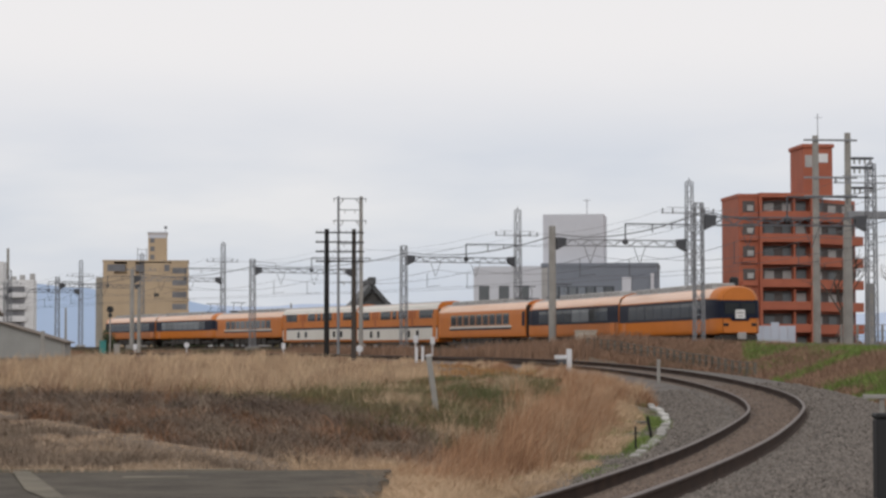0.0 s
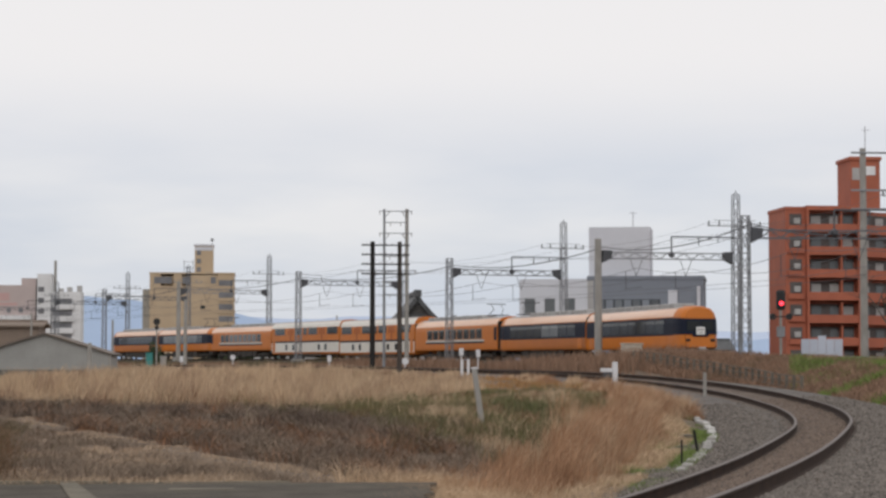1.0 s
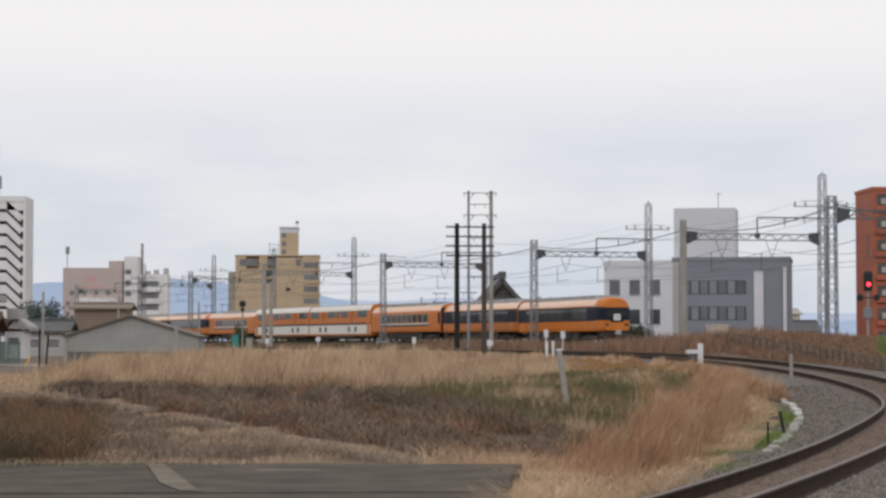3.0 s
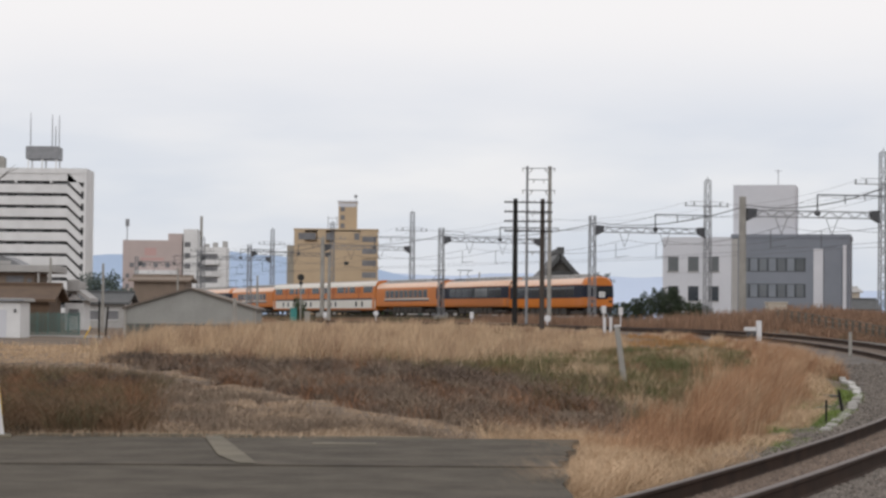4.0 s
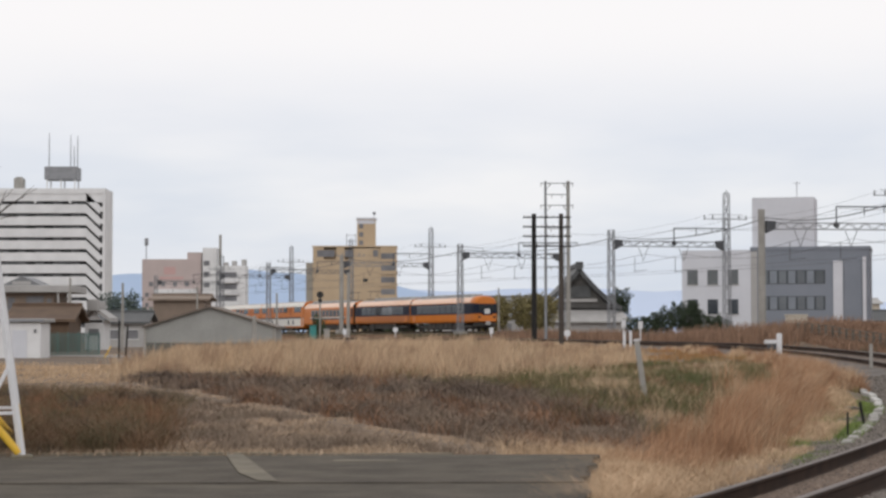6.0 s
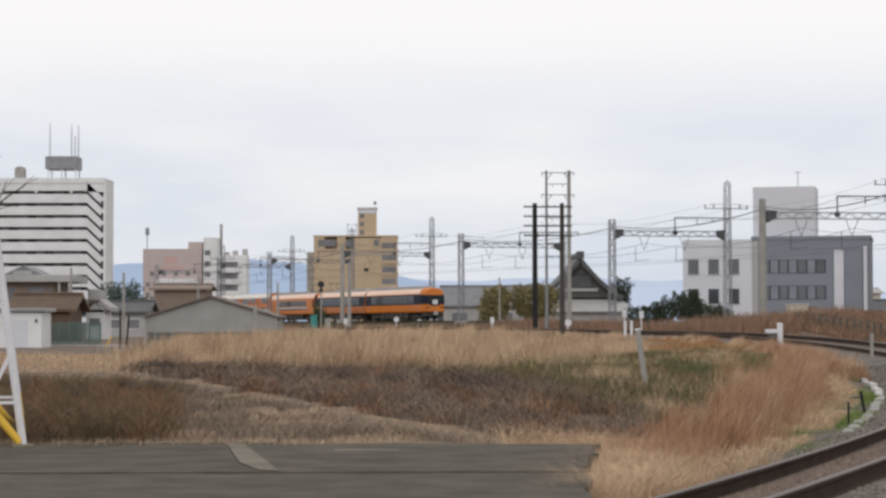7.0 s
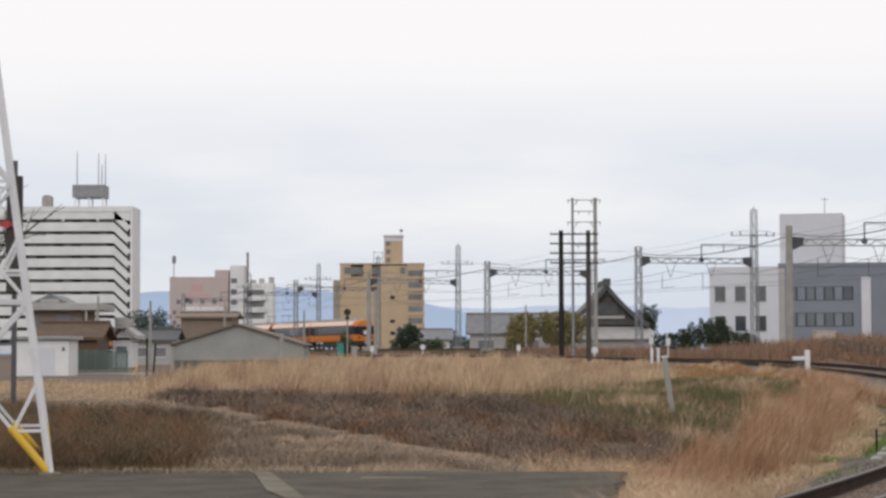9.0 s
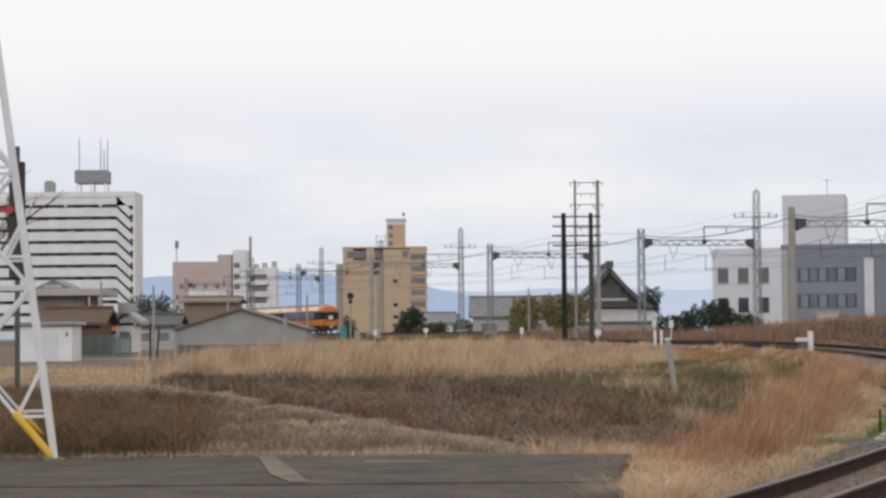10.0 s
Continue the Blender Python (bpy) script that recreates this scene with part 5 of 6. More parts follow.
def gable_house(name, at, w, d, eave, ridge, wall, roof, label, axis="x", windows=(), over=0.6, curve=0.0, gable=""):
    """House with a pitched roof; the ridge runs along the given axis. Windows are (x0, x1, z0, z1) on the face towards -y."""
    ob = thing(name, at, label, "house")
    part("wall", boxes((-w / 2, w / 2, 0, d, -0.3, eave)), wall, ob)
    n = 6
    if axis == "x":
        half = d / 2 + over
        for sd in (-1, 1):
            bm = bmesh.new()
            rows = []
            for i in range(n + 1):
                u = i / n
                yy = d / 2 + sd * half * u
                zz = ridge + (eave - 0.15 - ridge) * (u + curve * u * (1 - u))
                rows.append([bm.verts.new((xx, yy, zz + dz)) for xx in (-w / 2 - over, w / 2 + over) for dz in (0, 0.22)])
            for a, b in zip(rows, rows[1:]):
                for i, j in ((1, 3), (3, 2), (2, 0), (0, 1)):
                    bm.faces.new((a[i], a[j], b[j], b[i]))
            bm.faces.new((rows[0][0], rows[0][1], rows[0][3], rows[0][2])), bm.faces.new((rows[-1][0], rows[-1][2], rows[-1][3], rows[-1][1]))
            part("roof_slope", bm, roof, ob)
        part("ridge_cap", boxes((-w / 2 - over, w / 2 + over, d / 2 - 0.2, d / 2 + 0.2, ridge + 0.1, ridge + 0.42), bevel=0.05), roof, ob)
        for sd in (-1, 1):
            bm = bmesh.new()
            vs = [bm.verts.new((sd * (w / 2 - 0.01), y, z)) for y, z in ((0, eave), (d, eave), (d / 2, ridge))]
            bm.faces.new(vs)
            part("gable", bm, wall, ob)
    else:
        half = w / 2 + over
        for sd in (-1, 1):
            bm = bmesh.new()
            rows = []
            for i in range(n + 1):
                u = i / n
                xx = sd * half * u
                zz = ridge + (eave - 0.15 - ridge) * (u + curve * u * (1 - u))
                rows.append([bm.verts.new((xx, yy, zz + dz)) for yy in (-over, d + over) for dz in (0, 0.35)])
            for a, b in zip(rows, rows[1:]):
                for i, j in ((1, 3), (3, 2), (2, 0), (0, 1)):
                    bm.faces.new((a[i], a[j], b[j], b[i]))
            bm.faces.new((rows[0][0], rows[0][1], rows[0][3], rows[0][2])), bm.faces.new((rows[-1][0], rows[-1][2], rows[-1][3], rows[-1][1]))
            part("roof_slope", bm, roof, ob)
        part("ridge_cap", boxes((-0.35, 0.35, -over - 0.1, d + over, ridge + 0.15, ridge + 0.85), (-0.55, 0.55, -over - 0.25, -over + 0.2, ridge - 0.1, ridge + 0.95), bevel=0.06), roof, ob)
        bm = bmesh.new()
        pts = [(-w / 2 + 0.05, eave), (w / 2 - 0.05, eave)]
        for i in range(n, -1, -1):
            u = i / n
            pts.append((w / 2 * u * 0.98, ridge - 0.1 + (eave - 0.15 - ridge) * (u + curve * u * (1 - u))))
        for i in range(1, n + 1):
            u = i / n
            pts.append((-w / 2 * u * 0.98, ridge - 0.1 + (eave - 0.15 - ridge) * (u + curve * u * (1 - u))))
        vs = [bm.verts.new((x, -0.01, z)) for x, z in pts]
        bm.faces.new(vs)
        part("gable", bm, gable or wall, ob)
    for x0, x1, z0, z1 in windows:
        w_ = part("window", boxes((x0, x1, -0.06, -0.015, z0, z1)), "recess", ob)
        part("lintel", boxes((x0 - 0.06, x1 + 0.06, -0.09, -0.061, z1, z1 + 0.08)), "plate", w_)
        part("sill", boxes((x0 - 0.06, x1 + 0.06, -0.12, -0.061, z0 - 0.08, z0)), "plate", w_)
    return ob


def temple():
    ob = gable_house("temple_hall", pose(23.8, 300, 1.0), 10.4, 14, 4.4, 10.1, "plaster", "roof_tile",
                     "temple hall with steep curved grey-tiled gable roof", axis="y", windows=((-2.4, -0.6, 1.6, 3.6), (0.9, 2.9, 1.4, 3.4)), over=1.0, curve=0.42, gable="dark_gable")
    part("gable_board", boxes((-2.6, 2.6, -0.35, -0.02, 5.3, 5.75), bevel=0.04), "plaster", ob)
    part("gable_lattice", boxes((-1.7, 1.7, -0.2, -0.02, 5.9, 7.6), bevel=0.04), "roof_tile", ob)
    for sd in (-1, 1):
        bm = bmesh.new()
        for i in range(6):
            u0, u1 = i / 6, (i + 1) / 6
            z = [9.9 + (4.25 - 9.9) * (u + 0.42 * u * (1 - u)) for u in (u0, u1)]
            bar(bm, (sd * 6.0 * u0, -1.05, z[0]), (sd * 6.0 * u1, -1.05, z[1]), 0.16, 0.5)
        part("bargeboard", bm, "roof_tile", ob)
    part("lower_wing", boxes((-6.5, 6.5, -3.2, -0.1, -0.3, 2.6)), "plaster", ob)
    bm = bmesh.new()
    vs = [bm.verts.new(v) for v in ((-7.2, -4.0, 2.5), (7.2, -4.0, 2.5), (6.2, 0, 4.0), (-6.2, 0, 4.0), (-7.2, -4.0, 2.3), (7.2, -4.0, 2.3), (6.2, 0, 3.8), (-6.2, 0, 3.8))]
    for f in ((0, 1, 2, 3), (7, 6, 5, 4), (0, 4, 5, 1), (1, 5, 6, 2), (2, 6, 7, 3), (3, 7, 4, 0)):
        bm.faces.new([vs[i] for i in f])
    part("lower_roof", bm, "plaster", ob)


temple()
gable_house("tiled_house", pose(11.2, 315, 1.0), 13.4, 9, 3.4, 6.2, "plaster", "roof_tile_pale", "long low house with grey tiled roof", windows=((-5.5, -3.2, 1.0, 2.4), (1.0, 3.6, 1.0, 2.4)))
gable_house("tiled_house", pose(-2.6, 330, 1.0), 8.0, 8, 2.6, 4.0, "apt_white", "roof_tile_pale", "small pale house with low grey roof", windows=((-2.4, -0.8, 0.9, 2.0),))
gable_house("brown_house", pose(-29.3, 165, 0.6), 4.4, 6, 2.2, 3.2, "brown_wood", "brown_wood", "low brown weatherboard house with brown roof", windows=((-0.6, 0.6, 0.7, 1.6),))


def grey_house():
    """Two-storey grey house under a long pale eave slab, with a small gable above it."""
    ob = thing("grey_house", pose(-32.6, 182, 0.6), "two-storey grey house with a long pale eave and small gable", "house")
    part("wall", boxes((-2.8, 1.4, 0, 7, -0.3, 4.7)), "mud_wall", ob)
    part("eave_slab", boxes((-3.2, 3.1, -1.0, 7.4, 4.72, 5.35), bevel=0.05), "plaster", ob, "long pale eave slab")
    for x in (1.9, 2.8):
        part("carport_post", boxes((x - 0.08, x + 0.08, -0.8, -0.64, -0.3, 4.72)), "plaster", ob)
    bm = bmesh.new()
    f = [bm.verts.new((x, y, z)) for y in (-0.6, 6.0) for x, z in ((-3.0, 5.36), (0.4, 5.36), (-1.3, 6.15))]
    for q in ((0, 1, 2), (5, 4, 3), (0, 3, 4, 1), (1, 4, 5, 2), (2, 5, 3, 0)):
        bm.faces.new([f[i] for i in q])
    part("gable_roof", bm, "roof_tile_pale", ob)
    part("gable_front", boxes((-2.1, -0.5, -0.66, -0.61, 5.4, 5.7)), "plaster", ob)
    for x0, x1, z0, z1 in ((-1.0, 0.5, 3.3, 4.4), (-2.6, -2.0, 3.2, 4.3), (0.8, 1.2, 3.4, 4.2)):
        w = part("window", boxes((x0, x1, -0.05, -0.002, z0, z1)), "recess", ob)
        part("sill", boxes((x0 - 0.05, x1 + 0.05, -0.1, -0.052, z0 - 0.08, z0)), "plaster", w)
    part("balcony_rail", boxes((-2.8, 1.4, -0.7, -0.62, 2.2, 3.1), (-2.8, 1.4, -0.62, -0.003, 2.2, 2.3)), "mud_wall", ob)


grey_house()
gable_house("small_white_house", pose(-28.9, 190, 0.6), 1.7, 4, 2.4, 3.3, "apt_white", "plaster", "tiny white gable house", axis="y", windows=((-0.5, 0.4, 1.0, 1.6),))
gable_house("brown_roof_house", pose(-27.4, 245, 0.8), 6.0, 8, 5.0, 5.3, "mud_wall", "mud_wall", "house with a dull brown roof", windows=((-2.0, -0.6, 1.2, 2.4),))
gable_house("grey_store", pose(-32.0, 230, 0.6), 5.0, 8, 2.4, 3.4, "plaster", "roof_tile", "low grey store building", windows=((-1.8, -0.4, 0.6, 1.6), (0.6, 1.8, 0.6, 1.6)))
gable_house("far_house", pose(78.0, 350, 1.0), 7.0, 8, 2.8, 4.4, "apt_white", "roof_tile", "white house with dark roof in the distance", windows=((-3, -1, 0.8, 1.9), (0.5, 2.0, 0.8, 1.9)))
gable_house("far_house", pose(84.0, 300, 1.0), 7.0, 8, 4.2, 4.9, "office_white", "roof_tile", "pale house with dark parked-car shelter below", windows=((-2.5, 2.0, 0.4, 1.7),))
gable_house("far_house", pose(88.0, 420, 1.0), 12.0, 9, 6.8, 7.6, "cabinet", "plaster", "cream flat-roofed house in the distance", windows=((-4, -2, 3.8, 5.2), (1.0, 3.0, 3.8, 5.2)))


def pink_building():
    ob = thing("pink_building", pose(-77.7, 600, 1.0), "faded pink commercial block with white stair tower", "building")
    part("wall", boxes((0, 16.9, 0, 14, 0, 22.4)), "pink", ob)
    part("penthouse", boxes((12.8, 16.9, 1, 8, 22.4, 24.4)), "pink", ob)
    part("faded_mark", boxes((6.2, 9.6, -0.05, -0.01, 18.0, 20.2), (5.0, 11.8, -0.05, -0.01, 16.6, 17.4)), "red_paint", ob, "faded red wall marking")
    part("ledge", boxes((3.6, 16.0, -2.2, -0.01, 12.6, 13.8)), "apt_white", ob)
    for k in range(4):
        part("window", boxes((2.0 + k * 3.4, 3.2 + k * 3.4, -0.06, 0.1, 14.6, 15.9)), "recess", ob)
    for k in range(3):
        part("side_window", boxes((0.9, 1.9, -0.06, 0.1, 11.6 - k * 2.9, 12.8 - k * 2.9)), "recess", ob)
    t = part("stair_tower", boxes((17.4, 21.3, -1, 8, 0, 25.6)), "apt_white", ob)
    for k in range(6):
        part("landing_window", boxes((17.7, 19.4, -1.06, -0.9, 20.5 - k * 3.1, 21.9 - k * 3.1)), "recess", t)
    part("white_wing", boxes((21.35, 29.5, 1, 12, 0, 20.6)), "apt_white", ob)
    for k in range(5):
        z = 17.2 - k * 3.4
        b = part("balcony", boxes((21.4, 27.5, -0.2, 0.98, z - 1.6, z - 0.2)), "apt_white", ob)
        part("window", boxes((21.8, 27.0, 0.9, 0.99, z, z + 1.5)), "recess", b)
    bm = bmesh.new()
    rod(bm, (22.0, 4, 20), (22.0, 4, 29.6), 0.4, 0.4, 10)
    part("chimney", bm, "concrete", ob)
    bm = bmesh.new()
    rod(bm, (0.8, 3, 22.4), (0.8, 3, 28.2), 0.14, sides=6)
    box(bm, 0.3, 1.4, 2.8, 3.2, 26.4, 28.6, bevel=0.15)
    part("antenna", bm, "steel", ob)
    for k, xx in enumerate((23.0, 25.4, 28.2)):
        part("roof_box", boxes((xx, xx + 1.3, 3, 6, 20.6, 21.6 + 0.4 * k), bevel=0.05), "plaster", ob)


pink_building()


def street_fence():
    root = thing("green_fence", pose(0, 126, 0.2), "dark green mesh fence on slim posts behind the verge", "fence")
    for k in range(7):
        x = -22.6 + k * 0.62
        part("post", boxes((x - 0.03, x + 0.03, -0.03, 0.03, -0.2, 1.6)), "netgreen", root)
    bm = bmesh.new()
    for k in range(48):
        x = -22.6 + k * 0.08
        bar(bm, (x, 0, 0.05), (x, 0, 1.5), 0.028)
    for z in np.arange(0.1, 1.55, 0.08):
        bar(bm, (-22.6, 0, z), (-18.85, 0, z), 0.028)
    part("mesh", bm, "netgreen", root)
    part("plinth", boxes((-22.8, -17.0, -0.3, -0.1, -0.2, 0.22), bevel=0.02), "plaster", root, "pale low concrete plinth")


street_fence()
post("yellow_prop", -18.0, 122, 0.2, 0.07, 0.85, "yellow", "thin yellow prop leaning by the fence", 28)
post("crossing_post", -16.55, 118, 0.2, 0.1, 2.2, "tarwood", "dark slender level-crossing mast", 0)
post("crossing_post", -16.2, 118, 0.2, 0.1, 1.9, "tarwood", "dark level-crossing mast leaning slightly", 4)


def amber_lamp():
    ob = thing("crossing_lamp", pose(-17.1, 150, 0.4), "level-crossing lamp with amber light on a dark mast", "crossing lamp")
    bm = bmesh.new()
    rod(bm, (0, 0, -0.3), (0, 0, 2.6), 0.06, sides=8)
    part("mast", bm, "darksteel", ob)
    part("head", boxes((-0.2, 0.2, -0.12, 0.1, 1.7, 2.5), bevel=0.05), "black", ob)
    bm = bmesh.new()
    rod(bm, (0, -0.17, 1.95), (0, -0.125, 1.95), 0.09, sides=12)
    part("lens", bm, "signal_amber", ob)


amber_lamp()


def crossing_board():
    """Dark vertical signal board with a small red lamp, behind the lattice tower."""
    ob = thing("signal_board", pose(-9.6, 47, 0.75), "dark vertical signal board with a small red lamp", "signal board")
    part("mast", boxes((-0.05, 0.05, 0.06, 0.16, -0.8, 5.2)), "darksteel", ob)
    part("board", boxes((-0.17, 0.2, -0.02, 0.05, 2.2, 4.85), bevel=0.03), "under", ob)
    bm = bmesh.new()
    rod(bm, (-0.15, -0.12, 3.75), (-0.15, -0.03, 3.75), 0.09, sides=14)
    part("lamp", bm, "red_lamp", ob, "dull red lamp")
    part("arm", boxes((-0.55, 0.1, -0.06, -0.025, 3.7, 3.79)), "red_lamp", ob)
    part("white_disc", boxes((-0.36, -0.2, -0.08, -0.03, 3.9, 4.1), bevel=0.03), "plate", ob)


crossing_board()


def panel_fence():
    ob = thing("panel_fence", pose(41.6, 150, 1.0), "pale blue-grey sheet panel fence by the line", "fence")
    for k in range(5):
        part("panel", boxes((-1.5 + k * 0.62, -0.9 + k * 0.62, 0, 0.04, 0.0, 2.35 if k != 2 else 2.6), bevel=0.01), "pale_blue", ob)
    for k in range(3):
        part("post", boxes((-1.5 + k * 1.5, -1.42 + k * 1.5, 0.045, 0.12, -0.2, 2.3)), "steel", ob)


panel_fence()


# ---- vegetation ----
def blades(name, x, y, z, h, w, lean, rng, mat, label, blow=0.25):
    """Many bent grass blades in one mesh: five vertices, three triangles each."""
    n = len(x)
    face = rng.uniform(0, math.pi, n)
    dx, dy = np.cos(face) * w / 2, np.sin(face) * w / 2
    away = rng.uniform(0, 2 * math.pi, n)
    lx, ly = np.cos(away) * lean * h + blow * h * 0.35, np.sin(away) * lean * h
    v = np.zeros((n, 5, 3), np.float32)
    for k, (sgn, u, thin) in enumerate(((-1, 0, 1), (1, 0, 1), (-1, 0.55, 0.75), (1, 0.55, 0.75), (0, 1, 0))):
        v[:, k, 0] = x + sgn * dx * thin + lx * u * u
        v[:, k, 1] = y + sgn * dy * thin + ly * u * u
        v[:, k, 2] = z - 0.03 * (u == 0) + h * (u - 0.25 * lean * u * u)
    base = np.arange(n)[:, None] * 5
    f = np.concatenate([base + np.array([0, 1, 3]), base + np.array([0, 3, 2]), base + np.array([2, 3, 4])])
    return tagged(raw_mesh(name, v.reshape(-1, 3), f, mat), label, "grass", kind="stuff")


def cloud(x, y, scale, seed):
    """Smooth pseudo-random field in 0..1, from a few crossed waves."""
    r = np.random.RandomState(seed)
    out = np.zeros_like(x)
    for k in range(7):
        a, p, f = r.uniform(0, 6.28), r.uniform(0, 6.28), scale * r.uniform(0.5, 2.2)
        out += np.sin((x * np.cos(a) + y * np.sin(a)) * f + p + 1.5 * np.sin((x * np.sin(a) - y * np.cos(a)) * f * 0.7))
    return 0.5 + out / 7


gz = ground_z


def field_grass():
    rng = np.random.RandomState(11)
    n = 560000
    r = rng.uniform(-0.225, 0.36, n)
    d = 1 / rng.uniform(1 / 150.0, 1 / 20.0, n)
    x, y = r * d, d
    # gather the blades into tufts
    g = 0.22 + 0.006 * d
    gx, gy = (np.floor(x / g) + 0.5) * g, (np.floor(y / (2.2 * g)) + 0.5) * 2.2 * g
    ox, oy = np.sin(gx * 91.7 + gy * 37.3) * 0.5 * g, np.cos(gx * 53.1 + gy * 71.9) * 1.1 * g
    tuft = (np.sin(gx * 12.9898 + gy * 78.233) * 43758.5453) % 1.0
    pull = rng.uniform(0.0, 0.85, n)
    x, y = x + pull * (gx + ox - x), y + pull * (gy + oy - y)
    r, d = x / y, y
    side = branch_side(x, y)
    path = np.interp(r, (-0.3, -0.141, -0.10, -0.065, -0.036, -0.006, 0.058, 0.094, 0.2), (60, 53, 45.0, 38.3, 34, 31.5, 28.8, 28.0, 25))
    brush = np.interp(r, (-0.3, -0.19, -0.12, 0.004, 0.096, 0.12, 0.2), (58, 58, 62.5, 50.5, 40, 37, 28))
    wave, fine = cloud(x, y, 0.35, 1), cloud(x, y, 1.6, 2)
    jit = rng.normal(0, 1, n)
    edge = 1 + 0.05 * jit + 0.10 * (wave - 0.5)
    yard = (y < 27.7) & (x < np.interp(y, (18, 20, 23, 27.7), (1.25, 1.5, 1.75, 2.3)) + 0.4 * (fine - 0.5) + 0.1 * jit)
    bed = (side > np.interp(d, (22, 28, 35.4, 41.9, 53.4, 71, 80), (-1.3, -1.45, -1.74, -2.13, -2.85, -3.9, -4.3)) + 0.1 * jit) & (side < 3.1 + 0.15 * jit)
    main = np.zeros(n, bool)
    for s in np.arange(-110, 60, 4.0):
        px, py, _ = main_line(s, 2.0)
        main |= np.hypot(x - px, y - py) < 7.6
    hutzone = (r < -0.115) & (d > 92 + 4 * jit)
    keep = ~(yard | bed | main | hutzone)
    wide = np.interp(d, (24, 28, 34, 50, 80, 120), (3.5, 3.2, 3.5, 5.1, 6.3, 6.5))
    reed = keep & (side <= -1.3) & (side > -wide + 0.9 * (wave - 0.5) + 0.3 * jit) & (d < 118)
    green_edge = reed & (side > np.interp(d, (28, 40, 52, 80), (-3.2, -3.8, -4.4, -5.3)) + 0.3 * jit) & (d > 28.5) & (d < 62) & (fine > 0.22)
    straw_clump = keep & (d < 28.6 + 0.7 * jit) & (x > 1.2) & ~green_edge & (side <= -1.3)
    foot = np.interp(d, DRAIN_Y, DRAIN_SIDE) - np.interp(d, (26, 29, 40, 62, 66), (0, 0.8, 1.25, 1.7, 0))
    reed &= ~green_edge & ~straw_clump & (side <= -1.3) & (side < foot + 0.12 * jit)
    keep &= ~((side > foot) & (side < -1.3) & (d > 29) & (d < 64))
    rest = keep & ~(reed | green_edge | straw_clump)
    right = rest & (side >= 3)
    rest &= ~right
    on_path = rest & (abs(d / path - 1) < 0.042 + 0.008 * jit)
    near = rest & ~on_path & (d < path)
    bush = near & (r < -0.121 + 0.008 * jit) & (d < path * (0.84 + 0.03 * jit))
    rough = near & ~bush
    far = rest & ~on_path & (d >= path)
    dark = far & (d < brush * edge) & (r > -0.132 + 0.012 * jit)
    back = far & ~dark
    olive = back & (r > 0.02 + 0.02 * jit) & (d < np.interp(r, (0.0, 0.06, 0.12, 0.2), (52, 66, 84, 84)) * edge)
    gold = back & ~olive & (r > 0.105 + 0.006 * jit)
    pale_left = back & ~olive & (r < -0.13 + 0.01 * jit)
    straw = back & ~olive & ~gold & ~pale_left

    def sow(mask, name, mat, h0, h1, wide, lean, label, thin=1.0, blow=0.25):
        idx = np.nonzero(mask)[0]
        idx = idx[rng.uniform(0, 1, len(idx)) < thin]
        xx, yy = x[idx], y[idx]
        h = 0.66 * rng.uniform(h0, h1, len(idx)) * (0.4 + 1.2 * wave[idx]) * (0.45 + 0.45 * fine[idx] + 0.4 * tuft[idx] + 0.4 * big[idx]) * np.where(xx < 0.06 * yy, np.interp(yy, (50, 80, 120), (1, 1.0, 0.95)), np.interp(yy, (50, 80, 120), (1, 0.8, 0.6)))
        blades(name, xx, yy, gz(xx, yy), h, 0.8 * wide * yy / 40 * rng.uniform(0.6, 1.3, len(idx)), lean, rng, mat, label, blow)

    g2 = 0.4 + 0.011 * d
    big = (np.sin(np.floor(x / g2 + 0.6 * np.sin(y / g2)) * 17.13 + np.floor(y / (2.5 * g2) + 0.5 * np.sin(x / g2)) * 57.7) * 9631.71) % 1.0
    mix = 0.28 * rng.uniform(0, 1, n) + 0.36 * big + 0.2 * tuft + 0.3 * cloud(x, y, 0.9, 6)
    mix = np.argsort(np.argsort(mix)) / n
    sow(straw & (mix < 0.72), "tall_dry_grass", "straw", 0.45, 0.95, 0.013, 0.35, "tall straw-coloured dry grass on the field")
    sow(straw & (mix >= 0.9), "olive_tuft", "olive_grass", 0.3, 0.6, 0.012, 0.45, "olive winter tufts among the straw")
    sow(straw & (mix >= 0.72) & (mix < 0.9), "brown_dry_grass", "rust_grass", 0.35, 0.75, 0.012, 0.45, "brown dead grass among the straw")
    sow(pale_left, "short_pale_grass", "pale_straw", 0.06, 0.22, 0.014, 0.6, "short pale winter grass")
    sow(gold, "golden_grass", "gold_grass", 0.2, 0.45, 0.012, 0.4, "golden-brown low grass beside the line")
    sow(olive & (mix < 0.7), "olive_grass", "olive_grass", 0.15, 0.5, 0.012, 0.5, "olive-green winter weeds in the hollow")
    sow(olive & (mix >= 0.7), "dead_weed", "straw", 0.2, 0.55, 0.012, 0.5, "brown dead weeds in the hollow")
    sow(dark & (mix < 0.7), "dark_brushwood", "dark_brush", 0.1, 0.42, 0.014, 1.1, "dark brown cut brushwood and dead stems")
    sow(dark & (mix > 0.7) & (mix < 0.88), "grey_stubble", "grey_stem", 0.08, 0.34, 0.012, 0.7, "grey-brown stubble stems")
    sow(dark & (mix >= 0.88), "rust_stubble", "rust_grass", 0.12, 0.40, 0.012, 0.6, "rust-brown stubble stems")
    sow(on_path, "trodden_grass", "pale_path", 0.015, 0.06, 0.016, 0.9, "pale trodden grass of a footpath")
    sow(rough & (fine + 0.25 * (mix - 0.5) > 0.6), "pale_litter", "pale_path", 0.03, 0.14, 0.014, 0.9, "pale flattened grass litter")
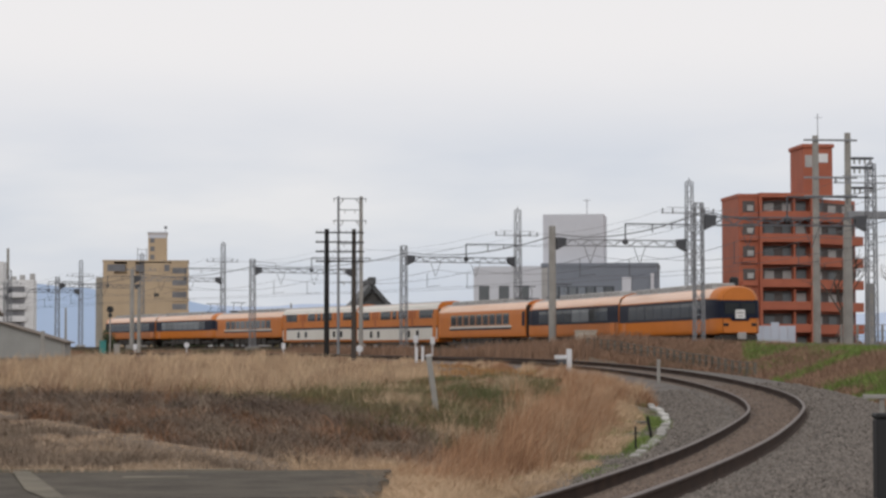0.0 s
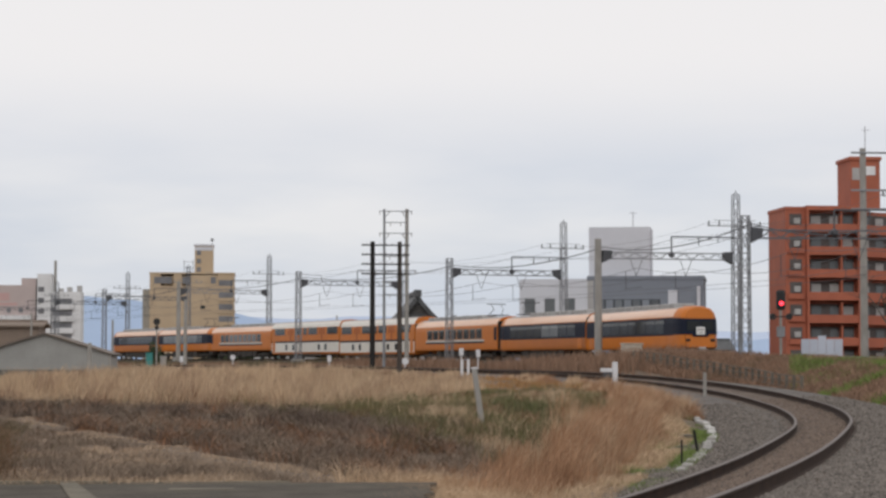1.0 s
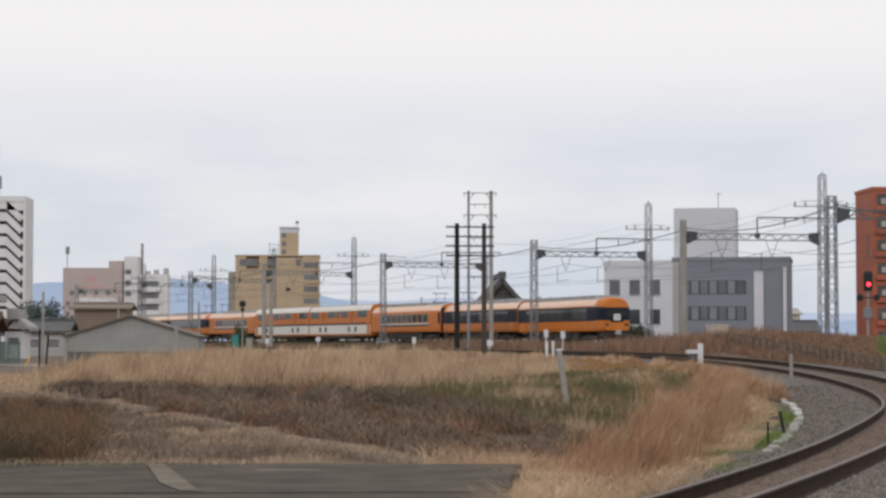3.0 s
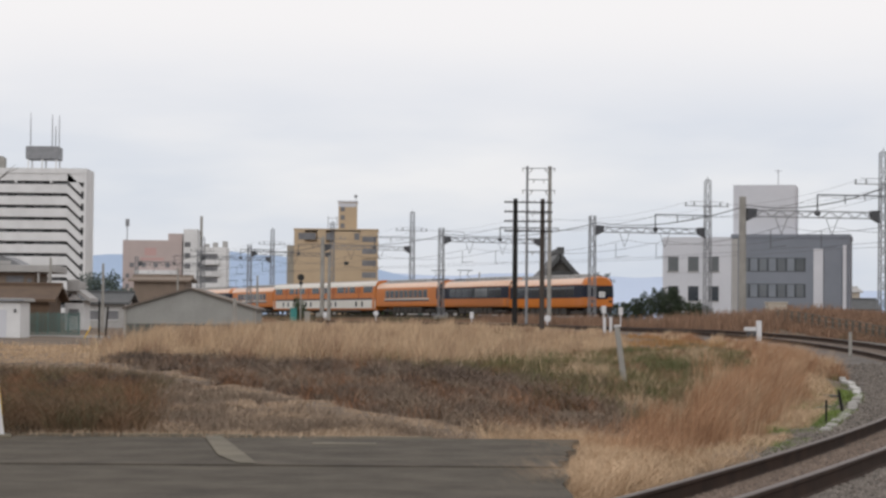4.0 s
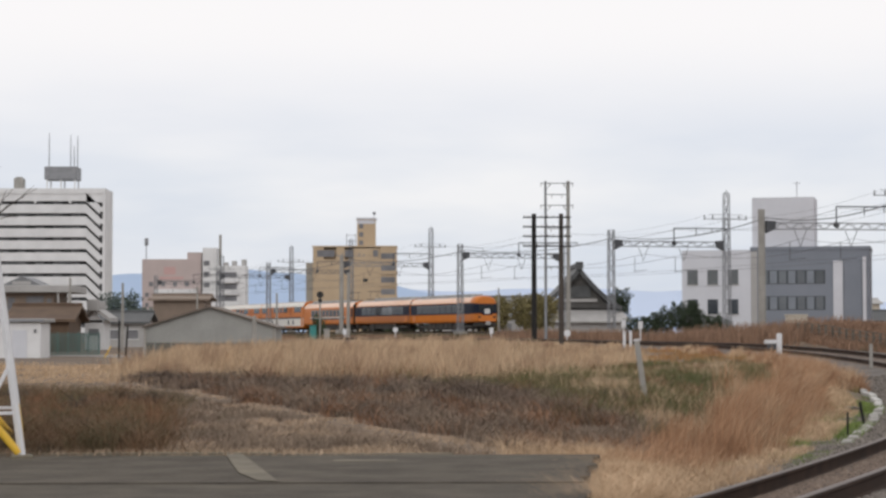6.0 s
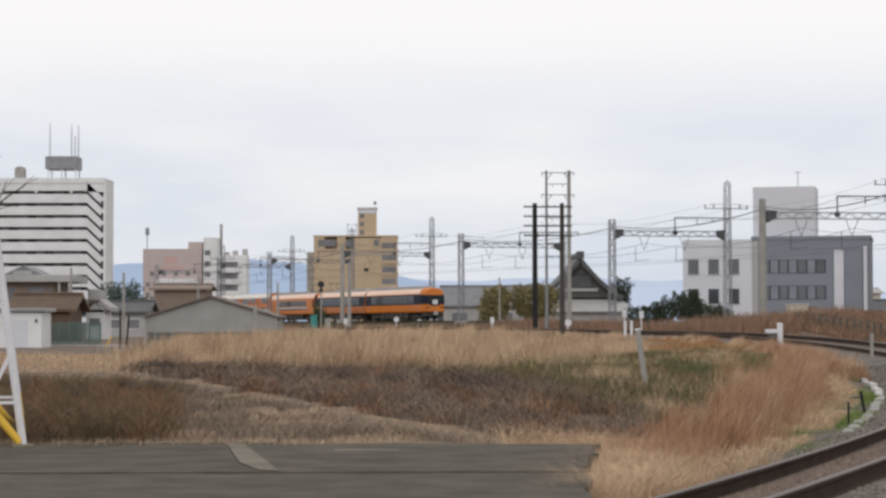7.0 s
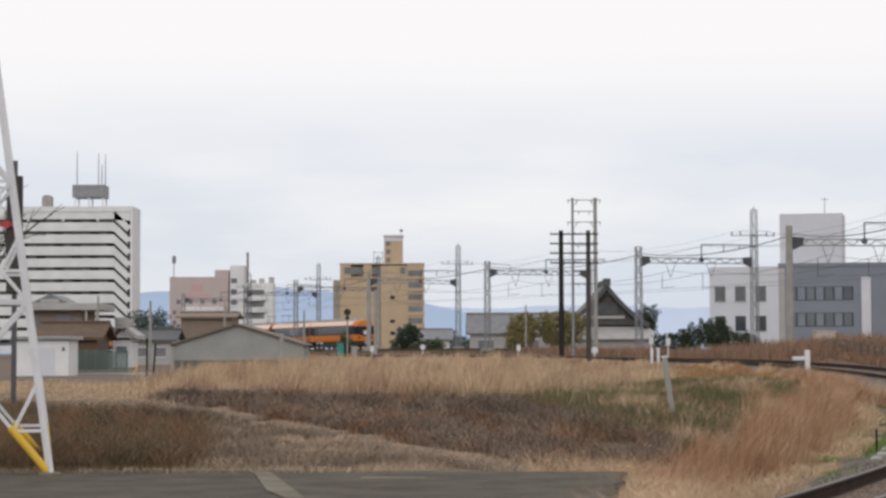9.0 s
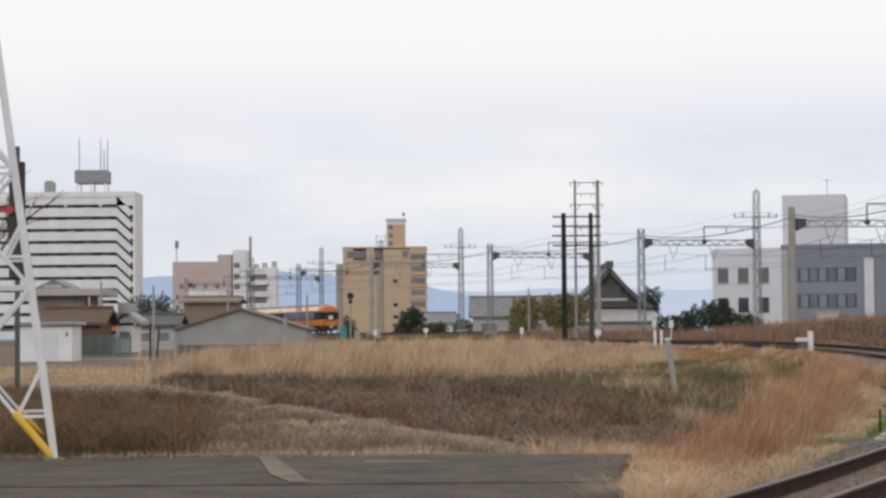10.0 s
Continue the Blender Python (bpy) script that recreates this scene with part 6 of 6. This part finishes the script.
    sow(rough & (fine + 0.25 * (mix - 0.5) <= 0.6), "rough_weed", "grey_stem", 0.05, 0.26, 0.013, 0.8, "grey-brown rough weeds")
    sow(bush & (mix < 0.42), "brown_undergrowth", "bush_brown", 0.2, 0.48, 0.013, 0.85, "dense brown undergrowth on the bank")
    sow(bush & (mix > 0.42) & (mix < 0.9), "olive_undergrowth", "bush_olive", 0.2, 0.45, 0.013, 0.85, "dull olive undergrowth on the bank")
    sow(bush & (mix >= 0.9), "rust_undergrowth", "rust_grass", 0.2, 0.55, 0.011, 0.5, "rust-brown stems on the bank")
    sow(reed & (mix < 0.76), "orange_reed", "orange_reed", 0.35, 0.95, 0.012, 0.75, "orange-brown dry reeds beside the track", blow=0.5)
    sow(reed & (mix >= 0.76), "pale_reed", "straw", 0.3, 0.8, 0.011, 0.55, "pale dry reeds beside the track", blow=0.5)
    sow(straw_clump, "straw_clump", "pale_straw", 0.22, 0.6, 0.009, 0.8, "pale straw clumps beside the yard", blow=-0.3)
    sow(green_edge, "green_verge", "fresh_green", 0.06, 0.22, 0.013, 0.7, "fresh green weeds along the ballast")
    gr = right & (r > 0.255 + 0.01 * jit) & (cloud(x, y, 0.22, 5) > 0.3) & (d < 96 + 3 * jit)
    sow(gr, "green_bank_grass", "fresh_green", 0.12, 0.4, 0.013, 0.6, "green grass on the far bank")
    sow(right & ~gr, "dry_bank_grass", "rust_grass", 0.15, 0.5, 0.013, 0.6, "dry brown grass on the far bank")
    def clumps(mask, name, count, per, spread, h0, h1, wide, lean, choices, blow):
        """Bushy clumps of fanned stems at random spots of a zone, shared out over several tints."""
        idx = rng.choice(np.nonzero(mask)[0], count, replace=False)
        tint = rng.choice(len(choices), count, p=[c[1] for c in choices])
        for t, (mat, _, label) in enumerate(choices):
            cx, cy = np.repeat(x[idx[tint == t]], per), np.repeat(y[idx[tint == t]], per)
            m = len(cx)
            size = np.repeat(rng.uniform(0.5, 1.0, m // per), per)
            fall = rng.uniform(0, 1, m)
            ang = rng.uniform(0, 2 * math.pi, m)
            rad = spread * size * np.sqrt(fall)
            px, py = cx + rad * np.cos(ang), cy + 1.5 * rad * np.sin(ang)
            hh = size * rng.uniform(h0, h1, m) * (1.15 - 0.75 * fall) * np.where(px < 0.045 * py, np.interp(py, (50, 80, 120), (1, 1.0, 0.85)), np.interp(py, (50, 80, 120), (1, 0.75, 0.5)))
            blades(name + "_" + mat, px, py, gz(px, py), hh, wide * py / 40 * rng.uniform(0.5, 1.3, m), lean, rng, mat, label, blow)

    clumps(reed & (d > 27), "reed_clump", 420, 130, 0.5, 0.55, 1.15, 0.009, 0.35,
           (("orange_reed", 0.5, "fluffy orange-brown reed clumps beside the track"), ("rust_grass", 0.2, "dark rust reed clumps beside the track"), ("pale_straw", 0.3, "pale fluffy reed clumps beside the track")), 0.8)
    clumps(straw & (d > 46), "straw_plume", 520, 120, 0.75, 0.7, 1.25, 0.010, 0.3,
           (("straw", 0.3, "tall straw plumes on the bank"), ("pale_straw", 0.5, "pale feathery straw plumes on the bank"), ("rust_pale", 0.2, "brown withered plumes on the bank")), 0.3)
    lip = dark & (d > brush * 0.86) & (r < 0.04)
    clumps(lip, "bramble_mound", 210, 150, 0.55, 0.3, 0.6, 0.013, 0.9,
           (("black_brush", 0.42, "near-black bramble mounds under the straw"), ("dark_brush", 0.34, "dark brown bramble mounds under the straw"), ("grey_stem", 0.24, "pale upright dead stems among the brambles")), 0.0)
    clumps(dark & ~lip, "brush_mound", 330, 130, 0.5, 0.22, 0.5, 0.012, 0.9,
           (("black_brush", 0.1, "near-black bramble mounds"), ("dark_brush", 0.22, "dark brown bramble mounds"), ("rust_grass", 0.28, "rust-brown bramble mounds"), ("grey_stem", 0.40, "grey-brown dead weed mounds")), 0.1)
    clumps(bush, "bush_mound", 130, 190, 0.5, 0.3, 0.58, 0.010, 0.8,
           (("bush_brown", 0.32, "brown bushy mounds on the bank"), ("bush_olive", 0.42, "dull olive bushy mounds on the bank"), ("black_brush", 0.16, "near-black bushy mounds on the bank"), ("rust_grass", 0.10, "rust bushy mounds on the bank")), 0.0)
    clumps(rough & (d < path * 0.93), "weed_mound", 120, 120, 0.38, 0.12, 0.3, 0.010, 0.9,
           (("grey_stem", 0.42, "grey-brown weed clumps"), ("dark_brush", 0.33, "dark weed clumps"), ("pale_path", 0.25, "pale dead weed clumps")), 0.0)
    clumps(olive, "hollow_weed", 420, 120, 0.6, 0.3, 0.6, 0.010, 0.6,
           (("moss_green", 0.5, "green-olive weed clumps in the hollow"), ("bush_olive", 0.32, "dull green weed clumps in the hollow"), ("rust_grass", 0.18, "brown weed clumps in the hollow")), 0.2)
    # drooping straw tussocks that hang over the end of the yard
    count = 0
    bx, by, bh = [], [], []
    while count < 760:
        ty = rng.uniform(17.6, 29.4)
        tx = np.interp(ty, (17, 20, 23, 29.4), (1.2, 1.45, 1.85, 2.4)) + abs(rng.normal(0, 0.55)) + rng.normal(0, 0.08)
        if branch_side(np.array([tx]), np.array([ty]))[0] > -1.35:
            count += 0.05
            continue
        count += 1
        m = 75
        spread = rng.uniform(0.07, 0.2)
        bx.append(tx + rng.normal(0, spread, m))
        by.append(ty + rng.normal(0, spread, m))
        bh.append(rng.uniform(0.25, 0.55) * rng.uniform(0.5, 1.1, m))
    bx, by, bh = np.concatenate(bx), np.concatenate(by), np.concatenate(bh)
    blades("straw_tussock", bx, by, gz(bx, by) + 0.02, bh, 0.008 * rng.uniform(0.6, 1.3, len(bx)), 0.85, rng, "pale_straw", "pale drooping straw tussocks over the yard's edge", blow=-0.5)
    # ragged tufts that creep over the east end of the asphalt
    k = 17000
    ty = rng.uniform(17.5, 27.6, k)
    tx = np.interp(ty, (6, 22.1, 22.35, 27.45), (1.0, 1.72, 1.75, 2.35)) + rng.normal(0.02, 0.2, k) + 0.2 * np.sin(ty * 2.1) * np.sin(ty * 5.3)
    blades("edge_straw", tx, ty, gz(tx, ty) + 0.03, rng.uniform(0.06, 0.36, k), 0.008 * rng.uniform(0.6, 1.3, k), 0.9, rng, "pale_straw", "ragged straw creeping over the asphalt edge", blow=-0.5)
    # green verge and pale short grass between the reeds and the drain edging
    for name, mat, lo, hi, k, h0, h1, label in (("verge_green", "fresh_green", -0.8, -0.05, 14000, 0.05, 0.17, "fresh green weeds along the drain edging"),
                                                ("verge_straw", "pale_straw", -1.7, -0.6, 20000, 0.08, 0.26, "pale short dry grass above the drain edging")):
        ty = rng.uniform(29, 62, k)
        off = np.interp(ty, DRAIN_Y, DRAIN_SIDE) + rng.uniform(lo, hi, k) * np.interp(ty, (29, 40, 62), (0.7, 1, 1.5))
        ok = cloud(ty, off * 3, 0.8, 4) > (0.38 if mat == "fresh_green" else 0.25)
        ty, off = ty[ok], off[ok]
        tx = np.interp(ty, _by, _bx) + off * np.cos(np.interp(ty, _by, _bh))
        blades(name, tx, ty, gz(tx, ty) + 0.02, rng.uniform(h0, h1, len(tx)), 0.011 * ty / 40 * rng.uniform(0.6, 1.3, len(tx)), 0.7, rng, mat, label)
    # rank green and brown growth on the bank right of the branch
    k = 52000
    ty = rng.uniform(46, 112, k)
    off = rng.uniform(3.3, 9.5, k)
    tx = np.interp(ty, _by, _bx) + off
    tone = cloud(tx, ty, 0.33, 12) + rng.normal(0, 0.06, k)
    for name, mat, ok, label in (("rank_grass", "fresh_green", (tone > 0.47) & (tx > 0.262 * ty), "rank green grass on the bank"),
                                 ("rank_weed", "bush_olive", (tone > 0.42) & ((tone <= 0.47) | (tx <= 0.262 * ty)) & (tone < 0.6), "dull olive weeds on the bank"),
                                 ("rank_straw", "rust_pale", (tone <= 0.42) | ((tone >= 0.6) & (tx <= 0.262 * ty)), "brown dry weeds on the bank")):
        blades(name, tx[ok], ty[ok], gz(tx[ok], ty[ok]), rng.uniform(0.18, 0.5, ok.sum()), 0.03 * rng.uniform(0.6, 1.3, ok.sum()), 0.5, rng, mat, label)
    # kerb-side tufts on the yard edge
    k = 5200
    tx = rng.uniform(-8.5, 2.4, k)
    ty = 27.6 + rng.normal(0, 0.14, k)
    blades("kerb_grass", tx, ty, gz(tx, ty) + 0.02, rng.uniform(0.03, 0.14, k), 0.009 * rng.uniform(0.6, 1.2, k), 0.7, rng, "pale_path", "dry grass tufts along the kerb")
    # reeds on the embankment foot in front of the trains
    k = 34000
    s = rng.uniform(-34, 150, k)
    sd = rng.uniform(-10.0, -3.0, k)
    px, py, _ = main_line(s, sd)
    slope_z = np.interp(s, (-40, 20, 80, 140, 220), (1.52, 1.70, 2.02, 2.05, 2.05)) + np.interp(sd, (-5.2, -2.7), (-1.5, -0.4))
    bs = branch_side(px, py)
    tall = np.where(s < 38, 1.0, 0.55)
    ok = (abs(bs) > 2.6) & (cloud(px, py, 0.3, 8) > np.where(s < 30, 0.30, 0.42))
    px, py, tall, slope_z = px[ok], py[ok], tall[ok] * np.interp(sd[ok], (-8, -3), (1, 0.6)), slope_z[ok]
    blades("embankment_reed", px, py, np.maximum(slope_z, gz(px, py)), rng.uniform(0.7, 1.5, len(px)) * tall, 0.05 * rng.uniform(0.6, 1.3, len(px)), 0.3, rng, "rust_pale",
           "brown dry reeds along the embankment foot")
    k = 24000
    s = rng.uniform(30, 230, k)
    sd = rng.uniform(-8.0, -3.2, k)
    px, py, _ = main_line(s, sd)
    slope_z = np.interp(s, (-40, 20, 80, 140, 220), (1.52, 1.70, 2.02, 2.05, 2.05)) + np.interp(sd, (-5.2, -2.7), (-1.5, -0.4))
    blades("embankment_weed", px, py, np.maximum(slope_z, gz(px, py)), rng.uniform(0.3, 1.0, k), 0.06 * rng.uniform(0.6, 1.3, k), 0.4, rng, "bush_olive",
           "dark olive weeds along the embankment foot")
    # grassy flank of the main line towards the crossing
    k = 52000
    s = rng.uniform(-100, -15, k)
    sd = rng.uniform(-7.0, -2.7, k)
    px, py, _ = main_line(s, sd)
    slope_z = 1.52 + np.interp(sd, (-5.2, -2.7), (-1.5, -0.4))
    patch = cloud(px, py, 0.22, 5)
    for name, mat, ok, label in (("green_flank_grass", "fresh_green", (patch > 0.56) & (px > 0.262 * py), "dull olive grass on the railway flank"),
                                 ("dry_flank_grass", "rust_pale", (patch <= 0.56) | (px <= 0.262 * py), "dry brown grass on the railway flank")):
        m = ok & (branch_side(px, py) > 3.1)
        blades(name, px[m], py[m], np.maximum(slope_z, gz(px, py))[m], rng.uniform(0.2, 0.62, m.sum()), 0.04 * rng.uniform(0.6, 1.3, m.sum()), 0.5, rng, mat, label)


field_grass()


def ballast_stones():
    rng = np.random.RandomState(4)
    n = 42000
    y = 1 / rng.uniform(1 / 80.0, 1 / 19.0, n)
    kind = rng.uniform(0, 1, n)
    sd = np.where(kind < 0.36, rng.uniform(-3.2, -0.85, n), np.where(kind < 0.78, rng.uniform(0.85, 3.1, n), rng.uniform(-0.62, 0.62, n)))
    th = np.interp(y, _by, _bh)
    x, yy = np.interp(y, _by, _bx) + sd * np.cos(th), y - sd * np.sin(th)
    z0 = np.interp(y, BED_Y, BED_Z) + cant(y) * (np.clip(sd, -0.9, 1.7) + 0.7175)
    z = z0 + np.interp(sd, (-4.7, -2.9, -1.45, -1.2, -1.1, 1.1, 1.2, 1.45, 3.0, 3.8), (-0.36, -0.31, -0.235, -0.235, -0.208, -0.208, -0.235, -0.235, -0.3, -0.8))
    size = rng.uniform(0.022, 0.05, n) * (0.7 + y / 90)
    octa = np.array([(1, 0, 0), (-1, 0, 0), (0, 1, 0), (0, -1, 0), (0, 0, 0.8), (0, 0, -0.8)], np.float32)
    tri = np.array([(0, 2, 4), (2, 1, 4), (1, 3, 4), (3, 0, 4), (2, 0, 5), (1, 2, 5), (3, 1, 5), (0, 3, 5)])
    a = rng.uniform(0, 6.28, n)
    v = octa[None] * rng.uniform(0.6, 1.3, (n, 6, 1)) * size[:, None, None]
    ca, sa = np.cos(a)[:, None], np.sin(a)[:, None]
    out = np.stack([v[..., 0] * ca - v[..., 1] * sa + x[:, None], v[..., 0] * sa + v[..., 1] * ca + yy[:, None], v[..., 2] + z[:, None] + 0.01], -1)
    faces = (np.arange(n)[:, None, None] * 6 + tri[None]).reshape(-1, 3)
    crib = np.repeat(kind >= 0.78, 8)
    tagged(raw_mesh("ballast_stones", out.reshape(-1, 3), faces[~crib], "stone"), "loose grey ballast stones", "ballast", kind="stuff")
    tagged(raw_mesh("crib_stones", out.reshape(-1, 3), faces[crib], "rust_stone"), "brown rust-stained stones between the rails", "ballast", kind="stuff")


ballast_stones()


def leafy(name, at, blobs, leaves, size, mat, label, trunk=1.0, category="shrub"):
    """A shrub or tree: short trunk, limbs to each clump, and a crown of many small leaf blades."""
    ob = thing(name, at, label, category)
    rng = np.random.RandomState(int(abs(at.translation.x) * 10) % 997)
    bm = bmesh.new()
    top = max(b[2] for b in blobs)
    rod(bm, (0, 0, -0.3), (0, 0, top * 0.6), 0.05 * top, 0.025 * top, 8)
    for cx, cy, cz, rx, rz in blobs:
        rod(bm, (0, 0, top * trunk * 0.25), (cx, cy, cz), 0.025 * top, 0.01 * top, 6)
    part("trunk", bm, "bark", ob)
    tot = sum(b[3] ** 2 * b[4] for b in blobs)
    vs, fs, c = [], [], 0
    for cx, cy, cz, rx, rz in blobs:
        m = max(60, int(leaves * rx ** 2 * rz / tot))
        p = rng.normal(0, 1, (m, 3))
        p /= np.linalg.norm(p, axis=1)[:, None]
        p *= (rng.uniform(0.15, 1, m) ** 0.4 * (1 + 0.28 * np.sin(p[:, 0] * 7 + cx) * np.sin(p[:, 2] * 6 + cz)))[:, None]
        p = p * np.array((rx, rx, rz)) + np.array((cx, cy, cz))
        u, w = rng.normal(0, 1, (m, 3)), rng.normal(0, 1, (m, 3))
        u *= (size * rng.uniform(0.5, 1.2, m) / np.linalg.norm(u, axis=1))[:, None]
        w *= (size * 0.45 / np.linalg.norm(w, axis=1))[:, None]
        vs.append(np.stack([p - u, p + w, p + u, p - w], 1).reshape(-1, 3))
        fs.append(np.arange(m)[:, None] * 4 + np.array([0, 1, 2, 3]) + c)
        c += 4 * m
    crown = raw_mesh("crown", np.concatenate(vs), np.concatenate(fs), mat)
    crown.parent = ob
    return ob


leafy("olive_shrub", pose(10.2, 262, 1.0), ((0, 0, 3.2, 1.9, 2.3), (-0.9, 0, 2.0, 1.4, 1.7), (0.8, 0.2, 4.1, 1.4, 1.4)), 7000, 0.2, "olive_leaf", "yellow-olive clipped shrub beyond the tracks")
leafy("olive_shrub", pose(15.0, 264, 1.0), ((0, 0, 3.0, 2.3, 2.5), (-1.6, 0, 3.8, 1.5, 1.9), (1.8, 0, 3.7, 1.7, 2.1), (0.6, 0, 4.9, 1.3, 1.2)), 9000, 0.2, "olive_leaf", "broad yellow-olive shrub beyond the tracks")
leafy("dark_tree", pose(30.0, 312, 1.0), ((0, 0, 4.2, 2.4, 2.4), (1.2, 0, 6.0, 1.5, 1.6), (-1.4, 0, 3.4, 1.6, 1.6)), 6500, 0.2, "leaf", "dark evergreen tree beside the temple", category="tree")
leafy("dark_shrub", pose(29.2, 258, 1.0), ((0, 0, 1.6, 1.8, 1.5), (1.8, 0, 2.2, 1.6, 1.7), (-1.9, 0, 1.7, 1.5, 1.2)), 6000, 0.18, "leaf", "dark evergreen hedge shrub by the office")
leafy("dark_shrub", pose(33.6, 254, 1.0), ((0, 0, 2.5, 1.6, 2.0), (1.5, 0, 1.8, 1.6, 1.5), (-1.3, 0, 2.8, 1.3, 1.7), (0.4, 0, 3.9, 0.9, 0.9)), 6500, 0.18, "leaf", "dark evergreen shrub by the office wall")
leafy("dark_shrub", pose(37.4, 252, 1.0), ((0, 0, 1.3, 1.3, 1.1), (-0.8, 0, 1.9, 0.9, 1.1)), 2500, 0.18, "leaf", "small dark shrub by the office wall")
leafy("round_tree", pose(-4.9, 300, 1.0), ((0, 0, 2.6, 1.7, 1.8), (1.1, 0, 3.2, 1.2, 1.3), (-1.3, 0, 1.6, 1.2, 1.0), (0.4, 0, 4.0, 0.9, 0.8)), 5200, 0.18, "leaf", "dark green garden tree beyond the line", category="tree")
leafy("round_shrub", pose(-1.9, 292, 1.0), ((0, 0, 1.2, 2.0, 1.1), (1.4, 0, 1.5, 1.2, 1.0), (-1.5, 0, 1.1, 1.1, 0.9)), 4200, 0.18, "leaf_mid", "green garden hedge beyond the line")
leafy("signal_ivy", pose(-9.6, 215, 0.9), ((0, 0, 1.4, 0.6, 1.2), (0.5, 0, 0.8, 0.5, 0.7), (-0.4, 0, 2.2, 0.4, 0.8)), 1500, 0.12, "leaf_mid", "scrubby green bush beside the signal mast")
leafy("far_tree", pose(-60.5, 440, 1.0), ((0, 0, 5.0, 4.0, 4.2), (4.0, 0, 3.6, 3.0, 3.0), (-3.0, 0, 7.0, 2.6, 2.8), (1.6, 0, 8.2, 2.0, 1.8)), 4500, 0.4, "leaf_hazed", "green trees beyond the apartments, paled for haze", category="tree")
leafy("far_tree", pose(2.0, 430, 1.0), ((0, 0, 2.4, 3.0, 2.2), (4.0, 0, 1.8, 2.6, 1.8), (-4.0, 0, 2.0, 2.6, 2.0)), 4000, 0.35, "leaf_hazed", "green trees beyond the houses, paled for haze", category="tree")
leafy("far_tree", pose(-34.0, 330, 1.0), ((0, 0, 2.2, 2.4, 2.0), (2.6, 0, 1.6, 2.0, 1.5)), 3000, 0.3, "leaf_hazed", "green trees behind the shed, paled for haze", category="tree")
leafy("brown_shrub", pose(27.2, 146, 1.1), ((0, 0, 0.9, 1.0, 0.9), (-1.0, 0, 0.7, 0.8, 0.7)), 2200, 0.1, "rust_pale", "brown withered shrub by the cabinets")


def bare_tree(at, size, seed, label):
    """Leafless tree with forking limbs."""
    ob = thing("bare_tree", at, label, "tree")
    rnd = random.Random(seed)
    trunk, twigs = bmesh.new(), bmesh.new()

    def grow(p, d, length, r, depth):
        q = p + d * length
        rod(trunk if depth < 2 else twigs, p, q, r, r * 0.7, 6 if depth < 3 else 4)
        if depth == 5:
            return
        for _ in range(3 if depth < 4 else 2):
            e = (d + Vector((rnd.uniform(-0.75, 0.85), rnd.uniform(-0.7, 0.7), rnd.uniform(-0.25, 0.5)))).normalized()
            grow(p.lerp(q, rnd.uniform(0.55, 1.0)), e, length * rnd.uniform(0.58, 0.8), r * 0.6, depth + 1)
    grow(Vector((0, 0, -0.3)), Vector((0.05, 0, 1)), 3.7 * size, 0.13 * size, 0)
    part("trunk", trunk, "bark", ob)
    tagged(part("twig", twigs, "bark", ob), kind="stuff")


bare_tree(pose(-14.8, 68, 0.3), 0.88, 21, "leafless tree with fine dark twigs behind the tower")
bare_tree(pose(60.5, 195, 1.0), 1.35, 8, "leafless brown tree before the red apartments")
bare_tree(pose(70.5, 205, 1.0), 1.2, 13, "leafless brown tree beside the red apartments")


motions()
